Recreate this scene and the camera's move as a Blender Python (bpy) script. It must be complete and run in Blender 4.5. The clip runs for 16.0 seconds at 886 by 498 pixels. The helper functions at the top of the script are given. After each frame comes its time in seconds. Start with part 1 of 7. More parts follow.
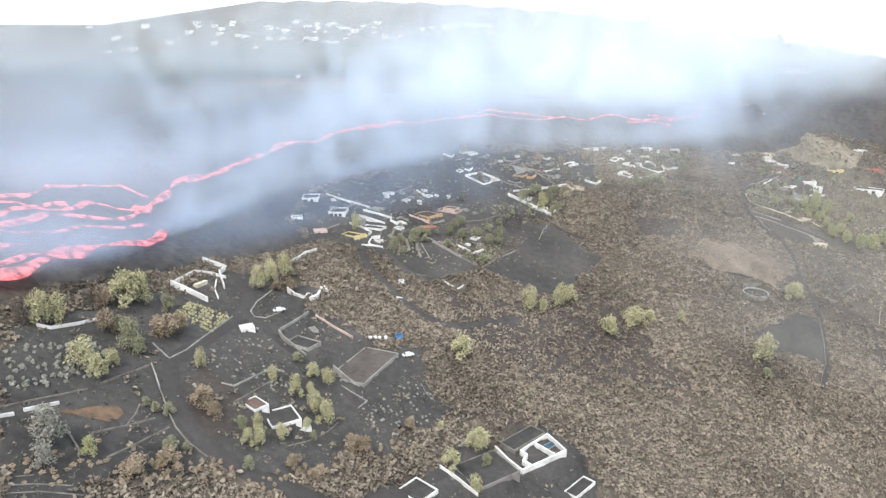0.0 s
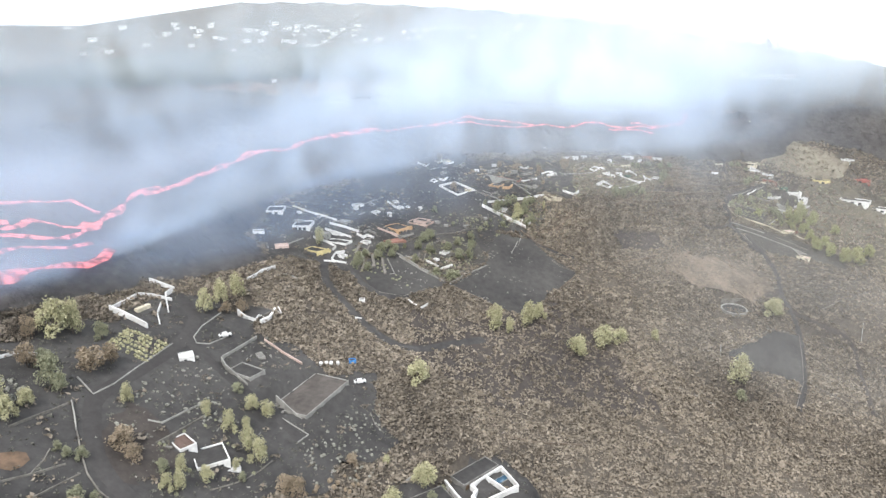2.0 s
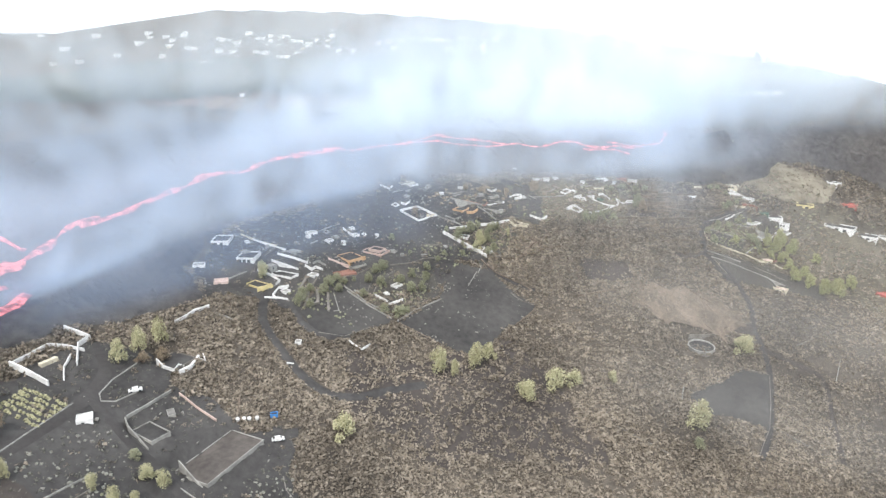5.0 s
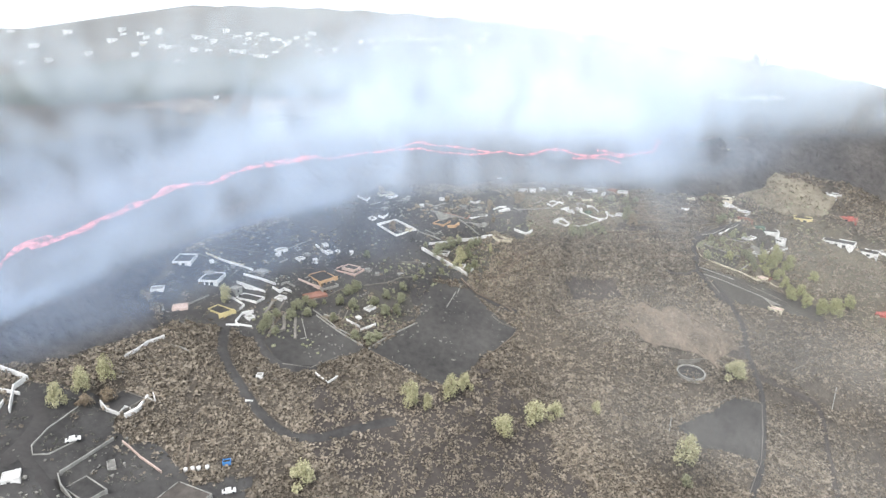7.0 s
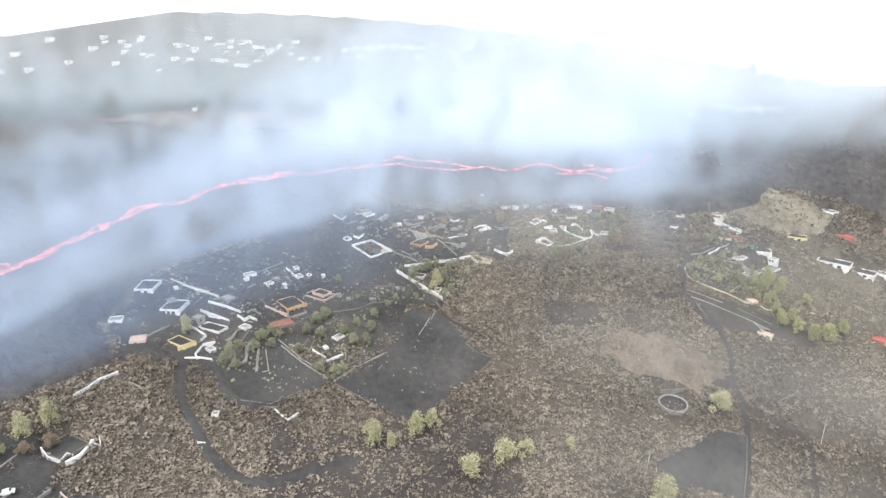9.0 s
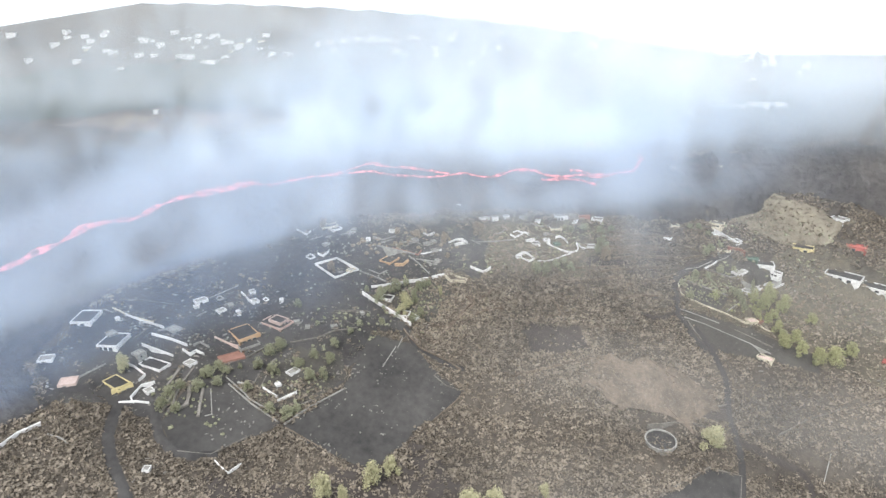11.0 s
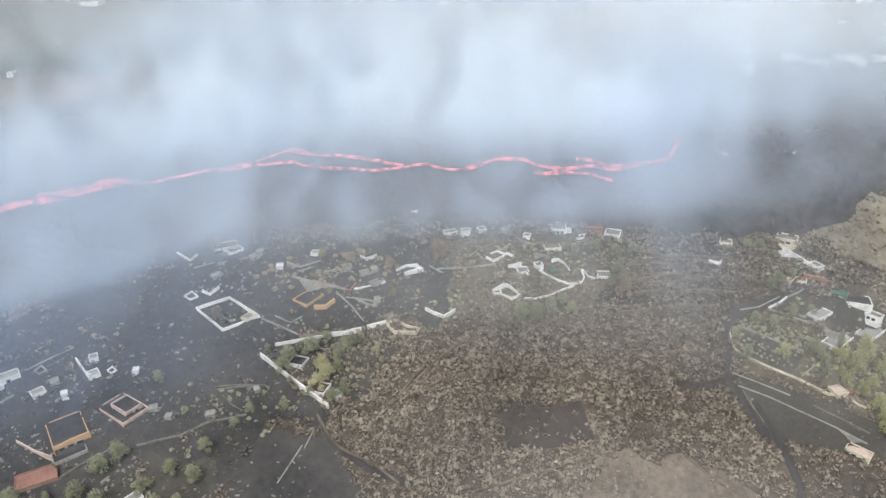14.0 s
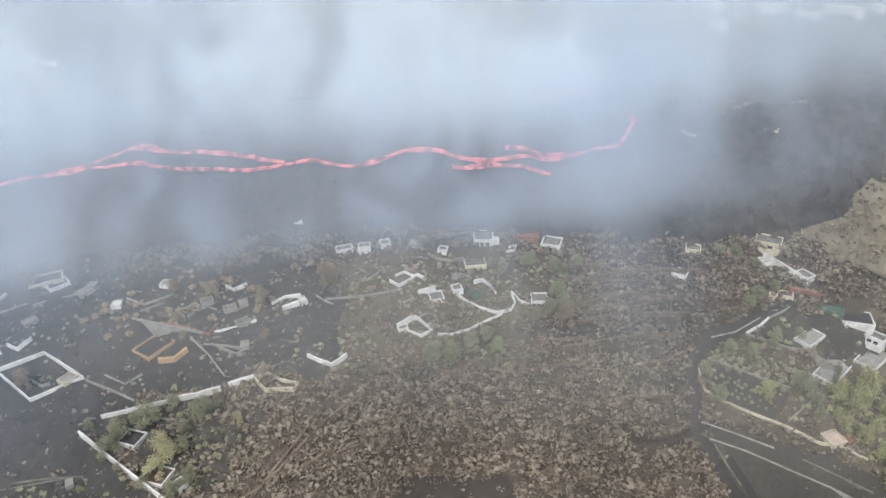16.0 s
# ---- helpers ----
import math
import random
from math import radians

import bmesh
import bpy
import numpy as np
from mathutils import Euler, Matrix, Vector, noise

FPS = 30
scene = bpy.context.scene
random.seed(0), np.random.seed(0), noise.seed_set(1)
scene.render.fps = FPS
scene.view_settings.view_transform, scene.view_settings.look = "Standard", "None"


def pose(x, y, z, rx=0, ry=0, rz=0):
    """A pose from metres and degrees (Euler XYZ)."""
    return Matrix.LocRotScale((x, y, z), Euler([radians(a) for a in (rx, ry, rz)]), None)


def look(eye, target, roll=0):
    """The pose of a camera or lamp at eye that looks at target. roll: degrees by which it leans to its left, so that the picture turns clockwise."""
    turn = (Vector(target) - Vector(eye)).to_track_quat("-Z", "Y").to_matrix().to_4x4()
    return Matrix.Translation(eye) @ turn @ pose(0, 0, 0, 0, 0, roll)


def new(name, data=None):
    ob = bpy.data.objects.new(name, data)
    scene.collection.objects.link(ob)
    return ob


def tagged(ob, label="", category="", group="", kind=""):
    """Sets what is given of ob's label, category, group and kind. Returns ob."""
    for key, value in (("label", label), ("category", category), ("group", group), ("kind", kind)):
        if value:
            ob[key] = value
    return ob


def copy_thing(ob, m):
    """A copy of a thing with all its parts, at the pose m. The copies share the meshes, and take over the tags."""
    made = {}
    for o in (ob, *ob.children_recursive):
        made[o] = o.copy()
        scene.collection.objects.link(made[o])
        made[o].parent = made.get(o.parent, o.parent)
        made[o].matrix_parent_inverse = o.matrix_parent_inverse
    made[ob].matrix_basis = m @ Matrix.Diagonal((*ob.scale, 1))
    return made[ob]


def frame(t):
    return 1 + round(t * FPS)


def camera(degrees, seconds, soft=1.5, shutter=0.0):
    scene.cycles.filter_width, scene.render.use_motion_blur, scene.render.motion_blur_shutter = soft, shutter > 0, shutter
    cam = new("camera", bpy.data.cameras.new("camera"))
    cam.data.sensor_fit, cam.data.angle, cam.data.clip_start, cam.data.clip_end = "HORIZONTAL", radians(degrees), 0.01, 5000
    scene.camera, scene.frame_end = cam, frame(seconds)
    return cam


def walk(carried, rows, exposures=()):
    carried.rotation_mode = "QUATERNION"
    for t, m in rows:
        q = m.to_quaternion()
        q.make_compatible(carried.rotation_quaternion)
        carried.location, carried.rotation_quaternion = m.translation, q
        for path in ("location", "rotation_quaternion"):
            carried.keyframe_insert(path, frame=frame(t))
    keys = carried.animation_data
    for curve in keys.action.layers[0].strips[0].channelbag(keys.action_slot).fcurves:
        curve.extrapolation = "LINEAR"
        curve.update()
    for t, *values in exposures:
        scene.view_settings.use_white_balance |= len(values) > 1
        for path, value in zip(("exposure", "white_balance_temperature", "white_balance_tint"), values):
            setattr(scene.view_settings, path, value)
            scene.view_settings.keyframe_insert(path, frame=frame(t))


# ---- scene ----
cam = camera(70.0, 16.0, soft=1.4)
PLAN = 1.35  # the plan below is drawn in units of 1.35 m
# seconds, place on the plan, and the turn: yaw to the left, pitch up and roll, in degrees
PATH = [
    (0, (0.08, 0.03, 90.06), -0.36, -15.99, 0.23),
    (0.5, (2.78, 1.84, 91.01), -0.35, -16.07, 0.23),
    (1, (5.74, 3.54, 92.4), -0.22, -16.24, 0.29),
    (1.5, (8.3, 5.53, 93.27), -0.25, -16.27, 0.36),
    (2, (11.34, 7.32, 94.75), -0.12, -16.45, 0.47),
    (2.5, (13.85, 9.53, 96.17), -0.13, -16.59, 0.55),
    (3, (17.29, 11.41, 97.76), 0.16, -16.7, 0.49),
    (3.5, (20.46, 13.49, 99.76), 0.43, -16.88, 0.44),
    (4, (24.45, 15.41, 102.52), 0.93, -17.25, 0.43),
    (6.5, (36.19, 29.18, 109.89), 1.32, -17.5, 0.75),
    (7, (37.44, 33.43, 112.48), 1.11, -18.61, 1.0),
    (7.5, (40.08, 35.54, 113.86), 1.32, -18.58, 0.97),
    (8, (42.3, 38.55, 115.6), 1.42, -18.82, 0.98),
    (8.5, (44.46, 41.62, 117.63), 1.48, -19.09, 1.08),
    (9, (48.82, 43.86, 120.34), 2.18, -19.45, 0.75),
    (11.3, (62.53, 71.0, 127.36), 3.62, -21.87, -0.15),
    (11.5, (63.38, 75.53, 126.59), 3.81, -22.05, -0.14),
    (12, (65.12, 89.32, 126.19), 4.01, -23.22, -0.14),
    (12.5, (67.6, 101.53, 125.09), 4.46, -24.06, -0.42),
    (13, (68.78, 113.03, 123.04), 4.43, -24.64, -0.42),
    (13.5, (71.7, 123.6, 122.48), 5.01, -25.64, -0.79),
    (14, (73.45, 134.61, 121.7), 5.06, -26.82, -0.82),
    (14.5, (75.19, 144.35, 120.49), 4.9, -27.76, -0.91),
    (15, (77.88, 153.43, 119.38), 4.61, -28.73, -1.15),
    (15.5, (82.96, 161.75, 117.32), 3.69, -29.3, -1.56),
    (16, (86.84, 170.16, 116.28), 2.99, -30.46, -1.82),
]
walk(cam, [(t, pose(*(PLAN * c for c in eye), 90 + pitch, 0, yaw) @ pose(0, 0, 0, 0, 0, roll)) for t, eye, yaw, pitch, roll in PATH],
     exposures=[(0, 0.5, 6350, 9), (4, 0.5, 6350, 9), (9, 0.48, 6350, 9), (12.5, 0.24, 6400, 9), (16, -0.12, 6450, 9)])

scene.cycles.transparent_max_bounces = 64

# ---- world and light: a bright hazy overcast day ----
world = bpy.data.worlds.new("hazy_sky")
scene.world = world
world.use_nodes = True
wn = world.node_tree
back = wn.nodes["Background"]
sky = wn.nodes.new("ShaderNodeTexSky")
sky.sky_type = "NISHITA"
sky.sun_disc = False
sky.sun_elevation = radians(52)
sky.sun_rotation = radians(200)
sky.dust_density = 6.0
sky_scale = wn.nodes.new("ShaderNodeMix")
sky_scale.data_type = "RGBA"
sky_scale.blend_type = "MULTIPLY"
sky_scale.inputs[0].default_value = 1.0
wn.links.new(sky.outputs[0], sky_scale.inputs[6])
sky_scale.inputs[7].default_value = (0.09, 0.09, 0.09, 1)
cloud = wn.nodes.new("ShaderNodeMix")
cloud.data_type = "RGBA"
cloud.inputs[0].default_value = 0.8
wn.links.new(sky_scale.outputs[2], cloud.inputs[6])
cloud.inputs[7].default_value = (0.95, 1.0, 1.06, 1)
wn.links.new(cloud.outputs[2], back.inputs[0])
back.inputs[1].default_value = 1.75

sun = new("sun", bpy.data.lights.new("sun", "SUN"))
sun.data.energy = 2.6
sun.data.angle = radians(14)
sun.data.color = (1.0, 0.97, 0.93)
sun.matrix_world = look((-40, -120, 180), (0, 0, 0))


# ---- materials ----
def node_material(name):
    m = bpy.data.materials.new(name)
    m.use_nodes = True
    return m, m.node_tree, m.node_tree.nodes["Principled BSDF"]


def surface(name, dark, light, rough=0.9, grain=1.5, patchy=0.06, bump=0.4, per_piece=0.0, island=0.0, spec=0.2, depth=0.15):
    """A matte surface with grain and large patches; per_piece and island vary it from piece to piece."""
    m, nt, bsdf = node_material(name)
    N, L = nt.nodes, nt.links
    co = N.new("ShaderNodeTexCoord")
    fine, big = N.new("ShaderNodeTexNoise"), N.new("ShaderNodeTexNoise")
    fine.inputs["Scale"].default_value, fine.inputs["Detail"].default_value = grain, 6
    fine.inputs["Roughness"].default_value = 0.65
    big.inputs["Scale"].default_value, big.inputs["Detail"].default_value = patchy, 3
    for n in (fine, big):
        L.new(co.outputs["Object"], n.inputs["Vector"])
    add = N.new("ShaderNodeMath")
    add.operation = "ADD"
    L.new(fine.outputs[0], add.inputs[0])
    L.new(big.outputs[0], add.inputs[1])
    last = add
    for amount, kind, out in ((per_piece, "ShaderNodeObjectInfo", "Random"), (island, "ShaderNodeNewGeometry", "Random Per Island")):
        if amount:
            src, mul = N.new(kind), N.new("ShaderNodeMath")
            mul.operation = "MULTIPLY_ADD"
            mul.inputs[1].default_value = amount
            L.new(src.outputs[out], mul.inputs[0])
            L.new(last.outputs[0], mul.inputs[2])
            last = mul
    span = N.new("ShaderNodeMapRange")
    span.inputs[1].default_value = 0.65
    span.inputs[2].default_value = 1.35 + per_piece + island
    L.new(last.outputs[0], span.inputs[0])
    mix = N.new("ShaderNodeMix")
    mix.data_type = "RGBA"
    mix.inputs[6].default_value = (*dark, 1)
    mix.inputs[7].default_value = (*light, 1)
    L.new(span.outputs[0], mix.inputs[0])
    L.new(mix.outputs[2], bsdf.inputs["Base Color"])
    bsdf.inputs["Roughness"].default_value = rough
    bsdf.inputs["Specular IOR Level"].default_value = spec
    b = N.new("ShaderNodeBump")
    b.inputs["Strength"].default_value = bump
    b.inputs["Distance"].default_value = depth
    L.new(fine.outputs[0], b.inputs["Height"])
    L.new(b.outputs[0], bsdf.inputs["Normal"])
    return m


SCRUB_SOIL = surface("scrub_soil", (0.025, 0.0213, 0.0182), (0.105, 0.0885, 0.071), grain=0.55, patchy=0.03, bump=1.0, depth=0.7)
ASH = surface("ash", (0.021, 0.020, 0.0197), (0.066, 0.062, 0.059), grain=0.6, patchy=0.06, bump=0.4)
FIELD_ASH = surface("field_ash", (0.024, 0.023, 0.0222), (0.066, 0.062, 0.058), grain=0.5, patchy=0.07, bump=0.5)
ASH_BROWN = surface("ash_brown", (0.026, 0.0225, 0.021), (0.066, 0.056, 0.049), grain=0.8, patchy=0.06)
ASH_GREEN = surface("ash_green", (0.032, 0.029, 0.027), (0.072, 0.067, 0.058), grain=1.1, patchy=0.08)
ASPHALT = surface("ashy_asphalt", (0.028, 0.026, 0.025), (0.054, 0.050, 0.048), grain=0.9, patchy=0.08, bump=0.15)
EARTH = surface("dry_earth", (0.052, 0.042, 0.033), (0.175, 0.140, 0.108), grain=0.8, patchy=0.10, bump=0.9, depth=0.4)
ORANGE_EARTH = surface("orange_earth", (0.045, 0.033, 0.025), (0.165, 0.108, 0.070), grain=0.8, patchy=0.1, bump=0.6)
GREEN_LAND = surface("weedy_ground", (0.040, 0.035, 0.028), (0.125, 0.108, 0.080), grain=0.7, patchy=0.07, bump=0.8, depth=0.4)
DRY_SPUR = surface("dry_spur", (0.065, 0.057, 0.043), (0.215, 0.19, 0.145), grain=0.5, patchy=0.08, bump=0.9, depth=0.5)
LAVA_ROCK = surface("lava_rock", (0.020, 0.0195, 0.020), (0.088, 0.080, 0.075), grain=0.45, patchy=0.035, bump=1.0, depth=1.2)
WHITE = surface("white_render", (0.34, 0.33, 0.315), (0.70, 0.69, 0.67), grain=0.9, patchy=0.25, bump=0.08, rough=0.8)
CREAM = surface("cream_render", (0.32, 0.285, 0.21), (0.56, 0.51, 0.40), grain=1.2, patchy=0.3, bump=0.08)
DUSTY = surface("dusty_roof", (0.075, 0.071, 0.066), (0.22, 0.21, 0.195), grain=1.0, patchy=0.4, bump=0.15)
HALL_ROOF = surface("hall_roof", (0.038, 0.033, 0.030), (0.095, 0.083, 0.074), grain=0.8, patchy=0.25, bump=0.2)
CONCRETE = surface("pale_concrete", (0.13, 0.125, 0.115), (0.31, 0.30, 0.275), grain=1.4, patchy=0.3, bump=0.15)
STONE = surface("dry_stone", (0.060, 0.054, 0.048), (0.20, 0.185, 0.163), grain=1.8, patchy=0.4, bump=0.5)
PINKISH = surface("pinkish_render", (0.30, 0.22, 0.19), (0.50, 0.40, 0.35), grain=1.3, patchy=0.3, bump=0.1)
PINK = surface("pink_render", (0.30, 0.21, 0.18), (0.48, 0.36, 0.31), grain=1.3, patchy=0.3, bump=0.1)
YELLOW = surface("yellow_render", (0.36, 0.30, 0.15), (0.55, 0.47, 0.26), grain=1.3, patchy=0.3, bump=0.1)
ORANGE = surface("ochre_render", (0.30, 0.19, 0.105), (0.46, 0.31, 0.19), grain=1.3, patchy=0.3, bump=0.1)
TERRACOTTA = surface("terracotta", (0.13, 0.068, 0.052), (0.26, 0.14, 0.11), grain=1.6, patchy=0.3, bump=0.3)
RED = surface("red_sheet", (0.24, 0.07, 0.06), (0.38, 0.13, 0.11), grain=1.0, patchy=0.3, bump=0.1)
BROWN_ROOF = surface("brown_roof", (0.060, 0.040, 0.034), (0.13, 0.09, 0.075), grain=1.2, patchy=0.3, bump=0.2)
GREEN_PAINT = surface("green_net", (0.05, 0.085, 0.065), (0.10, 0.14, 0.11), grain=1.0, patchy=0.3, bump=0.1)
BLUE = surface("blue_plastic", (0.03, 0.12, 0.30), (0.06, 0.20, 0.45), grain=1.0, patchy=0.5, bump=0.05, rough=0.4)
DARK_GLASS = surface("dark_window", (0.015, 0.018, 0.022), (0.04, 0.045, 0.05), rough=0.15, bump=0.0, spec=0.5)
POOL_WATER = surface("pool_water", (0.012, 0.035, 0.06), (0.02, 0.06, 0.10), grain=2.0, patchy=0.5, bump=0.02, rough=0.12, spec=0.5)
WOOD = surface("dark_wood", (0.05, 0.035, 0.022), (0.12, 0.08, 0.05), grain=4.0, patchy=1.0, bump=0.2)
BARK = surface("bark", (0.05, 0.042, 0.035), (0.12, 0.10, 0.085), grain=5.0, patchy=1.0, bump=0.5)
DRY_SCRUB = surface("dry_scrub", (0.050, 0.0418, 0.0332), (0.31, 0.263, 0.208), grain=0.4, patchy=0.03, bump=0.0, island=0.25)
WEEDS = surface("ashy_weeds", (0.035, 0.034, 0.029), (0.17, 0.165, 0.135), grain=1.0, patchy=0.05, bump=0.0, island=0.5)
RUBBLE = surface("pale_rubble", (0.06, 0.057, 0.052), (0.27, 0.255, 0.23), grain=2.0, patchy=0.2, bump=0.2, island=0.8)
LEAVES = {
    "yellow": surface("yellow_green_leaves", (0.19, 0.18, 0.095), (0.50, 0.475, 0.305), grain=2.0, patchy=0.6, bump=0.0, per_piece=0.2, island=0.8),
    "olive": surface("olive_leaves", (0.095, 0.098, 0.062), (0.33, 0.33, 0.22), grain=2.0, patchy=0.6, bump=0.0, per_piece=0.3, island=0.8),
    "green": surface("green_leaves", (0.13, 0.132, 0.062), (0.45, 0.44, 0.24), grain=2.0, patchy=0.6, bump=0.0, per_piece=0.3, island=0.8),
    "dry": surface("dry_leaves", (0.11, 0.085, 0.06), (0.33, 0.265, 0.19), grain=2.0, patchy=0.6, bump=0.0, per_piece=0.3, island=0.8),
    "grey": surface("ashy_leaves", (0.12, 0.118, 0.10), (0.33, 0.325, 0.28), grain=2.0, patchy=0.6, bump=0.0, per_piece=0.2, island=0.8),
    "bare": surface("bare_twigs", (0.08, 0.068, 0.055), (0.20, 0.175, 0.145), grain=2.0, patchy=0.6, bump=0.0, per_piece=0.2, island=0.8),
}


def glowing_lava():
    m, nt, bsdf = node_material("glowing_lava")
    N, L = nt.nodes, nt.links
    co, noise_n, ramp = N.new("ShaderNodeTexCoord"), N.new("ShaderNodeTexNoise"), N.new("ShaderNodeValToRGB")
    noise_n.inputs["Scale"].default_value, noise_n.inputs["Detail"].default_value = 0.45, 6
    L.new(co.outputs["Object"], noise_n.inputs["Vector"])
    ramp.color_ramp.elements[0].position, ramp.color_ramp.elements[0].color = 0.38, (0.16, 0.012, 0.012, 1)
    ramp.color_ramp.elements[1].position, ramp.color_ramp.elements[1].color = 0.58, (1.0, 0.20, 0.20, 1)
    L.new(noise_n.outputs[0], ramp.inputs[0])
    bsdf.inputs["Base Color"].default_value = (0.03, 0.02, 0.02, 1)
    bsdf.inputs["Roughness"].default_value = 0.9
    L.new(ramp.outputs[0], bsdf.inputs["Emission Color"])
    bsdf.inputs["Emission Strength"].default_value = 1.15
    return m


GLOW = glowing_lava()


def smoke_material(density, even, tint, upper=0.30, low=0.3):
    """Thin lit smoke, also used for imitated distance haze: scattering from both sides, density uneven and fading out
    towards the veil's edges.
    """
    m = bpy.data.materials.new("smoke")
    m.use_nodes = True
    nt = m.node_tree
    N, L = nt.nodes, nt.links
    N.remove(N["Principled BSDF"])
    outp = N["Material Output"]
    uv, co = N.new("ShaderNodeUVMap"), N.new("ShaderNodeTexCoord")
    sep = N.new("ShaderNodeSeparateXYZ")
    L.new(uv.outputs[0], sep.inputs[0])

    def fade(value, lo, hi):
        n = N.new("ShaderNodeMapRange")
        n.interpolation_type = "SMOOTHERSTEP"
        n.inputs[1].default_value, n.inputs[2].default_value = lo, hi
        L.new(value, n.inputs[0])
        return n.outputs[0]

    def times(a, b):
        n = N.new("ShaderNodeMath")
        n.operation = "MULTIPLY"
        for k, v in enumerate((a, b)):
            if isinstance(v, float):
                n.inputs[k].default_value = v
            else:
                L.new(v, n.inputs[k])
        return n.outputs[0]

    def cloudy(scale, lean, grain, swirl):
        """Noise drawn out upwards and tilted with the wind."""
        turn = N.new("ShaderNodeMapping")
        turn.inputs["Rotation"].default_value = (0, radians(lean), 0)
        turn.inputs["Scale"].default_value = scale
        turn.inputs["Location"].default_value = (37 * tint[0] % 7, 53 * tint[1] % 5, 3 * even)  # no two veils alike
        L.new(co.outputs["Object"], turn.inputs[0])
        n = N.new("ShaderNodeTexNoise")
        n.inputs["Scale"].default_value, n.inputs["Detail"].default_value = 1.0, grain
        n.inputs["Distortion"].default_value = swirl
        L.new(turn.outputs[0], n.inputs["Vector"])
        return n.outputs[0]

    def plus(a, k, b):
        n = N.new("ShaderNodeMath")
        n.operation = "MULTIPLY_ADD"
        L.new(a, n.inputs[0])
        n.inputs[1].default_value = k
        if isinstance(b, float):
            n.inputs[2].default_value = b
        else:
            L.new(b, n.inputs[2])
        return n.outputs[0]

    streaks = cloudy((0.075, 0.020, 0.042), -34, 6, 0.9)
    billows = cloudy((0.015, 0.010, 0.012), -20, 3, 0.8)
    # thick at the foot, frayed towards the top
    body = plus(streaks, 0.62, plus(billows, 0.68, plus(sep.outputs[1], -0.14, 0.0)))
    wisp = fade(body, 0.44, 0.74)
    alpha = plus(wisp, 1.35 * (1 - even), 0.85 * even)
    alpha = times(alpha, times(fade(sep.outputs[0], 0.0, 0.13), fade(sep.outputs[0], 1.0, 0.68)))
    alpha = times(alpha, times(fade(sep.outputs[1], 1.0, upper), fade(sep.outputs[1], 0.0, low)))
    alpha = times(alpha, float(density))
    top = N.new("ShaderNodeMath")
    top.operation = "MINIMUM"
    L.new(alpha, top.inputs[0])
    top.inputs[1].default_value = 0.235
    diff, trans, both, clear, veil = (N.new("ShaderNode" + k) for k in ("BsdfDiffuse", "BsdfTranslucent", "MixShader", "BsdfTransparent", "MixShader"))
    for n in (diff, trans):
        n.inputs[0].default_value = (*tint, 1)
    both.inputs[0].default_value = 0.5
    L.new(diff.outputs[0], both.inputs[1])
    L.new(trans.outputs[0], both.inputs[2])
    L.new(top.outputs[0], veil.inputs[0])
    L.new(clear.outputs[0], veil.inputs[1])
    L.new(both.outputs[0], veil.inputs[2])
    L.new(veil.outputs[0], outp.inputs[0])
    return m


# ---- the lie of the land ----
def slope(x, y):
    """Height of the hillside: dips to one side, rises and steepens towards the far ridge."""
    u, v = x / 300.0, y / 300.0 - 0.75
    return 3.0 * (-19.42 * u + 36.29 * (v + 0.75) - 0.19 * u * u + 66.05 * u * v + 43.21 * v * v + 19.73 * v**3 - 13.0)


def ridge(x):
    """How far off the crest of the far slope runs."""
    return min(378.0, 360.0 - 0.18 * x)


PADS = {}  # level building pads, by ten-metre squares


def site(cx, cy, a, b, yaw, z):
    """Levels the ground under a rectangle, with a short slope round it."""
    reach = math.hypot(a, b) + 1.6
    for i in range(int((cx - reach) // 10), int((cx + reach) // 10) + 1):
        for j in range(int((cy - reach) // 10), int((cy + reach) // 10) + 1):
            PADS.setdefault((i, j), []).append((cx, cy, a, b, math.cos(radians(yaw)), math.sin(radians(yaw)), z))


def gz(x, y):
    """Height of the ground: the open slope, cut level where houses stand."""
    z = open_slope(x, y)
    best = 0.0
    for cx, cy, a, b, c, s, level in PADS.get((int(x // 10), int(y // 10)), ()):
        dx, dy = x - cx, y - cy
        d = math.hypot(max(abs(dx * c + dy * s) - a, 0.0), max(abs(dy * c - dx * s) - b, 0.0))
        if d < 1.5:
            w = 1.0 - d / 1.5
            w = w * w * (3 - 2 * w)
            if w > best:
                best, z = w, open_slope(x, y) * (1 - w) + level * w
    return z


def open_slope(x, y):
    xc = min(max(x, -190.0), 290.0)
    r = ridge(xc)
    yc = min(max(y, 20.0), r)
    z = slope(xc, yc)
    if y > r:
        z -= min((y - r) * 0.30, 260.0)
    return z


def finish(name, bm, material, parent=None, label="", smooth=False):
    me = bpy.data.meshes.new(name)
    bm.to_mesh(me)
    bm.free()
    if material:
        me.materials.append(material)
    if smooth:
        me.polygons.foreach_set("use_smooth", [True] * len(me.polygons))
    ob = new(name, me)
    ob.parent = parent
    if label:
        ob["label"] = label
    return ob


part = finish


def from_arrays(name, verts, faces, material, smooth=False):
    me = bpy.data.meshes.new(name)
    me.from_pydata(verts, [], faces)
    me.materials.append(material)
    if smooth:
        me.polygons.foreach_set("use_smooth", [True] * len(me.polygons))
    me.update()
    return new(name, me)


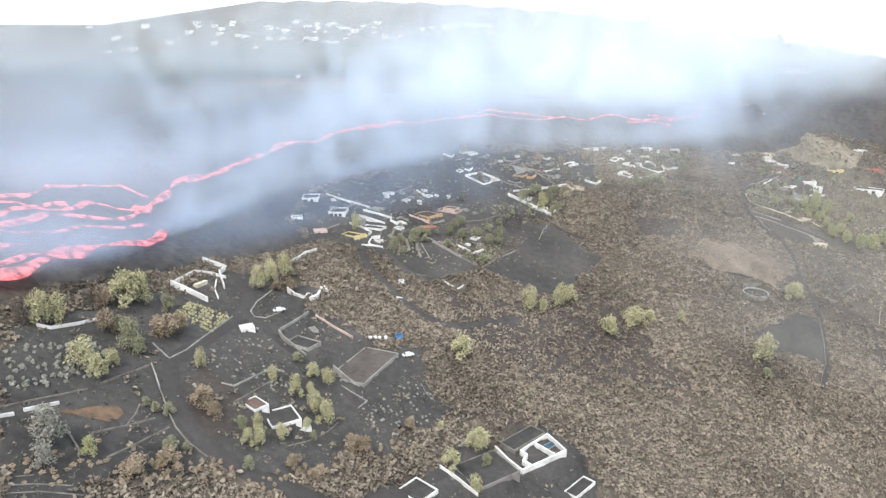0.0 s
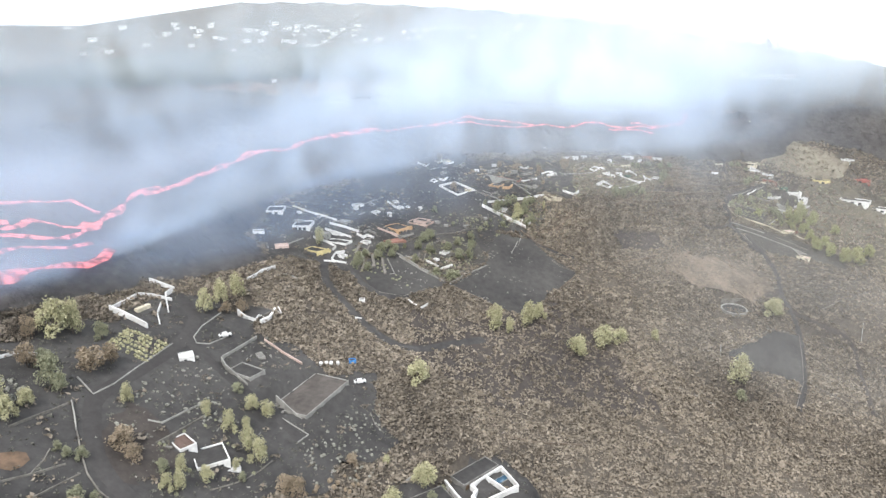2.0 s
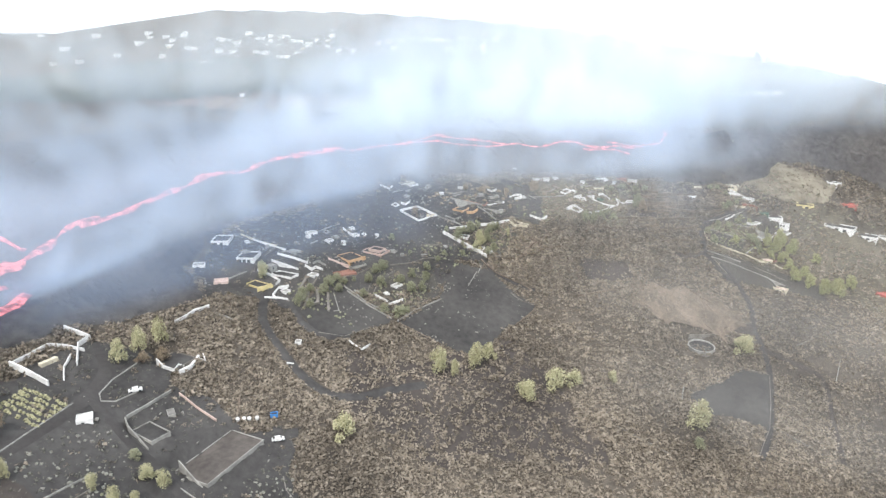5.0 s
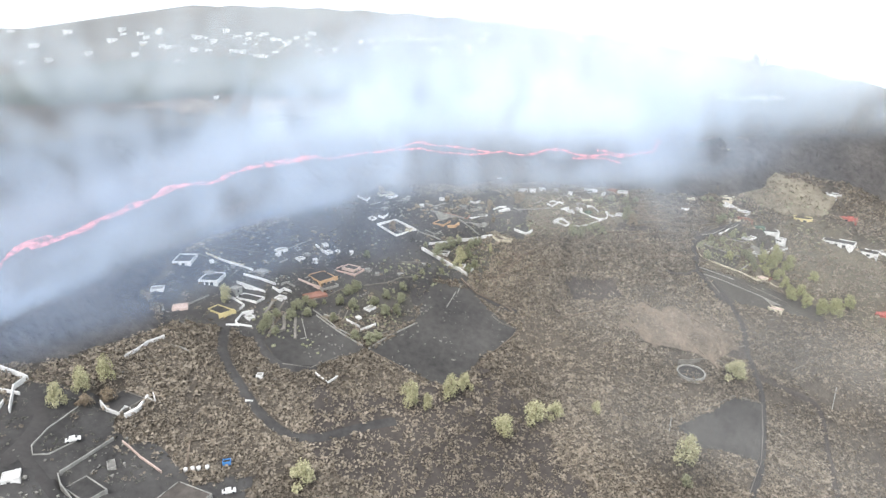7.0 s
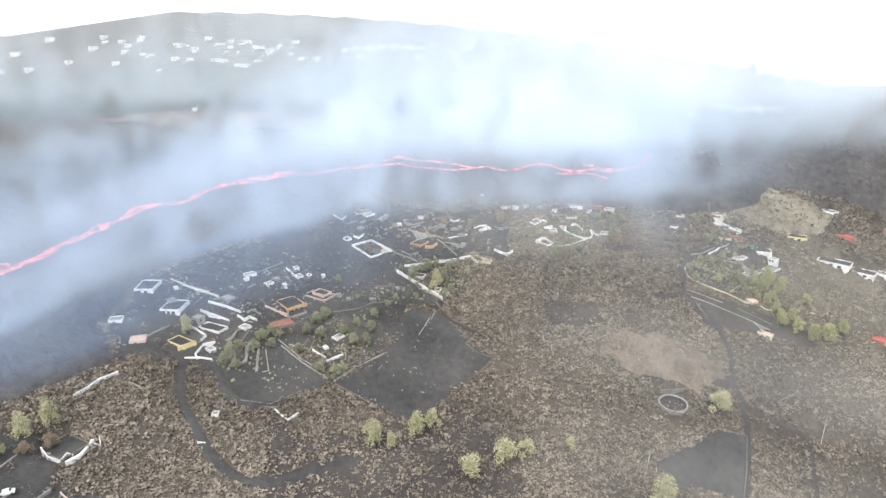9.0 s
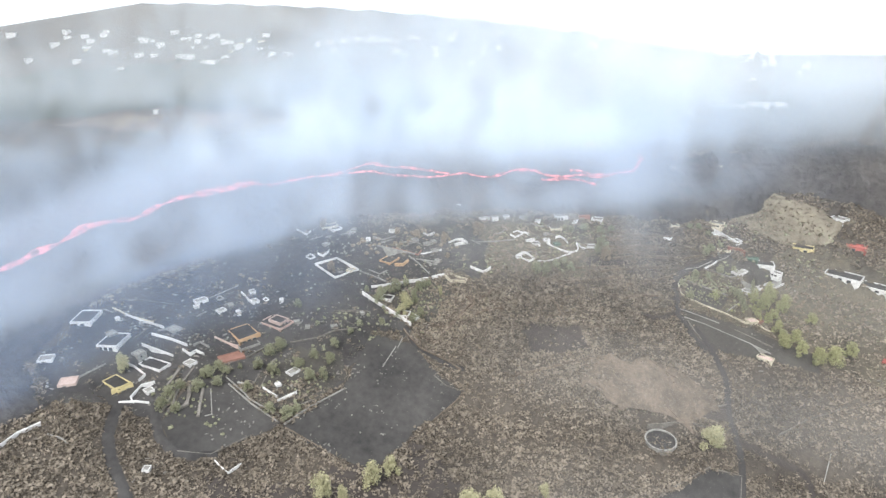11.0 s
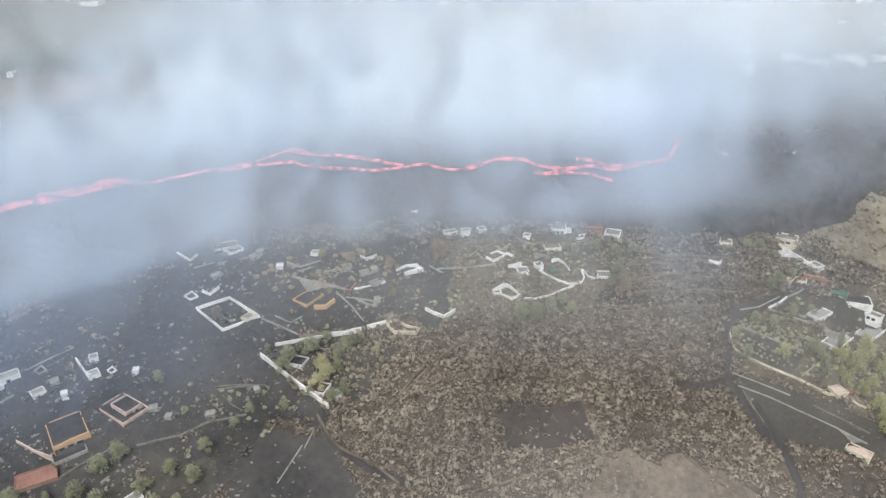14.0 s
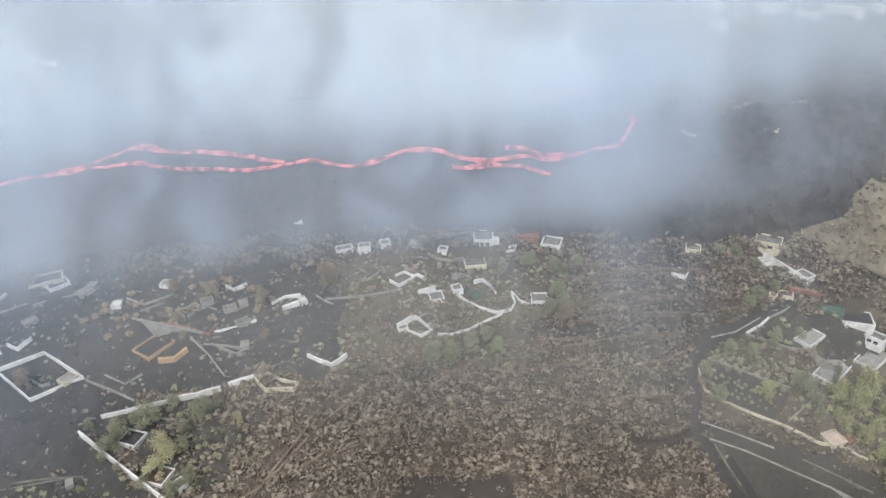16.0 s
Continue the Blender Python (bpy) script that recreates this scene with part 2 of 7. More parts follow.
def make_ground():
    xs = [-4000, -2500, -1500, -900, -600, -420, -300] + [-240 + 10 * i for i in range(16)] + [-80 + 2 * i for i in range(161)] + [250, 265, 280, 300, 330, 380, 480, 700, 1000, 1600, 2600, 4000]
    ys = [-3000, -1800, -900, -450, -200, -80, -20] + [20, 30, 40, 50] + [56 + 2 * i for i in range(123)] + [306 + 4 * i for i in range(22)] + [400, 420, 440, 460, 520, 620, 800, 1100, 1600, 2500, 4000]
    verts = [(x, y, gz(x, y)) for y in ys for x in xs]
    w = len(xs)
    faces = [(j * w + i, j * w + i + 1, j * w + w + i + 1, j * w + w + i) for j in range(len(ys) - 1) for i in range(w - 1)]
    tagged(from_arrays("ground", verts, faces, SCRUB_SOIL, True), "brown volcanic hillside under dry scrub", "ground", kind="structure")


def inside(x, y, poly):
    hit_odd = False
    for (ax, ay), (bx, by) in zip(poly, poly[1:] + poly[:1]):
        if (ay > y) != (by > y) and x < (bx - ax) * (y - ay) / (by - ay) + ax:
            hit_odd = not hit_odd
    return hit_odd


def clip(poly, axis, value, keep_less):
    res = []
    for a, b in zip(poly, poly[1:] + poly[:1]):
        ina, inb = ((p[axis] <= value) == keep_less for p in (a, b))
        if ina:
            res.append(a)
        if ina != inb:
            k = (value - a[axis]) / (b[axis] - a[axis])
            res.append((a[0] + k * (b[0] - a[0]), a[1] + k * (b[1] - a[1])))
    return res


def ragged(poly, step=1.6, amount=1.1):
    """The outline with an uneven, natural edge."""
    res = []
    for (ax, ay), (bx, by) in zip(poly, poly[1:] + poly[:1]):
        n = max(1, int(math.hypot(bx - ax, by - ay) / step))
        for i in range(n):
            x, y = ax + (bx - ax) * i / n, ay + (by - ay) * i / n
            d = noise.noise_vector(Vector((x * 0.11, y * 0.11, 0.0))) * amount + noise.noise_vector(Vector((x * 0.45, y * 0.45, 5.0))) * amount * 0.45
            res.append((x + d.x, y + d.y))
    return res


BARE = []  # outlines on which no scrub grows


def patch(name, outline, material, label, lift, category):
    """A piece of ground draped over the hillside."""
    rock = name == "lava_field"
    cell = 2.0
    poly = ragged(outline, amount=2.4 if rock else 0.9 if name == "ash_field" else 4.5 if name == "ash_ground" else 6.0 if name == "dark_hollow" else 1.2 if name == "ash_plot" else 5.0 if name == "bare_earth" else 2.6)
    if name in ("ash_field", "lava_field", "ash_ground"):
        BARE.append((poly, 0.0 if name == "lava_field" else 0.0 if name == "ash_field" else 0.04))
    elif name in ("bare_earth", "green_land"):
        BARE.append((poly, 0.5))
    elif name == "ash_plot":
        BARE.append((poly, 0.1))
    elif name == "dark_hollow":
        BARE.append((poly, 0.45))
    verts, faces, index = [], [], {}
    rim = np.array(poly)

    def height(x, y):
        z = gz(x, y) + lift
        if rock:
            thin = min(1.0, float(np.hypot(rim[:, 0] - x, rim[:, 1] - y).min()) / 7.0)
            q = Vector((x, y, 0.0))
            rough = 1.1 * noise.fractal(q * 0.06, 1.0, 2.0, 4) + 0.6 * abs(noise.noise(q * 0.31)) + 0.5 * abs(noise.noise(q * 0.9)) + 0.9
            return z - 0.35 * (1 - thin) + rough * thin
        if name == "bare_earth":
            q = Vector((x, y, 0.0))
            fold = Vector((0.5 * x + 0.87 * y, 0.25 * (0.87 * x - 0.5 * y), 0.0))  # rills run down the slope
            z += 1.3 * abs(noise.noise(fold * 0.13)) + 0.9 * abs(noise.noise(fold * 0.4)) + 0.3 * abs(noise.noise(q * 0.6))
        else:
            z += 0.06 * noise.noise(Vector((x * 0.2, y * 0.2, 0.0)))
        return z

    x0, x1 = min(p[0] for p in poly), max(p[0] for p in poly)
    y0, y1 = min(p[1] for p in poly), max(p[1] for p in poly)
    x = math.floor(x0 / cell) * cell
    while x < x1:
        column = clip(clip(poly, 0, x, False), 0, x + cell, True)
        y = math.floor(y0 / cell) * cell
        while y < y1 and len(column) > 2:
            c = clip(clip(column, 1, y, False), 1, y + cell, True)
            ids = []
            for px, py in c:
                key = (round(px, 2), round(py, 2))
                if key not in index:
                    index[key] = len(verts)
                    verts.append((px, py, height(px, py)))
                if index[key] not in ids:
                    ids.append(index[key])
            if len(ids) > 2:
                faces.append(ids)
            y += cell
        x += cell
    ob = from_arrays(name, verts, faces, material, not rock)
    tagged(ob, label, category, kind="structure")


def strip(name, line, width, material, label, lift):
    """A road or track draped along a line."""
    pts = [Vector((x, y, 0)) for x, y in line]
    dense = []
    for i, (a, b) in enumerate(zip(pts, pts[1:])):
        p, q = pts[max(i - 1, 0)], pts[min(i + 2, len(pts) - 1)]
        n = max(2, int((b - a).length / 2.0))
        for k in range(n):
            s = k / n
            dense.append(0.5 * ((2 * a) + (b - p) * s + (2 * p - 5 * a + 4 * b - q) * s * s + (3 * a - p - 3 * b + q) * s**3))
    dense.append(pts[-1])
    verts, faces, left, right = [], [], [], []
    for i, c in enumerate(dense):
        d = (dense[min(i + 1, len(dense) - 1)] - dense[max(i - 1, 0)]).normalized()
        side = Vector((-d.y, d.x, 0))
        half = width / 2 * (1 + 0.12 * noise.noise(c * 0.2))
        for k in (-1, -0.4, 0.4, 1):
            e = c + side * half * k
            verts.append((e.x, e.y, gz(e.x, e.y) + lift - (0.35 if abs(k) == 1 else 0)))
        left.append((c + side * half).to_2d()[:])
        right.append((c - side * half).to_2d()[:])
        if i:
            faces += [(4 * i - 4 + k, 4 * i - 3 + k, 4 * i + 1 + k, 4 * i + k) for k in range(3)]
    BARE.append(([tuple(v) for v in left] + [tuple(v) for v in reversed(right)], 0.0))
    tagged(from_arrays(name, verts, faces, material, True), label, "road", kind="structure")


def lava_stream(line, width, label):
    """Molten rock in a channel, uneven in width, a little above the field round it."""
    pts = [Vector((x, y, 0)) for x, y in line]
    dense = []
    for a, b in zip(pts, pts[1:]):
        n = max(2, int((b - a).length / 1.5))
        dense += [a.lerp(b, k / n) for k in range(n)]
    verts, faces = [], []
    for i, c in enumerate(dense):
        d = (dense[min(i + 1, len(dense) - 1)] - dense[max(i - 1, 0)]).normalized()
        side = Vector((-d.y, d.x, 0))
        c = c + side * 2.2 * noise.noise(c * 0.07)
        half = max(0.32, width * (0.45 + 0.6 * noise.noise(c * 0.16)))
        for k in (-1, -0.5, 0, 0.5, 1):
            e = c + side * half * k
            q = Vector((e.x, e.y, 0.0))
            top = 1.1 * noise.fractal(q * 0.06, 1.0, 2.0, 4) + 0.6 * abs(noise.noise(q * 0.31)) + 1.9
            verts.append((e.x, e.y, gz(e.x, e.y) + top + 1.0 + 0.25 * (1 - k * k)))
        if i:
            faces += [(5 * i - 5 + k, 5 * i - 4 + k, 5 * i + 1 + k, 5 * i + k) for k in range(4)]
    tagged(from_arrays("lava_stream", verts, faces, GLOW, True), label, "lava", group="lava streams")


def smoke_sheet(line, grid, material, label, category):
    """One thin sheet of smoke, or of imitated distance haze, over a line; grid(place along the line, share of its
    width) gives its points.
    """
    pts = [Vector((x, y, 0)) for x, y in line]
    lengths = [(b - a).length for a, b in zip(pts, pts[1:])]
    total, rows = sum(lengths), 18
    cols = max(24, int(total / 5))
    verts, uvs = [], []
    for i in range(cols + 1):
        s, k = total * i / cols, 0
        while k < len(lengths) - 1 and s > lengths[k]:
            s -= lengths[k]
            k += 1
        c = pts[k].lerp(pts[k + 1], min(s / lengths[k], 1.0))
        for j in range(rows + 1):
            verts.append(grid(c, j / rows))
            uvs.append((i / cols, j / rows))
    r = rows + 1
    faces = [(i * r + j, i * r + r + j, i * r + r + j + 1, i * r + j + 1) for i in range(cols) for j in range(rows)]
    ob = from_arrays("smoke", verts, faces, material, True)
    layer = ob.data.uv_layers.new(name="UVMap")
    for loop in ob.data.loops:
        layer.data[loop.index].uv = uvs[loop.vertex_index]
    ob.visible_shadow = False
    tagged(ob, label, category, group="smoke over the lava", kind="stuff")


def smoke_haze_veil(line, height, density, lean, even, tint, label, upper=0.2, low=0.3):
    """Billowing smoke that stands along a line and leans with the wind, also sheets imitating distance haze: several
    thin sheets, one behind the other.
    """
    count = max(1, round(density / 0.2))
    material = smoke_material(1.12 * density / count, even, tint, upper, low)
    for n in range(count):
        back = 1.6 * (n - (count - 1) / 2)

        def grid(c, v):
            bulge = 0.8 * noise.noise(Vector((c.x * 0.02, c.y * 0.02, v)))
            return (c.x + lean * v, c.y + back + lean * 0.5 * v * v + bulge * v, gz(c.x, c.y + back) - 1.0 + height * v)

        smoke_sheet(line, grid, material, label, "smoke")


def smoke_layer(line, near, far, height, density, even, tint, label):
    """Low drifting haze that lies over the slope along a line, thinning out on the near side."""
    count = max(1, round(density / 0.2))
    material = smoke_material(1.12 * density / count, even, tint, 0.55, 0.35)
    for n in range(count):

        def grid(c, v):
            y = c.y + far + (near - far) * v
            return (c.x, y, open_slope(c.x, y) + height * (1 + 0.35 * n) + 1.2 * noise.noise(Vector((c.x * 0.03, y * 0.03, 2.0))))

        smoke_sheet(line, grid, material, label, "haze")


# ---- walls and houses ----
def wall(name, line, height, thick, material, label, category, level=0.0):
    """A free-standing wall that follows the ground, with an uneven top."""
    bm = bmesh.new()
    pts = [Vector((x, y, 0)) for x, y in line]
    closed = (pts[0] - pts[-1]).length < 0.3 and len(pts) > 3
    dense = []
    for a, b in zip(pts, pts[1:]):
        n = max(1, int((b - a).length / 1.6))
        dense += [a.lerp(b, k / n) for k in range(n)]
    dense.append(pts[-1])
    rings = []
    worn = 0.22 if material in (STONE, EARTH) or "ruin" in name else 0.14
    for i, c in enumerate(dense):
        prev = dense[i - 1] if i else (dense[-2] if closed else c)
        nxt = dense[i + 1] if i < len(dense) - 1 else (dense[1] if closed else c)
        d = (nxt - prev).normalized()
        side = Vector((-d.y, d.x, 0)) * thick / 2
        low = min(gz(*(c + side).to_2d()), gz(*(c - side).to_2d()), level - height if level else 999.0) - 0.5
        top = level if level else max(open_slope(c.x, c.y), gz(c.x, c.y) + 0.2 - height) + height * (1 + worn * noise.noise(c * 0.35))
        inset = side * 0.8
        ring = [bm.verts.new((*p.to_2d(), z)) for p, z in ((c - side, low), (c - side, top - 0.12), (c - inset, top), (c + inset, top), (c + side, top - 0.12), (c + side, low))]
        rings.append(ring)
    for a, b in zip(rings, rings[1:]):
        for k in range(5):
            bm.faces.new((a[k], b[k], b[k + 1], a[k + 1]))
    if not closed:
        bm.faces.new(rings[0])
        bm.faces.new(list(reversed(rings[-1])))
    bmesh.ops.recalc_face_normals(bm, faces=bm.faces)
    tagged(finish(name, bm, material), label, category)


def box(bm, x0, x1, y0, y1, z0, z1):
    v = [bm.verts.new((x, y, z)) for z in (z0, z1) for y in (y0, y1) for x in (x0, x1)]
    for f in ((0, 2, 3, 1), (4, 5, 7, 6), (0, 1, 5, 4), (2, 6, 7, 3), (0, 4, 6, 2), (1, 3, 7, 5)):
        bm.faces.new([v[i] for i in f])


HOUSES = []


def house(name, cx, cy, base, top, yaw, length, depth, material, roof, parapet, windows, label):
    """A flat-roofed house: walls with a parapet, a roof laden with ash, windows and a door on its front."""
    root = new(name)
    root.matrix_world = pose(cx, cy, base, 0, 0, yaw)
    HOUSES.append((cx, cy, 0.5 * math.hypot(length, depth)))
    deep = 0.75 if cy < 165 else 2.3 if material in (ORANGE, YELLOW, PINK) else 1.35 if cx < 100 else 2.8  # the ash lies deeper on the village side
    site(cx, cy, length / 2, depth / 2, yaw, max(top - deep, min(open_slope(cx, cy), top - 0.8)))
    h, a, b = top - base, length / 2, depth / 2
    t = min(0.19, 0.10 * min(length, depth))
    parapet = min(parapet, 0.22)
    bm = bmesh.new()
    rings = []
    for dx, dy, z in ((a, b, -1.2), (a, b, h), (a - t, b - t, h), (a - t, b - t, h - parapet - 0.05)):
        rings.append([bm.verts.new((sx * dx, sy * dy, z)) for sx, sy in ((-1, -1), (1, -1), (1, 1), (-1, 1))])
    for p, q in zip(rings, rings[1:]):
        for k in range(4):
            bm.faces.new((p[k], p[(k + 1) % 4], q[(k + 1) % 4], q[k]))
    walls = part("wall", bm, material, root)
    bm = bmesh.new()
    n, grid = 6, []
    for j in range(n + 1):
        for i in range(n + 1):
            x, y = (2 * i / n - 1) * (a - t - 0.01), (2 * j / n - 1) * (b - t - 0.01)
            z = h - parapet + 0.12 * noise.noise(Vector((x * 0.5 + cx, y * 0.5 + cy, 0))) - 0.08
            grid.append(bm.verts.new((x, y, z)))
    for j in range(n):
        for i in range(n):
            bm.faces.new((grid[j * 7 + i], grid[j * 7 + i + 1], grid[j * 7 + i + 8], grid[j * 7 + i + 7]))
    part("roof", bm, roof, root, "flat roof under dark ash" if roof is ASH else "", True)
    ww, wh = min(1.1, length * 0.16), min(1.1, h * 0.35)
    wz = h - parapet - 0.45 - wh
    for i in range(windows):
        x = (2 * (i + 0.6) / (windows + 0.6) - 1) * a * 0.9
        bm = bmesh.new()
        for x0, x1, z0, z1 in ((x - ww / 2 - 0.08, x + ww / 2 + 0.08, wz - 0.1, wz), (x - ww / 2 - 0.08, x + ww / 2 + 0.08, wz + wh, wz + wh + 0.08), (x - ww / 2 - 0.08, x - ww / 2, wz, wz + wh), (x + ww / 2, x + ww / 2 + 0.08, wz, wz + wh)):
            box(bm, x0, x1, -b - 0.06, -b + 0.02, z0, z1)
        win = part("window", bm, CONCRETE, root, "pale window frame")
        bm = bmesh.new()
        box(bm, x - ww / 2, x + ww / 2, -b - 0.02, -b + 0.02, wz, wz + wh)
        part("pane", bm, DARK_GLASS, win, "dark glass pane")
    if windows > 1:
        x = -a * 0.82
        bm = bmesh.new()
        box(bm, x - 0.42, x + 0.42, -b - 0.05, -b + 0.02, max(h - parapet - 2.6, -0.5), wz + wh)
        part("door", bm, WOOD, root, "dark wooden door")
    tagged(root, label, "house" if "house" in name else name.replace("_", " "))
    return root


# ---- trees ----
def tree_model(kind, seed):
    """A tree one metre high and wide: tapered trunk, limbs and a loose crown of leaf clumps."""
    rnd = random.Random(seed)
    root = new("tree")
    bm = bmesh.new()
    lobes = []
    tall = 0.10 if kind != "bare" else 0.1
    for i in range(9):
        ang, up = i * 2.4 + rnd.random(), (i + 0.5) / 9
        r = (0.12 + 0.24 * rnd.random()) * (1.15 - 0.7 * up)
        lobes.append((Vector((r * math.cos(ang), r * math.sin(ang), tall + 0.12 + 0.62 * up)), 0.13 + 0.10 * rnd.random()))

    def limb(a, b, ra, rb):
        d = (b - a).normalized()
        u = d.orthogonal().normalized()
        v = d.cross(u)
        ring = [[bm.verts.new(p + (u * math.cos(k * 1.257) + v * math.sin(k * 1.257)) * r) for k in range(5)] for p, r in ((a, ra), (b, rb))]
        for k in range(5):
            bm.faces.new((ring[0][k], ring[0][(k + 1) % 5], ring[1][(k + 1) % 5], ring[1][k]))

    fork = Vector((0.02, 0.01, tall + 0.08))
    limb(Vector((0, 0, -0.15)), fork, 0.035, 0.024)
    for c, r in lobes:
        limb(fork, c, 0.018, 0.006)
    if kind == "bare":
        for c, r in lobes:
            for _ in range(9):
                limb(c.lerp(fork, 0.5 * rnd.random()), c + Vector((rnd.gauss(0, 1), rnd.gauss(0, 1), 0.5 + rnd.random())).normalized() * r * 1.3, 0.006, 0.002)
    part("trunk", bm, BARK, root)
    verts, faces = [], []
    for c, r in lobes:
        for _ in range(140 if kind != "bare" else 14):
            d = Vector((rnd.gauss(0, 1), rnd.gauss(0, 1), rnd.gauss(0.2, 1.0))).normalized()
            p = c + Vector((d.x, d.y, d.z * 1.1)) * r * (0.5 + 0.65 * rnd.random())
            nrm = (d + 0.8 * Vector((rnd.gauss(0, 1), rnd.gauss(0, 1), rnd.gauss(0.3, 1)))).normalized()
            u = nrm.orthogonal().normalized()
            u = (Matrix.Rotation(rnd.random() * 6.28, 3, nrm) @ u) * (0.020 + 0.022 * rnd.random())
            v = nrm.cross(u) * 0.75
            i = len(verts)
            verts += [p - u, p - v + nrm * 0.012, p + u, p + v + nrm * 0.012]
            faces += [(i, i + 1, i + 2), (i, i + 2, i + 3)]
    crown = from_arrays("crown", [v[:] for v in verts], faces, LEAVES[kind])
    crown.parent = root
    return root


TREE_WORDS = {
    "yellow": "yellow-green bushy tree dusted with ash",
    "olive": "olive-green shrubby tree dusted with ash",
    "green": "leafy green garden tree",
    "dry": "dry brownish bush with withered leaves",
    "grey": "ash-grey withered old tree",
    "bare": "bare twiggy grey-brown tree",
}
MODELS = {}


def plant_trees(kind, spots):
    if kind not in MODELS:
        MODELS[kind] = [tree_model(kind, 31 * len(kind) + s) for s in range(min(3, len(spots)))]
        for k, m in enumerate(MODELS[kind]):
            m["spare"] = 1
    rnd = random.Random(len(spots) + len(kind))
    for i, (x, y, h, w) in enumerate(spots):
        m = pose(x, y, gz(x, y), rnd.uniform(-4, 4), rnd.uniform(-4, 4), rnd.uniform(0, 360)) @ Matrix.Diagonal((w * 1.3, w * 1.3, h * 1.38, 1))
        first = next((o for o in MODELS[kind] if o.get("spare")), None)
        if first:
            del first["spare"]
            first.matrix_world = m
            ob = first
        else:
            ob = copy_thing(MODELS[kind][i % len(MODELS[kind])], m)
            ob.matrix_basis = m
        tagged(ob, TREE_WORDS[kind], "tree" if h > 3 else "bush", group="trees on the ash slope")



# houses first: each stands on a pad cut into the slope
house("house", -41.1, 126.0, 34.9, 36.7, 28, 2.9, 2.8, WHITE, WHITE, 0.08, 1, "small white hut in dark ash")
house("house", -30.0, 128.9, 29.7, 31.8, -31, 6.9, 4.3, CONCRETE, ASH, 0.15, 2, "grey flat-roofed garage covered with ash")
house("house", -29.0, 136.1, 30.6, 31.8, 32, 1.5, 2.8, CONCRETE, DUSTY, 0.08, 1, "grey shed inside the walled compound")
house("house", -16.6, 129.6, 23.7, 26.0, 67, 16.4, 8.8, CONCRETE, HALL_ROOF, 0.1, 0, "flat-roofed hall with pale edge walls under ash")
house("house", -33.3, 102.9, 29.7, 31.5, 47, 3.0, 4.5, WHITE, BROWN_ROOF, 0.1, 1, "white garage with a brown roof")
house("house", -28.3, 101.9, 26.7, 29.5, 31, 5.4, 5.8, WHITE, ASH, 0.2, 3, "white house with ash on its flat roof")
house("house_annex", -24.7, 101.5, 26.4, 27.8, 31, 2.6, 2.8, WHITE, WHITE, 0.08, 1, "white porch of the ash-covered house")
house("house", 18.8, 123.6, 8.4, 11.2, 42, 10.5, 4.2, DUSTY, ASH, 0.06, 2, "house with a dark flat roof behind a white patio")
house("house_wing", 9.6, 109.9, 8.9, 12.8, 33, 10.4, 8.8, DUSTY, ASH, 0.08, 0, "long ash-covered wing of the white house")
house("house", -3.7, 97.6, 14.9, 17.1, 48, 5.0, 5.5, WHITE, ASH, 0.3, 2, "small house with grey flat roof and white walls")
house("house", 30.1, 115.2, 2.6, 4.7, 45, 7.4, 3.0, WHITE, ASH, 0.3, 1, "white-edged garage roof under ash")
house("house", -10.8, 172.9, 30.0, 31.2, 4, 1.6, 1.7, WHITE, CONCRETE, 0.08, 1, "small white hut beside the track")
house("house", -43.1, 209.9, 46.1, 48.5, 5, 5.3, 6.9, WHITE, ASH, 0.2, 2, "white house at the lava edge")
house("house", -33.1, 204.2, 42.5, 45.0, -2, 5.5, 6.7, WHITE, ASH, 0.3, 3, "white house with flat roof under ash")
house("house", -44.7, 194.3, 43.7, 45.1, 17, 3.4, 2.9, WHITE, CONCRETE, 0.1, 1, "small white building by the lava")
house("house", -36.6, 189.3, 40.6, 42.0, 18, 4.0, 3.5, PINKISH, PINKISH, 0.08, 1, "low pinkish ruin half buried")
house("house", -26.7, 192.6, 37.8, 39.7, 59, 3.8, 7.5, YELLOW, ASH, 0.35, 2, "yellow rendered house with ash on the roof")
house("house", -19.0, 192.5, 36.6, 38.0, 53, 2.0, 2.3, WHITE, CONCRETE, 0.1, 1, "white shed by the lane")
house("house", -26.0, 202.6, 40.7, 42.3, 63, 2.6, 2.7, CONCRETE, CONCRETE, 0.1, 1, "grey ruined house annex")
house("house", -21.3, 200.9, 38.2, 40.1, 69, 3.7, 7.4, WHITE, ASH, 0.7, 2, "white house with sunken dark roof")
house("house", -13.2, 203.4, 37.8, 39.3, 63, 2.4, 2.7, WHITE, CONCRETE, 0.1, 1, "white cube-shaped small outbuilding")
house("house", -21.3, 213.2, 42.3, 43.7, 58, 2.8, 3.5, CONCRETE, CONCRETE, 0.1, 1, "grey roofless stone ruin")
house("house", -35.2, 207.0, 43.9, 45.3, 54, 2.4, 2.8, CONCRETE, CONCRETE, 0.1, 1, "pale small roofless ruin")
house("house", -3.8, 217.5, 38.7, 40.6, 43, 6.0, 8.2, ORANGE, ASH, 0.15, 3, "ochre two-storey house with ash on its roof")
house("house_annex", -1.1, 213.3, 37.9, 39.3, 43, 5.5, 3.0, CONCRETE, ASH, 0.3, 2, "pale terrace wall below the ochre house")
house("house", -4.2, 208.3, 36.9, 38.3, 34, 6.5, 3.9, TERRACOTTA, TERRACOTTA, 0.1, 1, "low terracotta-red tiled terrace building")
house("house", 3.7, 223.5, 39.0, 40.9, 62, 5.4, 8.3, PINK, ASH, 0.9, 3, "pink house with a roofless upper floor")
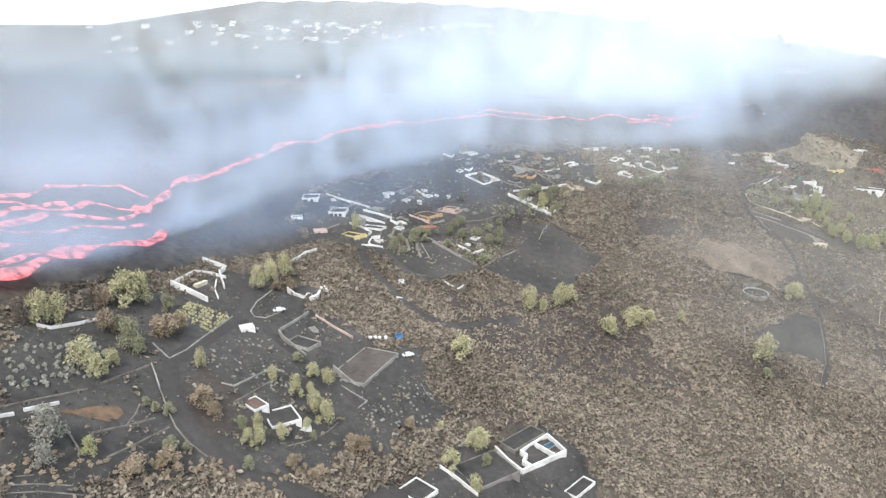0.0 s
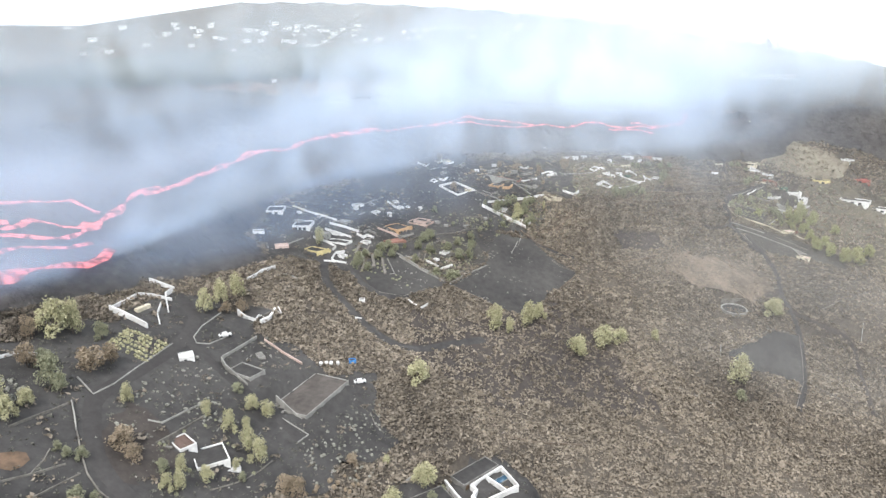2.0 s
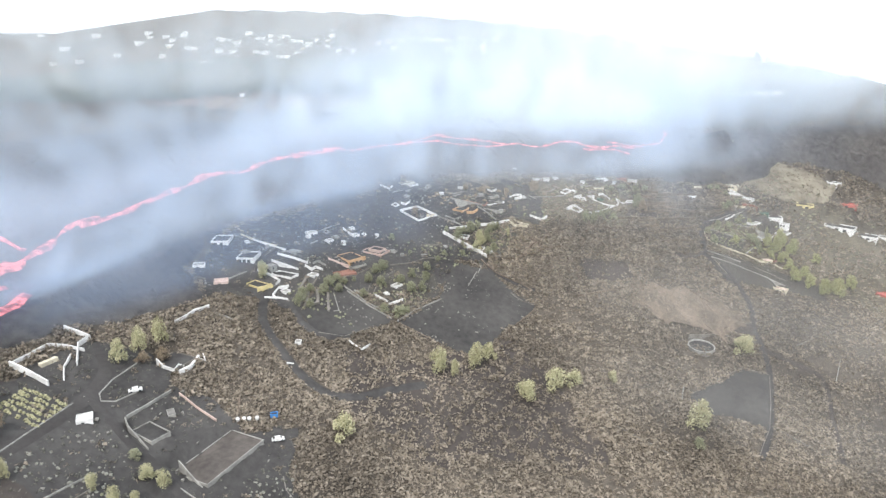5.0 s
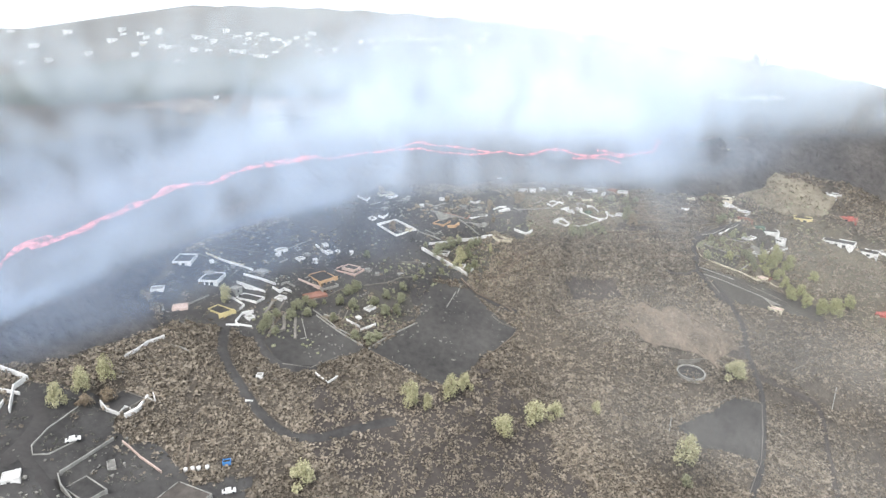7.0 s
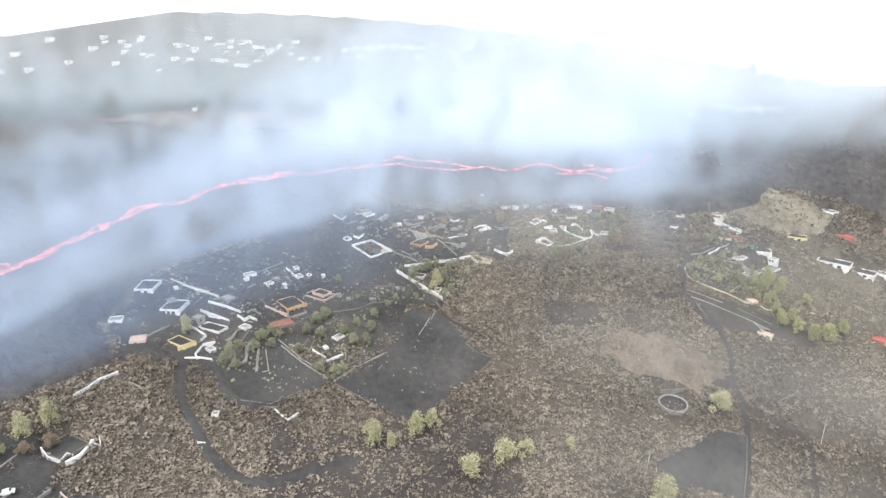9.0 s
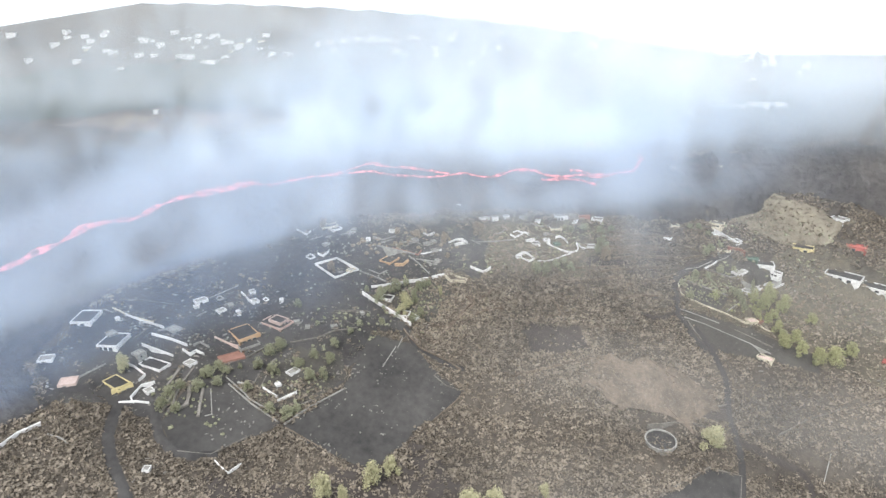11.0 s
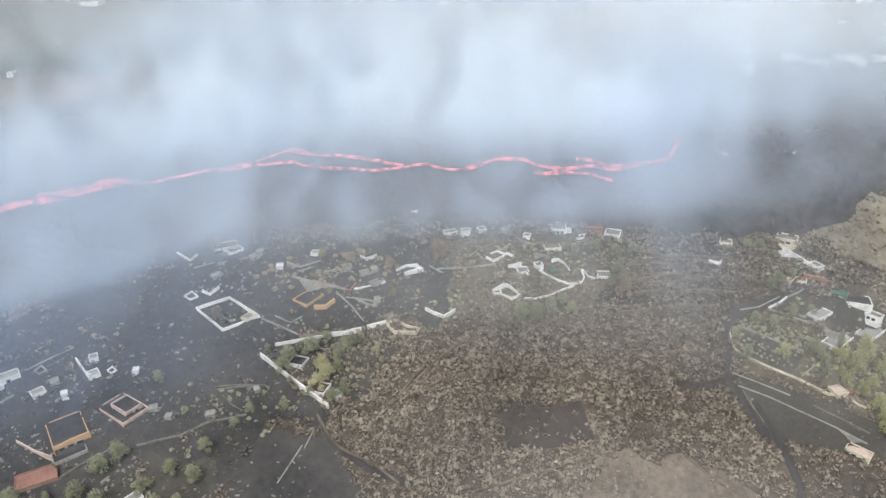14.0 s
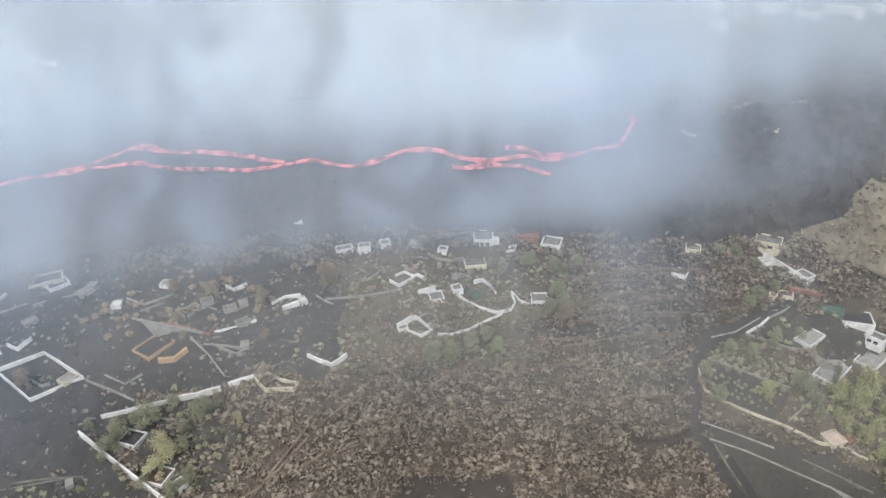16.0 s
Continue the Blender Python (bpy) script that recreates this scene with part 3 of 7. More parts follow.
house("house_upper_floor", 4.3, 223.9, 39.6, 41.6, 62, 3.4, 5.0, PINKISH, ASH, 0.2, 2, "pinkish upper floor with an ash-covered roof")
house("house", -18.2, 224.5, 45.2, 46.9, 45, 3.5, 2.5, WHITE, CONCRETE, 0.1, 1, "white low house in ash")
house("house", -3.8, 228.0, 43.6, 45.3, 44, 2.2, 2.5, WHITE, CONCRETE, 0.1, 1, "small plain white house block")
house("house", -5.5, 231.5, 45.3, 46.7, 34, 1.7, 1.9, WHITE, CONCRETE, 0.1, 1, "small white garden shed")
house("house", -11.7, 222.6, 43.4, 44.8, 53, 2.4, 2.1, WHITE, CONCRETE, 0.1, 1, "small plain white house")
house("house", -10.0, 225.3, 43.9, 45.3, 42, 1.6, 1.9, CONCRETE, CONCRETE, 0.08, 1, "small pale tin shed")
house("house", 9.6, 203.1, 32.3, 33.7, 40, 1.4, 1.6, WHITE, WHITE, 0.08, 0, "white chimney block of the ruin")
house("house", 12.3, 208.0, 33.2, 34.6, 55, 3.2, 2.3, WHITE, CONCRETE, 0.1, 1, "small white flat-roofed shed")
house("house", 21.4, 245.5, 46.8, 48.2, 63, 2.4, 2.1, CREAM, CONCRETE, 0.1, 1, "cream shed in the compound corner")
house("house", 32.6, 252.9, 47.5, 48.9, 61, 5.4, 4.4, ORANGE, ASH, 0.6, 2, "ochre house with broken flat roof")
house("house", 33.8, 238.4, 40.8, 42.4, 165, 3.5, 3.0, WHITE, ASH, 0.7, 2, "white house among green trees")
house("house", 38.9, 234.0, 37.6, 39.3, 75, 3.3, 4.2, WHITE, BROWN_ROOF, 0.3, 2, "white garden house with brown roof")
house("house_annex", 42.8, 232.8, 37.2, 38.9, 55, 1.7, 2.0, WHITE, DUSTY, 0.2, 1, "white end wall of the garden house")
house("house", 13.7, 260.8, 55.0, 56.5, 49, 3.4, 3.2, WHITE, ASH, 0.2, 2, "far white house at the lava")
house("house", 18.8, 259.7, 54.1, 55.5, 52, 2.2, 1.8, CONCRETE, CONCRETE, 0.1, 1, "far low pale building")
house("house", 11.9, 253.9, 52.1, 53.5, 54, 2.3, 1.8, CONCRETE, CONCRETE, 0.1, 1, "low grey shed in ash")
house("house", 56.7, 261.9, 50.8, 52.2, 33, 1.2, 1.9, WHITE, WHITE, 0.08, 1, "far small white block")
house("house", 47.4, 257.6, 49.4, 50.8, 39, 3.3, 1.8, CONCRETE, DUSTY, 0.2, 2, "far low grey house")
house("house", 44.3, 259.4, 50.8, 52.2, 30, 2.2, 1.8, CONCRETE, DUSTY, 0.2, 1, "pale roofless ruin in ash")
house("house", 40.2, 260.1, 51.6, 53.3, 27, 2.2, 1.8, CONCRETE, DUSTY, 0.2, 1, "far pale house ruin")
house("house", 63.1, 271.3, 55.9, 57.3, 21, 3.2, 1.9, WHITE, DUSTY, 0.2, 2, "white house at the lava front")
house("house", 66.6, 271.1, 55.6, 57.0, 26, 1.9, 1.5, WHITE, WHITE, 0.08, 1, "white house by the lava front")
house("house", 54.0, 275.2, 59.4, 60.8, 22, 1.5, 1.5, WHITE, WHITE, 0.08, 1, "lone white house cut off in lava")
house("house", 80.4, 264.5, 49.3, 51.1, 14, 2.6, 2.8, WHITE, DUSTY, 0.2, 2, "white cube house in the hamlet")
house("house", 74.6, 259.1, 46.9, 48.3, 18, 1.8, 1.8, WHITE, DUSTY, 0.2, 1, "white corner of the courtyard house")
house("house", 84.1, 266.2, 50.4, 51.8, 21, 1.9, 1.9, WHITE, DUSTY, 0.2, 1, "small white hamlet house")
house("house", 87.6, 265.2, 49.4, 50.8, 19, 2.0, 1.9, GREEN_PAINT, GREEN_PAINT, 0.3, 0, "small green-roofed farm outbuilding")
house("house", 99.1, 265.3, 47.9, 50.1, 1, 3.1, 2.8, WHITE, DUSTY, 0.2, 3, "white villa with stairs")
house("house", 89.1, 275.4, 55.6, 57.4, -1, 3.8, 3.9, WHITE, DUSTY, 0.2, 3, "white house with hipped roof edge")
house("house", 97.7, 275.8, 55.7, 57.3, -6, 3.9, 2.5, TERRACOTTA, TERRACOTTA, 0.3, 1, "long red-roofed farm building")
house("house", 102.0, 274.5, 54.1, 56.6, -18, 3.6, 3.4, WHITE, DUSTY, 0.2, 4, "tall white house at the lava edge")
house("house", 87.4, 271.1, 52.9, 54.3, 8, 4.0, 3.4, CREAM, DUSTY, 0.2, 3, "cream house with terracotta edge")
house("house", 81.5, 272.4, 55.0, 56.4, -17, 1.7, 1.7, WHITE, DUSTY, 0.2, 1, "small white lava-front house")
house("house", 125.9, 271.5, 50.1, 51.5, -31, 2.7, 2.4, WHITE, DUSTY, 0.2, 1, "lone white barn in the scrub")
house("house", 129.0, 275.7, 53.0, 54.4, -17, 2.8, 2.5, CREAM, DUSTY, 0.2, 1, "pale ruined farm building")
house("house", 144.0, 278.0, 53.3, 54.7, -28, 4.7, 3.5, CREAM, DUSTY, 0.2, 2, "pale ruined old farmhouse")
house("house", 143.3, 275.0, 51.1, 51.9, 282, 2.3, 3.0, WHITE, DUSTY, 0.2, 2, "long white farm shed")
house("house", 149.3, 272.4, 49.0, 50.4, -61, 2.8, 2.4, WHITE, DUSTY, 0.2, 1, "white end house of the farm")
house("house", 145.2, 269.4, 46.5, 47.9, -21, 2.5, 1.9, CREAM, DUSTY, 0.2, 1, "small pale rubble-walled shed")
house("house", 142.6, 268.9, 46.7, 48.1, -29, 1.5, 1.4, CREAM, CREAM, 0.08, 1, "small pale tin shed")
house("house", 148.1, 263.2, 39.9, 42.7, 37, 5.3, 3.0, WHITE, CONCRETE, 0.15, 2, "white cubic house with a pale flat roof")
house("house", 151.6, 259.5, 35.5, 38.3, 42, 8.2, 3.8, WHITE, CONCRETE, 0.2, 4, "large white farmhouse with pale roof")
house("house", 159.5, 261.8, 36.7, 39.3, 40, 7.2, 3.7, WHITE, CONCRETE, 0.3, 2, "white house beside the farmhouse")
house("house", 148.6, 249.4, 29.8, 31.9, 20, 3.0, 3.0, CREAM, PINKISH, 0.1, 1, "pale hut with a red lean-to")
house("lean_to", 151.0, 249.4, 30.3, 31.7, -54, 1.7, 2.2, TERRACOTTA, TERRACOTTA, 0.3, 0, "red lean-to beside the hut")
house("house", 157.7, 267.1, 41.6, 44.3, 254, 4.2, 5.5, WHITE, ASH, 0.3, 3, "long white building with green gable")
house("basin", 153.5, 267.8, 44.1, 45.7, -29, 3.7, 2.9, GREEN_PAINT, GREEN_PAINT, 0.3, 0, "green netted water basin")
house("house", 160.1, 264.3, 40.9, 42.4, -48, 4.1, 2.4, WHITE, DUSTY, 0.2, 3, "white front house of the row")
house("house", 150.2, 239.4, 22.6, 24.3, -41, 4.7, 2.6, CREAM, PINKISH, 0.3, 1, "pale barn with flat roof by the terraces")
house("shed", 191.6, 244.1, 19.1, 21.1, -41, 5.2, 4.6, RED, RED, 0.3, 0, "red shed roof in the field")
house("house", 183.4, 265.8, 38.5, 41.3, -40, 10.7, 5.9, WHITE, ASH, 0.3, 3, "row house with white walls")
house("house", 192.5, 264.4, 36.4, 38.3, -42, 9.8, 5.4, WHITE, ASH, 0.3, 3, "low white terrace house")
house("house", 199.8, 264.2, 35.8, 37.8, -43, 4.7, 3.9, WHITE, DUSTY, 0.2, 1, "white end of row house")
house("house", 172.0, 273.0, 46.3, 48.2, -24, 6.5, 4.0, YELLOW, ASH, 0.3, 2, "pale yellow house above the garden")
house("house", 190.5, 274.6, 46.2, 48.3, -32, 6.1, 4.0, RED, RED, 0.3, 1, "red-roofed house on the slope")
house("house", 186.9, 282.0, 54.0, 55.8, -56, 4.9, 4.1, WHITE, DUSTY, 0.2, 1, "white house on the dry spur")
house("house", 147.1, 295.6, 69.0, 70.6, -31, 4.1, 2.6, CREAM, DUSTY, 0.2, 2, "lone pale house standing in the lava")
house("house", 130.9, 294.5, 68.8, 70.2, -24, 3.0, 2.1, CREAM, DUSTY, 0.2, 1, "broken pale house in the lava")
house("house", 98.0, 294.9, 70.7, 72.1, -5, 3.0, 1.6, WHITE, WHITE, 0.08, 0, "white roof showing through the lava")
house("far_house", -68.8, 351.7, 108.9, 111.3, -6, 4.3, 3.1, WHITE, CREAM, 0.1, 0, "white house on the hazy far slope")
house("far_house", -56.2, 352.0, 110.4, 112.7, 28, 3.8, 3.1, WHITE, CREAM, 0.1, 0, "white house on the hazy far slope")
house("far_house", -49.3, 347.6, 107.7, 110.2, 14, 5.3, 3.1, WHITE, CREAM, 0.1, 0, "white house on the hazy far slope")
house("far_house", -32.4, 350.5, 111.0, 113.2, -2, 3.2, 3.1, WHITE, CREAM, 0.1, 0, "white house on the hazy far slope")
house("far_house", -65.9, 340.9, 102.2, 105.0, 41, 6.9, 3.8, WHITE, CREAM, 0.1, 0, "white house on the hazy far slope")
house("far_house", -47.8, 339.8, 102.6, 104.7, 25, 3.1, 3.0, WHITE, CREAM, 0.1, 0, "white house on the hazy far slope")
house("far_house", -0.8, 340.5, 105.6, 107.7, 4, 2.6, 3.0, WHITE, CREAM, 0.1, 0, "white house on the hazy far slope")
house("far_house", -89.1, 353.7, 108.5, 110.8, 6, 3.3, 3.1, WHITE, CREAM, 0.1, 0, "white house on the hazy far slope")
house("far_house", -80.6, 350.0, 107.2, 109.4, 41, 3.2, 3.1, WHITE, CREAM, 0.1, 0, "white house on the hazy far slope")
house("far_house", -88.0, 344.4, 103.0, 105.3, 30, 3.7, 3.1, WHITE, CREAM, 0.1, 0, "white house on the hazy far slope")
house("far_house", -80.5, 343.2, 102.7, 104.9, 16, 3.2, 3.1, WHITE, CREAM, 0.1, 0, "white house on the hazy far slope")
house("far_house", 21.3, 343.3, 109.2, 111.5, -15, 4.2, 3.0, WHITE, CREAM, 0.1, 0, "white house on the hazy far slope")
house("far_house", 25.8, 338.6, 105.6, 107.8, 21, 3.6, 3.0, WHITE, CREAM, 0.1, 0, "white house on the hazy far slope")
house("far_house", 33.8, 343.5, 110.1, 112.2, 7, 2.6, 3.0, WHITE, CREAM, 0.1, 0, "white house on the hazy far slope")
house("far_house", 48.5, 342.5, 110.1, 112.2, -9, 2.6, 3.0, WHITE, CREAM, 0.1, 0, "white house on the hazy far slope")
house("far_house", 57.8, 332.5, 101.9, 103.9, -24, 2.5, 2.9, WHITE, CREAM, 0.1, 0, "white house on the hazy far slope")
house("far_house", -43.9, 345.6, 106.8, 109.1, 32, 3.7, 3.1, WHITE, CREAM, 0.1, 0, "white house on the hazy far slope")
house("far_house", -63.7, 350.2, 108.5, 110.6, 22, 2.7, 3.1, WHITE, CREAM, 0.1, 0, "white house on the hazy far slope")
house("far_house", -76.3, 357.0, 111.9, 114.1, 10, 3.3, 3.2, WHITE, CREAM, 0.1, 0, "white house on the hazy far slope")
house("far_house", -54.2, 337.3, 100.3, 102.9, -5, 6.3, 3.4, WHITE, CREAM, 0.1, 0, "white house on the hazy far slope")
house("far_house", -92.5, 335.9, 97.9, 100.0, 38, 2.6, 3.0, WHITE, CREAM, 0.1, 0, "white house on the hazy far slope")
house("far_house", -33.7, 343.3, 105.7, 107.8, 15, 2.6, 3.0, WHITE, CREAM, 0.1, 0, "white house on the hazy far slope")
house("far_house", -161.6, 368.7, 110.0, 112.4, 20, 4.0, 3.3, WHITE, CREAM, 0.1, 0, "white house on the hazy far slope")
house("far_house", -173.0, 357.9, 103.1, 105.6, 9, 4.5, 3.2, WHITE, CREAM, 0.1, 0, "white house on the hazy far slope")
house("far_house", -133.2, 356.5, 106.5, 108.8, 41, 3.9, 3.2, WHITE, CREAM, 0.1, 0, "white house on the hazy far slope")
house("far_house", -115.9, 356.7, 108.1, 110.3, 25, 3.3, 3.2, WHITE, CREAM, 0.1, 0, "white house on the hazy far slope")
house("far_house", -195.7, 376.0, 109.4, 111.8, 21, 3.5, 3.4, WHITE, CREAM, 0.1, 0, "white house on the hazy far slope")
house("far_house", -156.9, 341.5, 97.3, 99.5, 56, 3.2, 3.1, WHITE, CREAM, 0.1, 0, "white house on the hazy far slope")
house("far_house", -101.4, 347.2, 103.8, 106.1, 35, 3.8, 3.1, WHITE, CREAM, 0.1, 0, "white house on the hazy far slope")
house("far_house", -115.9, 343.3, 100.5, 102.7, 24, 3.2, 3.1, WHITE, CREAM, 0.1, 0, "white house on the hazy far slope")
house("far_house", -111.3, 360.6, 110.8, 112.9, 10, 2.8, 3.2, WHITE, CREAM, 0.1, 0, "white house on the hazy far slope")
house("far_house", -139.9, 346.0, 100.6, 102.7, 51, 2.7, 3.1, WHITE, CREAM, 0.1, 0, "white house on the hazy far slope")
house("far_house", -169.4, 340.1, 95.9, 98.0, 43, 2.7, 3.1, WHITE, CREAM, 0.1, 0, "white house on the hazy far slope")
house("far_house", -4.5, 307.1, 82.2, 84.2, 5, 2.9, 2.8, WHITE, CREAM, 0.1, 0, "white house on the hazy far slope")
house("far_house", -66.6, 310.2, 84.7, 86.5, 4, 1.7, 2.8, WHITE, CREAM, 0.1, 0, "white house on the hazy far slope")
house("far_house", -9.0, 307.7, 82.7, 84.6, 30, 2.2, 2.8, WHITE, CREAM, 0.1, 0, "white house on the hazy far slope")
house("greenhouse", 139.8, 317.8, 90.5, 92.0, -30, 3.9, 2.2, WHITE, WHITE, 0.05, 0, "long white greenhouse beyond the lava")
house("greenhouse", 140.2, 313.8, 86.5, 88.1, -30, 3.4, 2.2, WHITE, WHITE, 0.05, 0, "long white greenhouse beyond the lava")
house("greenhouse", 152.4, 316.8, 89.1, 90.7, -32, 5.8, 3.2, WHITE, WHITE, 0.05, 0, "long white greenhouse beyond the lava")
house("greenhouse", 167.1, 316.7, 88.5, 90.1, -35, 8.3, 4.5, WHITE, WHITE, 0.05, 0, "long white greenhouse beyond the lava")
house("greenhouse", 175.1, 316.1, 88.7, 90.2, -36, 4.9, 2.7, WHITE, WHITE, 0.05, 0, "long white greenhouse beyond the lava")
house("greenhouse", 159.2, 315.4, 87.9, 89.5, -33, 4.9, 2.7, WHITE, WHITE, 0.05, 0, "long white greenhouse beyond the lava")
house("house", -35.2, 153.1, 33.8, 35.2, 65, 6.6, 7.5, STONE, ASH, 0.1, 0, "dark flat-roofed house buried in ash")
house("house", 11.4, 261.6, 55.5, 57.0, 29, 5.4, 3.3, CREAM, ASH, 0.2, 2, "pale yellow house at the lava front")
house("outbuilding", -7.1, 223.3, 42.8, 44.2, 36, 1.2, 1.5, WHITE, WHITE, 0.08, 0, "small pale ruined outbuilding in ash")
house("outbuilding", 9.5, 224.0, 39.7, 41.1, 25, 1.6, 1.5, CONCRETE, CONCRETE, 0.08, 0, "small pale ruined outbuilding in ash")
house("outbuilding", 12.8, 223.0, 38.7, 40.1, 11, 1.3, 1.5, CONCRETE, CONCRETE, 0.08, 0, "small pale ruined outbuilding in ash")
house("outbuilding", 20.0, 224.9, 38.0, 39.4, 21, 1.9, 1.5, CONCRETE, CONCRETE, 0.08, 0, "small pale ruined outbuilding in ash")
house("outbuilding", 27.2, 231.2, 39.3, 40.7, 32, 1.1, 1.6, CONCRETE, CONCRETE, 0.08, 0, "small pale ruined outbuilding in ash")
house("outbuilding", 25.0, 258.3, 52.5, 53.9, 10, 1.6, 1.8, WHITE, WHITE, 0.08, 0, "small pale ruined outbuilding in ash")
house("outbuilding", 32.3, 262.6, 53.9, 55.3, -3, 1.9, 1.8, WHITE, CONCRETE, 0.1, 0, "small pale ruined outbuilding in ash")
house("outbuilding", 46.4, 260.6, 51.2, 52.6, 23, 1.6, 1.8, CONCRETE, CONCRETE, 0.08, 0, "small pale ruined outbuilding in ash")
house("outbuilding", 66.8, 272.0, 56.0, 57.4, 5, 2.3, 1.9, WHITE, DUSTY, 0.2, 0, "small pale ruined outbuilding in ash")
house("outbuilding", 70.6, 272.8, 56.2, 57.6, 19, 2.0, 1.9, WHITE, DUSTY, 0.2, 0, "small pale ruined outbuilding in ash")
house("outbuilding", 76.0, 273.0, 55.9, 57.3, -13, 1.6, 1.9, CONCRETE, CONCRETE, 0.08, 0, "small pale ruined outbuilding in ash")
house("outbuilding", 91.2, 274.6, 55.6, 57.0, 7, 1.6, 1.9, WHITE, WHITE, 0.08, 0, "small pale ruined outbuilding in ash")
house("outbuilding", -29.7, 212.2, 44.2, 45.6, 26, 1.1, 1.4, CONCRETE, CONCRETE, 0.08, 0, "small pale ruined outbuilding in ash")
house("outbuilding", -36.1, 212.2, 45.6, 47.0, 38, 1.2, 1.4, WHITE, WHITE, 0.08, 0, "small pale ruined outbuilding in ash")
house("outbuilding", -18.6, 222.1, 44.7, 46.1, 50, 1.3, 1.5, WHITE, WHITE, 0.08, 0, "small pale ruined outbuilding in ash")
house("outbuilding", 3.4, 230.5, 43.3, 44.7, 17, 1.2, 1.6, WHITE, WHITE, 0.08, 0, "small pale ruined outbuilding in ash")
house("outbuilding", 19.8, 261.1, 54.6, 56.0, 2, 1.6, 1.8, CONCRETE, CONCRETE, 0.08, 0, "small pale ruined outbuilding in ash")
house("outbuilding", 48.0, 253.8, 47.2, 48.6, 17, 1.4, 1.8, CONCRETE, CONCRETE, 0.08, 0, "small pale ruined outbuilding in ash")
house("far_house", 42.1, 339.5, 107.4, 108.8, -18, 2.5, 2.3, CREAM, TERRACOTTA, 0.1, 0, "pale house of the distant town")
house("far_house", 8.2, 345.7, 110.6, 112.0, 19, 2.8, 2.4, WHITE, CREAM, 0.1, 0, "pale house of the distant town")
house("far_house", 68.2, 338.0, 107.5, 108.9, -17, 1.6, 2.3, WHITE, CREAM, 0.1, 0, "pale house of the distant town")
house("far_house", 170.4, 335.1, 109.4, 110.8, -14, 2.5, 2.2, WHITE, TERRACOTTA, 0.1, 0, "pale house of the distant town")
house("far_house", -3.7, 345.4, 109.4, 110.8, -6, 2.8, 2.4, CREAM, CREAM, 0.1, 0, "pale house of the distant town")
house("far_house", 171.6, 329.1, 102.8, 104.2, -2, 1.4, 2.1, WHITE, CREAM, 0.1, 0, "pale house of the distant town")
house("far_house", -85.6, 353.2, 108.9, 110.3, 37, 1.8, 2.5, WHITE, TERRACOTTA, 0.1, 0, "pale house of the distant town")
house("far_house", -64.9, 347.1, 106.6, 108.0, 44, 1.6, 2.5, WHITE, CREAM, 0.1, 0, "pale house of the distant town")
house("far_house", 17.3, 343.6, 109.4, 110.8, 6, 2.4, 2.4, CREAM, CREAM, 0.1, 0, "pale house of the distant town")
house("far_house", -115.9, 352.6, 106.0, 107.6, 44, 3.3, 2.6, WHITE, TERRACOTTA, 0.1, 0, "pale house of the distant town")
house("far_house", 2.7, 345.3, 109.8, 111.2, -4, 2.6, 2.4, WHITE, CREAM, 0.1, 0, "pale house of the distant town")
house("far_house", -40.1, 349.1, 109.7, 111.2, 24, 2.4, 2.4, WHITE, CREAM, 0.1, 0, "pale house of the distant town")
house("far_house", -115.6, 351.4, 105.1, 106.5, 22, 2.3, 2.5, CREAM, TERRACOTTA, 0.1, 0, "pale house of the distant town")
house("far_house", 25.9, 343.2, 109.7, 111.1, 12, 2.7, 2.3, WHITE, CREAM, 0.1, 0, "pale house of the distant town")
house("far_house", -59.1, 346.8, 106.7, 108.1, 20, 1.6, 2.5, WHITE, CREAM, 0.1, 0, "pale house of the distant town")
house("far_house", 92.4, 342.0, 112.6, 114.0, -17, 2.1, 2.3, WHITE, TERRACOTTA, 0.1, 0, "pale house of the distant town")
house("far_house", 42.7, 336.6, 104.9, 106.4, -10, 2.2, 2.3, CREAM, CREAM, 0.1, 0, "pale house of the distant town")
house("far_house", 174.6, 330.9, 104.9, 106.3, -4, 1.6, 2.1, WHITE, CREAM, 0.1, 0, "pale house of the distant town")
house("far_house", -130.0, 362.2, 110.0, 111.4, 24, 3.0, 2.6, WHITE, TERRACOTTA, 0.1, 0, "pale house of the distant town")
house("far_house", -132.1, 365.5, 112.2, 113.9, 62, 2.8, 2.7, WHITE, CREAM, 0.1, 0, "pale house of the distant town")
house("far_house", 50.1, 345.0, 112.8, 114.3, 21, 1.9, 2.3, CREAM, CREAM, 0.1, 0, "pale house of the distant town")
house("far_house", 92.8, 340.4, 111.1, 112.5, 0, 2.2, 2.3, WHITE, TERRACOTTA, 0.1, 0, "pale house of the distant town")
house("far_house", -28.0, 341.1, 104.7, 106.1, 11, 2.9, 2.4, WHITE, CREAM, 0.1, 0, "pale house of the distant town")
house("far_house", 160.7, 332.5, 106.1, 107.5, -12, 2.7, 2.2, WHITE, CREAM, 0.1, 0, "pale house of the distant town")
house("far_house", 112.4, 339.5, 111.3, 112.7, -2, 1.8, 2.2, CREAM, TERRACOTTA, 0.1, 0, "pale house of the distant town")
house("far_house", 109.7, 340.2, 111.9, 113.3, -23, 2.8, 2.2, WHITE, CREAM, 0.1, 0, "pale house of the distant town")
house("far_house", 28.9, 336.9, 104.7, 106.1, 30, 2.3, 2.3, WHITE, CREAM, 0.1, 0, "pale house of the distant town")
house("far_house", 183.9, 325.6, 99.2, 100.6, -7, 1.9, 2.1, WHITE, TERRACOTTA, 0.1, 0, "pale house of the distant town")
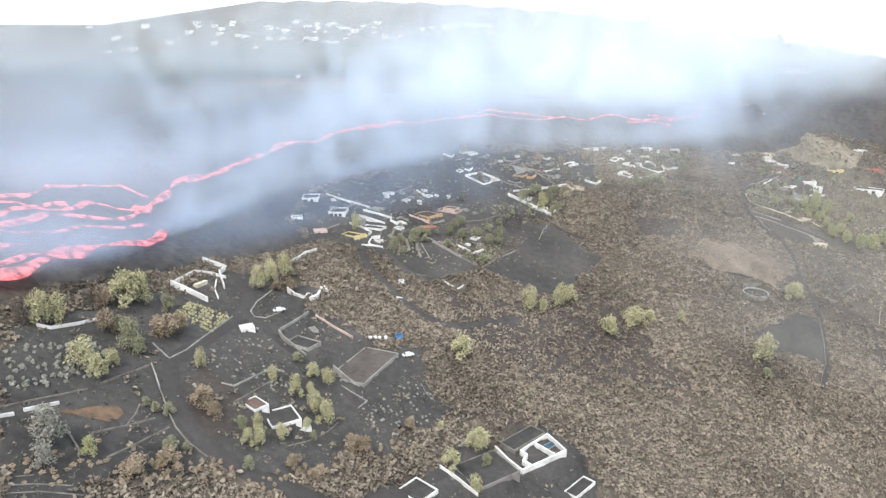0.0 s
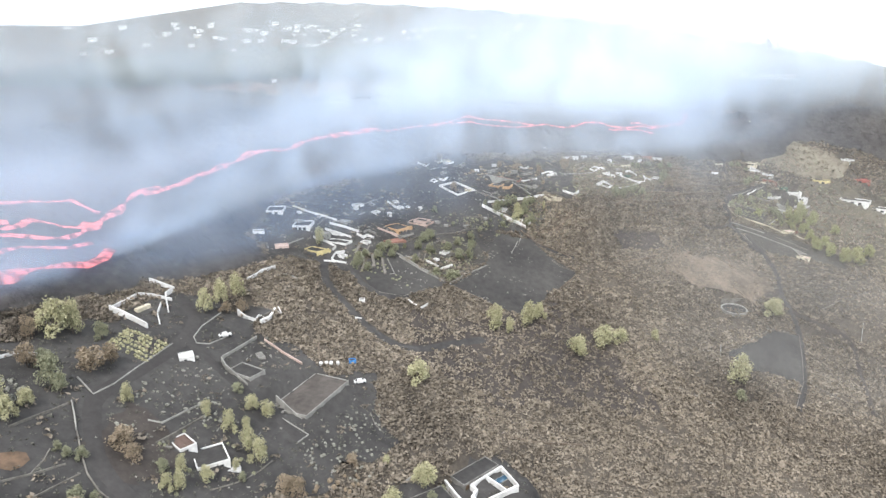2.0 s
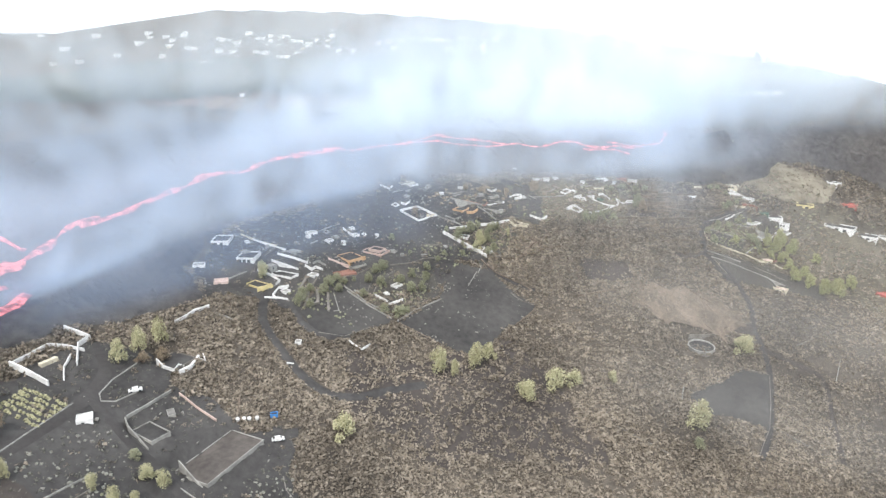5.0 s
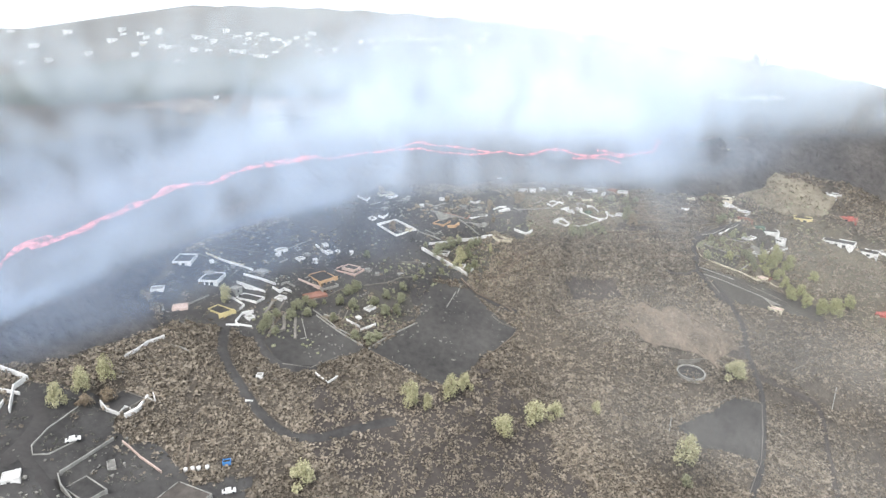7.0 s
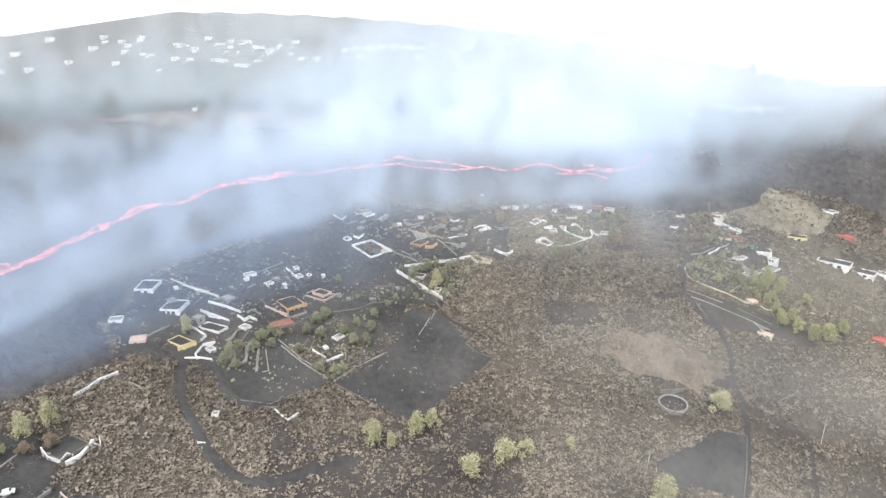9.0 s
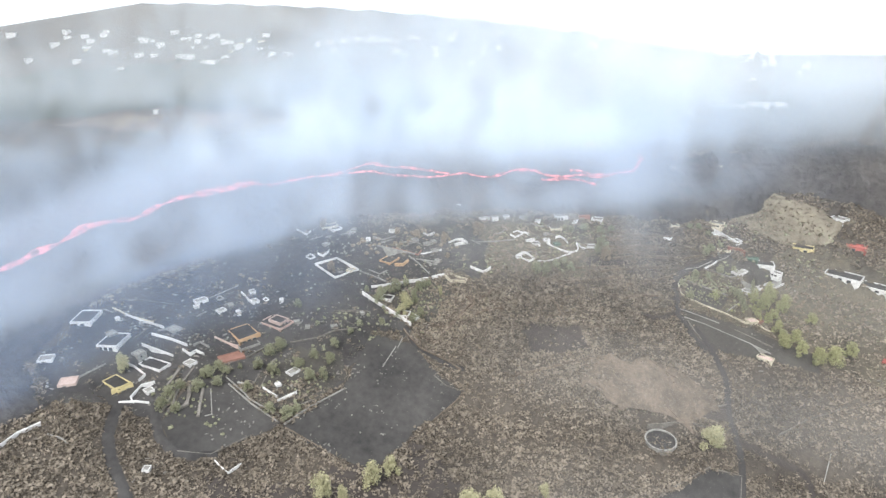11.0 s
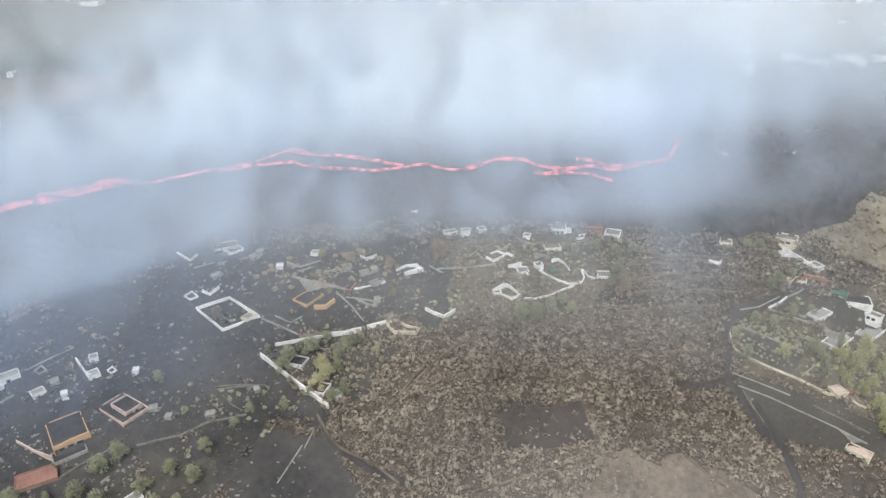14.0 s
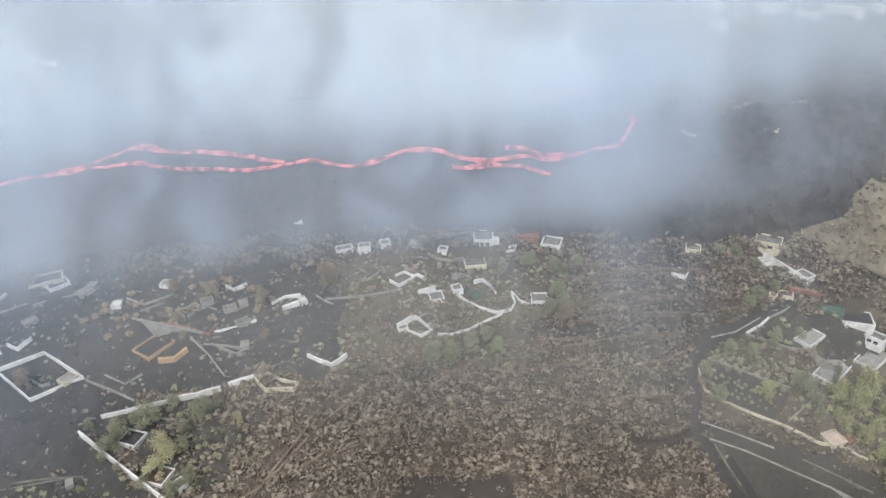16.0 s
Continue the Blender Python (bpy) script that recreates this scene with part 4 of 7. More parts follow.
house("far_house", 136.9, 335.5, 108.3, 109.7, -5, 1.9, 2.2, CREAM, CREAM, 0.1, 0, "pale house of the distant town")
house("far_house", 69.1, 343.7, 112.9, 114.4, 14, 2.5, 2.3, WHITE, CREAM, 0.1, 0, "pale house of the distant town")
house("far_house", 166.2, 323.7, 96.9, 98.3, -30, 2.1, 2.1, WHITE, TERRACOTTA, 0.1, 0, "pale house of the distant town")
house("far_house", -91.8, 354.9, 109.5, 111.1, 42, 2.1, 2.5, WHITE, CREAM, 0.1, 0, "pale house of the distant town")
house("far_house", 62.5, 338.7, 107.8, 109.2, 11, 1.6, 2.3, CREAM, CREAM, 0.1, 0, "pale house of the distant town")
house("far_house", 14.6, 345.5, 110.9, 112.3, 21, 2.1, 2.4, WHITE, TERRACOTTA, 0.1, 0, "pale house of the distant town")
house("far_house", -76.4, 356.5, 112.0, 113.5, 42, 2.1, 2.5, WHITE, CREAM, 0.1, 0, "pale house of the distant town")
house("far_house", 98.7, 334.2, 105.3, 106.7, -8, 1.9, 2.2, WHITE, CREAM, 0.1, 0, "pale house of the distant town")
house("far_house", 31.4, 345.0, 111.5, 112.9, -5, 2.5, 2.3, CREAM, TERRACOTTA, 0.1, 0, "pale house of the distant town")
house("far_house", -5.9, 339.6, 104.9, 106.3, 6, 1.4, 2.4, WHITE, CREAM, 0.1, 0, "pale house of the distant town")
house("far_house", -52.0, 349.4, 109.0, 110.6, 26, 1.9, 2.5, WHITE, CREAM, 0.1, 0, "pale house of the distant town")
house("far_house", 110.3, 340.0, 111.7, 113.1, 7, 2.1, 2.2, WHITE, TERRACOTTA, 0.1, 0, "pale house of the distant town")
house("far_house", -34.1, 347.4, 108.9, 110.4, 9, 2.9, 2.4, CREAM, CREAM, 0.1, 0, "pale house of the distant town")
house("far_house", 61.5, 337.4, 106.6, 108.0, 10, 2.0, 2.3, WHITE, CREAM, 0.1, 0, "pale house of the distant town")
house("far_house", 187.5, 328.1, 102.1, 103.5, -16, 2.3, 2.1, WHITE, TERRACOTTA, 0.1, 0, "pale house of the distant town")
house("far_house", -8.6, 344.8, 108.6, 110.0, -1, 2.1, 2.4, WHITE, CREAM, 0.1, 0, "pale house of the distant town")
house("far_house", -43.0, 346.9, 108.1, 109.5, 39, 1.9, 2.4, CREAM, CREAM, 0.1, 0, "pale house of the distant town")
house("far_house", -20.7, 340.4, 104.8, 106.2, 39, 2.4, 2.4, WHITE, TERRACOTTA, 0.1, 0, "pale house of the distant town")
house("far_house", 167.2, 331.7, 105.5, 106.9, -6, 1.5, 2.1, WHITE, CREAM, 0.1, 0, "pale house of the distant town")
house("far_house", 83.6, 336.1, 106.5, 107.9, -16, 2.0, 2.2, WHITE, CREAM, 0.1, 0, "pale house of the distant town")
house("far_house", 18.9, 343.7, 109.7, 111.1, 27, 2.1, 2.4, CREAM, TERRACOTTA, 0.1, 0, "pale house of the distant town")
house("far_house", -64.8, 353.7, 111.0, 112.6, 29, 2.0, 2.5, WHITE, CREAM, 0.1, 0, "pale house of the distant town")
house("far_house", -105.7, 349.9, 105.1, 106.6, 28, 3.1, 2.5, WHITE, CREAM, 0.1, 0, "pale house of the distant town")
house("far_house", 121.1, 338.3, 110.5, 111.9, 4, 1.6, 2.2, WHITE, TERRACOTTA, 0.1, 0, "pale house of the distant town")
house("far_house", -46.0, 343.4, 105.2, 106.6, 1, 1.5, 2.4, CREAM, CREAM, 0.1, 0, "pale house of the distant town")
house("far_house", -64.3, 354.4, 111.4, 112.8, 12, 2.8, 2.5, WHITE, CREAM, 0.1, 0, "pale house of the distant town")
house("far_house", -58.5, 351.8, 110.1, 111.5, 7, 3.0, 2.5, WHITE, TERRACOTTA, 0.1, 0, "pale house of the distant town")
house("far_house", 106.4, 337.2, 108.6, 110.0, -2, 2.1, 2.2, WHITE, CREAM, 0.1, 0, "pale house of the distant town")
house("far_house", 139.7, 330.0, 102.7, 104.1, -11, 2.3, 2.2, CREAM, CREAM, 0.1, 0, "pale house of the distant town")
house("far_house", 13.4, 343.9, 109.4, 110.8, 2, 2.3, 2.4, WHITE, TERRACOTTA, 0.1, 0, "pale house of the distant town")
house("far_house", 174.4, 329.3, 103.0, 104.4, -2, 2.6, 2.1, WHITE, CREAM, 0.1, 0, "pale house of the distant town")
house("far_house", 105.6, 338.1, 109.5, 110.9, 4, 2.0, 2.2, WHITE, CREAM, 0.1, 0, "pale house of the distant town")
house("far_house", 151.8, 334.6, 108.3, 109.7, -41, 1.4, 2.2, CREAM, TERRACOTTA, 0.1, 0, "pale house of the distant town")
house("far_house", -111.5, 362.8, 112.6, 114.0, 44, 2.0, 2.6, WHITE, CREAM, 0.1, 0, "pale house of the distant town")
house("far_house", 85.2, 334.4, 105.0, 106.4, 18, 2.9, 2.2, WHITE, CREAM, 0.1, 0, "pale house of the distant town")
house("far_house", -121.1, 361.4, 110.5, 111.9, 21, 3.3, 2.6, WHITE, TERRACOTTA, 0.1, 0, "pale house of the distant town")
site(112.6, 211.4, 4.3, 4.3, 0, 12.9)
site(20.3, 119.6, 10.0, 5.2, 38, 9.5)

make_ground()

patch("lava_field", [(-75.1, 112.8), (-58.5, 150.3), (-47.7, 162.4), (-43.1, 170.1), (-38.1, 180.7), (-47.0, 189.6), (-48.7, 212.3), (-34.3, 231.3), (-18.7, 244.5), (-1.3, 259.2), (27.3, 268.6), (57.6, 273.6), (73.1, 275.2), (88.7, 276.5), (104.6, 276.4), (116.3, 276.0), (126.2, 276.2), (137.4, 278.1), (148.6, 280.2), (156.8, 282.1), (165.1, 287.2), (172.6, 289.3), (189.9, 286.6), (208.2, 282.3), (267.3, 273.5), (296.3, 308.4), (217.2, 305.8), (176.7, 302.8), (128.5, 297.2), (58.6, 299.0), (-11.9, 299.1), (-78.4, 287.6), (-129.5, 260.6), (-162.7, 197.8)], LAVA_ROCK, "dark grey rough field of fresh volcanic rock", 0.5, "lava field")
patch("ash_ground", [(-51.9, 64.2), (-69.5, 92.9), (-66.9, 106.9), (-58.8, 130.6), (-50.5, 151.3), (-38.4, 152.6), (-30.2, 146.2), (-18.4, 139.3), (-5.0, 142.8), (3.0, 123.9), (-8.2, 106.7), (-18.0, 100.6), (-20.1, 90.2), (-26.9, 88.6), (-34.8, 86.0), (-39.1, 80.0), (-46.5, 73.3), (-44.1, 69.9)], ASH, "dark grey volcanic ash lying over the gardens", 0.15, "ground")
patch("ash_ground", [(-10.8, 89.1), (1.6, 108.8), (15.6, 124.4), (24.8, 129.5), (29.4, 125.1), (34.2, 114.5), (33.1, 110.1)], ASH, "dark grey ash round the flat-roofed house", 0.15, "ground")
patch("ash_ground", [(-62.5, 55.9), (-52.4, 65.1), (-44.6, 70.9), (-34.5, 68.0), (-57.3, 49.5)], ASH, "dark grey ash with drifted furrows", 0.15, "ground")
patch("ash_field", [(103.0, 193.4), (125.3, 207.7), (134.6, 207.4), (127.9, 190.3), (109.6, 189.8)], FIELD_ASH, "flat dark grey ash field with low edges", 0.15, "ground")
patch("ash_field", [(13.6, 192.5), (26.1, 206.7), (30.4, 224.6), (42.4, 224.9), (51.4, 216.6), (58.0, 213.1), (45.7, 198.5), (36.1, 186.9), (22.6, 188.6)], FIELD_ASH, "wide field buried in dark grey ash", 0.15, "ground")
patch("ash_field", [(-12.7, 185.2), (-11.0, 196.5), (-2.1, 199.9), (12.7, 193.0), (5.4, 185.2), (-1.0, 179.8), (-6.8, 179.5)], FIELD_ASH, "small terrace field buried in dark ash", 0.15, "ground")
patch("ash_ground", [(-38.1, 180.7), (-44.1, 189.6), (-48.4, 211.5), (-32.2, 230.5), (-10.5, 242.4), (4.8, 244.6), (28.9, 237.0), (40.5, 229.1), (31.0, 224.7), (26.1, 206.7), (11.9, 204.9), (-2.1, 199.9), (-11.0, 196.5), (-12.7, 185.2), (-23.3, 183.6), (-33.1, 184.4)], ASH, "dark ash between the ruined village houses", 0.12, "ground")
patch("ash_ground", [(-3.2, 262.7), (32.0, 265.9), (58.3, 268.0), (67.3, 260.2), (60.3, 252.5), (47.8, 248.5), (37.7, 245.0), (26.8, 238.0), (19.0, 227.2), (-9.2, 223.6), (-28.3, 250.5)], ASH, "dark ash round the walled compounds", 0.13, "ground")
patch("ash_field", [(125.8, 250.1), (140.9, 247.8), (156.4, 244.8), (168.3, 242.3), (166.7, 238.1), (132.2, 239.5), (127.3, 246.6)], ASH_GREEN, "long terrace field of dark ash with weeds", 0.15, "ground")
patch("ash_field", [(128.6, 258.4), (142.3, 255.5), (139.0, 251.3), (128.0, 253.6)], ASH_GREEN, "walled garden plot on dark ash", 0.15, "ground")
patch("ash_field", [(137.5, 263.2), (145.1, 267.4), (153.9, 266.7), (162.5, 264.9), (161.6, 261.7), (148.2, 260.7), (144.4, 261.9)], ASH_GREEN, "dark ash yard below the white houses", 0.15, "ground")
patch("ash_plot", [(74.1, 236.2), (92.2, 240.3), (94.5, 233.1), (77.6, 228.5)], ASH_BROWN, "hollow of darker brown ash in the scrub", 0.15, "ground")
patch("dark_hollow", [(96.3, 259.2), (104.6, 262.4), (110.6, 261.1), (104.3, 258.8)], ASH_BROWN, "hollow of darker ash among terraces", 0.15, "ground")
patch("dark_hollow", [(3.1, 173.8), (22.7, 179.3), (47.3, 197.0), (68.4, 178.6), (71.0, 165.5), (18.6, 145.3), (6.8, 155.7)], ASH_BROWN, "darker ashy slope under dry scrub", 0.06, "ground")
patch("bare_earth", [(89.8, 222.8), (106.0, 232.1), (121.6, 232.2), (130.7, 226.5), (131.7, 219.6), (115.8, 217.8), (101.5, 220.6)], EARTH, "pale tan patch of bare earth", 0.15, "ground")
patch("green_land", [(126.8, 258.4), (150.5, 268.2), (172.1, 273.9), (203.0, 269.5), (188.6, 236.4), (166.1, 239.8), (144.2, 247.4), (126.5, 250.6)], GREEN_LAND, "green garden land with weeds and low plants", 0.08, "ground")
patch("green_land", [(54.1, 266.6), (78.2, 273.5), (104.3, 273.7), (106.8, 266.5), (93.2, 253.2), (70.4, 252.9), (43.4, 248.6), (29.4, 259.8)], GREEN_LAND, "weedy green ground between far houses", 0.08, "ground")
patch("green_land", [(29.4, 240.3), (39.5, 244.8), (50.8, 247.3), (53.7, 241.8), (47.7, 233.4), (41.3, 232.0)], ASH_GREEN, "green garden inside the white wall", 0.2, "ground")
patch("green_land", [(4.2, 196.2), (4.2, 205.0), (11.3, 216.4), (23.8, 217.9), (28.1, 210.8), (21.2, 204.2), (13.6, 195.1)], ASH_GREEN, "green garden round the ruined house", 0.2, "ground")
patch("green_land", [(149.0, 279.9), (153.2, 281.6), (160.2, 283.6), (162.0, 286.3), (165.5, 287.3), (176.9, 284.7), (191.9, 280.3), (178.9, 273.2), (165.1, 274.0), (154.7, 274.3)], DRY_SPUR, "pale dry spur of land left between the lava", 0.45, "ground")
patch("earth_patch", [(-54.0, 81.3), (-52.6, 85.6), (-50.3, 88.4), (-49.3, 85.1), (-49.8, 83.1), (-51.6, 82.1)], ORANGE_EARTH, "orange-brown earth patch beside rubble", 0.22, "ground")
patch("dark_hollow", [(-39.6, 90.1), (-43.3, 97.8), (-41.9, 105.0), (-36.2, 105.6), (-33.2, 98.4), (-34.2, 89.4)], ASH_BROWN, "brown weedy ground inside the road bend", 0.2, "ground")
FAR_WOODS = surface("far_woods", (0.030, 0.036, 0.030), (0.075, 0.082, 0.068), grain=0.25, patchy=0.02, bump=1.0, depth=0.8)
patch("far_woodland", [(-190.0, 322.0), (-161.9, 331.0), (-126.2, 338.0), (-80.7, 338.8), (-40.0, 336.0), (0.0, 337.7), (21.9, 321.0), (-15.6, 313.0), (-70.8, 311.4), (-126.2, 300.0), (-190.0, 292.0)], FAR_WOODS, "dark wooded band below the distant town", 0.3, "woodland")
patch("dry_field", [(-105.3, 300.4), (-81.8, 306.4), (-41.4, 310.1), (-5.2, 308.1), (-13.5, 303.0), (-24.5, 300.7), (-54.6, 296.3)], EARTH, "pale dry field beyond the lava", 0.5, "ground")
wall("house_wall", [(-22.7, 124.3), (-19.8, 122.3), (-16.6, 120.2)], 0.5, 0.24, CONCRETE, "grey edge wall of the flat hall", "wall")
wall("earth_bank", [(-52.8, 65.7), (-50.4, 68.0), (-47.0, 70.2)], 0.17, 0.28, STONE, "low drifted ash furrow", "wall")
wall("earth_bank", [(-52.2, 64.7), (-49.3, 67.3), (-45.3, 69.5)], 0.17, 0.28, STONE, "low drifted furrow of ash", "wall")
wall("earth_bank", [(-53.5, 66.8), (-51.1, 69.4)], 0.17, 0.28, STONE, "short drifted furrow of ash", "wall")
strip("road", [(-14.1, 86.5), (-19.4, 86.0), (-24.5, 85.7), (-29.7, 85.9), (-34.1, 87.1), (-38.6, 89.6), (-42.3, 93.1), (-45.3, 98.0), (-48.2, 103.8), (-48.1, 108.9), (-46.1, 118.2), (-43.9, 131.9), (-45.2, 142.0), (-48.3, 146.0)], 4.2, ASPHALT, "narrow village road under dark ash", 0.3)
strip("road", [(-43.7, 132.1), (-38.0, 128.7), (-30.9, 124.1), (-23.8, 120.2), (-15.6, 114.5)], 3.2, ASPHALT, "side lane covered with dark ash", 0.3)
strip("track", [(-23.3, 186.5), (-22.4, 180.0), (-19.6, 174.4), (-14.2, 168.1), (-7.6, 161.7), (-0.9, 158.2), (6.0, 159.4), (15.6, 166.4), (23.5, 171.4)], 2.9, ASH, "sunken dark track through the scrub", 0.3)
strip("track", [(-15.9, 188.5), (-12.0, 181.7), (-5.9, 178.6), (1.7, 180.9)], 2.7, ASH, "dark track beside the terrace field", 0.3)
strip("track", [(40.2, 230.0), (43.4, 224.5), (51.6, 221.0), (57.9, 220.0)], 1.5, ASH, "dark track below the white wall", 0.3)
strip("road", [(132.0, 238.8), (129.1, 241.7), (126.8, 245.8), (125.1, 248.3), (125.3, 253.4), (125.3, 256.9), (128.4, 260.7), (133.3, 262.9), (139.5, 265.6), (145.8, 267.9)], 2.2, ASPHALT, "grey country road bending uphill", 0.3)
strip("track", [(121.1, 179.4), (128.2, 190.5), (134.6, 207.4), (135.5, 216.1), (134.7, 222.9), (136.2, 231.2), (133.5, 239.1), (129.6, 245.1)], 2.2, ASPHALT, "narrow ash-covered track between walls", 0.3)
strip("track", [(149.1, 184.6), (151.6, 198.0), (153.9, 210.4), (145.2, 213.5), (135.9, 216.3)], 2.0, ASH_BROWN, "dark footpath through dry scrub", 0.3)
strip("track", [(-15.0, 86.0), (-1.6, 101.2), (2.7, 106.6)], 3.0, ASPHALT, "narrow driveway under dark ash", 0.3)
wall("house_wall", [(-59.4, 133.1), (-55.3, 132.5), (-51.0, 131.5)], 1.32, 0.37, WHITE, "thick white rendered wall of a roofless house", "wall")
wall("garden_wall", [(-59.4, 133.1), (-57.8, 142.9), (-54.9, 144.6), (-51.4, 145.3)], 0.88, 0.24, WHITE, "white garden wall of a buried house", "wall")
wall("garden_wall", [(-52.6, 142.1), (-51.6, 137.8), (-49.7, 134.4)], 0.77, 0.24, WHITE, "short white wall standing in ash", "wall")
wall("ruin_wall", [(-55.3, 135.9), (-54.2, 139.8)], 0.88, 1.01, CREAM, "low cream wall of a ruined outbuilding", "wall")
wall("garden_wall", [(-68.2, 100.0), (-66.4, 100.8), (-64.3, 105.4), (-63.1, 108.8), (-59.2, 111.4)], 0.72, 0.24, WHITE, "long low white rendered garden wall", "wall")
wall("garden_wall", [(-61.2, 73.0), (-59.3, 76.3), (-58.4, 77.8)], 0.66, 0.24, WHITE, "white rendered roadside wall", "wall")
wall("garden_wall", [(-58.0, 79.2), (-55.8, 83.6)], 0.66, 0.24, WHITE, "white roadside wall end", "wall")
wall("garden_wall", [(-60.4, 78.1), (-58.4, 82.2), (-54.8, 89.3)], 0.33, 0.24, STONE, "low grey dry stone wall", "wall")
wall("garden_wall", [(-54.0, 91.6), (-52.7, 95.7), (-50.6, 101.9)], 0.5, 0.24, STONE, "grey garden wall under the trees", "wall")
wall("garden_wall", [(-50.6, 101.9), (-48.8, 99.3), (-46.9, 96.2)], 0.77, 0.24, CONCRETE, "pale concrete wall by the road", "wall")
wall("garden_wall", [(-46.7, 96.0), (-43.9, 91.8), (-41.5, 88.7), (-38.7, 86.4), (-35.5, 85.2)], 0.44, 0.24, STONE, "thin kerb wall along the road bend", "wall")
wall("garden_wall", [(-53.1, 108.5), (-49.1, 105.8), (-47.9, 110.5), (-47.0, 117.4), (-45.0, 129.1)], 0.44, 0.24, CONCRETE, "pale wall round the planted garden", "wall")
wall("garden_wall", [(-46.2, 77.1), (-44.5, 81.9), (-42.3, 88.3)], 0.33, 0.24, STONE, "straight grey terrace wall", "wall")
wall("garden_wall", [(-49.5, 77.9), (-49.7, 80.6), (-46.3, 86.0), (-44.7, 89.0)], 0.39, 0.24, STONE, "broken grey terrace wall", "wall")
wall("garden_wall", [(-47.1, 84.9), (-47.2, 88.1), (-47.7, 90.6)], 0.33, 0.24, STONE, "short grey terrace wall", "wall")
wall("ruin_wall", [(-52.3, 78.9), (-49.4, 76.3), (-48.8, 75.1)], 0.55, 0.24, STONE, "dark ruined wall beside rubble", "wall")
wall("garden_wall", [(-35.3, 130.3), (-33.4, 135.7), (-31.3, 141.9)], 0.83, 0.24, CONCRETE, "grey concrete compound wall", "wall")
wall("garden_wall", [(-29.6, 142.0), (-25.0, 139.7), (-20.2, 137.9)], 0.72, 0.24, PINKISH, "pinkish rendered compound wall", "wall")
wall("garden_wall", [(-35.4, 129.9), (-33.9, 128.0), (-28.4, 124.3)], 0.75, 0.24, CONCRETE, "light grey front wall of the compound", "wall")
wall("garden_wall", [(-41.0, 147.2), (-42.6, 139.4), (-42.6, 134.2), (-41.3, 132.3), (-39.2, 133.6), (-36.7, 139.1)], 0.33, 0.24, CONCRETE, "curved low wall of a driveway", "wall")
wall("garden_wall", [(-36.6, 100.2), (-34.9, 104.6), (-31.9, 113.1)], 0.33, 0.24, STONE, "low grey terrace wall in ash", "wall")
wall("garden_wall", [(-39.7, 104.7), (-37.6, 105.3), (-35.5, 110.7), (-33.4, 115.1)], 0.44, 0.24, CONCRETE, "stepped pale garden wall", "wall")
wall("garden_wall", [(-20.1, 118.5), (-14.7, 116.7), (-16.3, 113.1)], 0.33, 0.24, CONCRETE, "thin angled garden wall", "wall")
wall("garden_wall", [(-26.1, 94.8), (-22.3, 99.4), (-20.4, 103.1), (-19.1, 106.6)], 0.28, 0.24, STONE, "curved low wall below the house", "wall")
wall("garden_wall", [(-4.0, 129.9), (-2.7, 126.9), (-0.7, 125.3)], 0.22, 0.24, STONE, "thin curved edging in ash", "wall")
wall("garden_wall", [(0.3, 105.3), (3.7, 103.9), (7.5, 101.8)], 0.88, 0.24, WHITE, "white boundary wall of the flat-roofed house", "wall")
wall("garden_wall", [(4.6, 114.1), (7.7, 118.4)], 0.55, 0.24, CONCRETE, "grey garden wall by the yellow tree", "wall")
wall("house_wall", [(12.4, 120.9), (14.8, 116.1), (17.2, 112.4)], 1.3, 0.5, WHITE, "thick white patio wall of the house", "wall", 10.81)
wall("house_wall", [(17.2, 112.4), (22.2, 115.7), (27.6, 119.4)], 1.5, 0.45, WHITE, "white front wall of the patio", "wall", 10.81)
wall("house_wall", [(27.6, 119.4), (26.2, 122.4), (24.6, 125.8)], 1.3, 0.35, WHITE, "white end wall of the patio", "wall", 10.81)
wall("house_wall", [(24.6, 125.8), (21.2, 122.6), (17.8, 119.4)], 1.3, 0.3, WHITE, "white back wall of the patio", "wall", 10.81)
wall("house_wall", [(21.0, 122.4), (23.1, 120.2), (25.1, 117.7)], 1.2, 0.3, WHITE, "low white wall inside the patio", "wall", 10.81)
wall("house_wall", [(17.8, 119.4), (18.9, 117.9), (17.9, 115.7), (19.3, 114.1)], 1.2, 0.6, WHITE, "white stair wall in the patio", "wall", 10.81)
wall("garden_wall", [(-40.1, 165.6), (-38.8, 169.5), (-37.9, 172.6), (-35.4, 176.4)], 0.88, 0.28, WHITE, "white wall running into the lava edge", "wall")
wall("ruin_wall", [(-32.8, 174.4), (-30.0, 174.4), (-28.1, 173.7)], 0.44, 0.24, CONCRETE, "broken pale ruin wall", "wall")
wall("ruin_wall", [(-11.6, 163.6), (-9.9, 164.1)], 0.55, 0.28, WHITE, "short white wall at the track", "wall")
wall("ruin_wall", [(1.8, 178.9), (5.4, 176.9), (7.5, 179.9)], 0.61, 0.24, WHITE, "L-shaped white ruin wall", "wall")
wall("house_wall", [(-58.5, 150.3), (-55.7, 150.3), (-52.7, 150.0), (-53.2, 146.2), (-50.1, 140.0)], 1.21, 0.28, WHITE, "white wall of a roofless house", "wall")
wall("garden_wall", [(-2.1, 199.9), (4.8, 195.9), (12.2, 192.9)], 0.55, 0.24, CONCRETE, "pale field wall beside the garden", "wall")
wall("garden_wall", [(13.9, 192.6), (19.2, 199.4), (26.5, 206.6)], 0.5, 0.24, CONCRETE, "pale stone field wall", "wall")
wall("earth_bank", [(14.4, 191.9), (21.8, 189.7), (28.2, 187.4)], 0.39, 0.28, EARTH, "brown earth bank between fields", "wall")
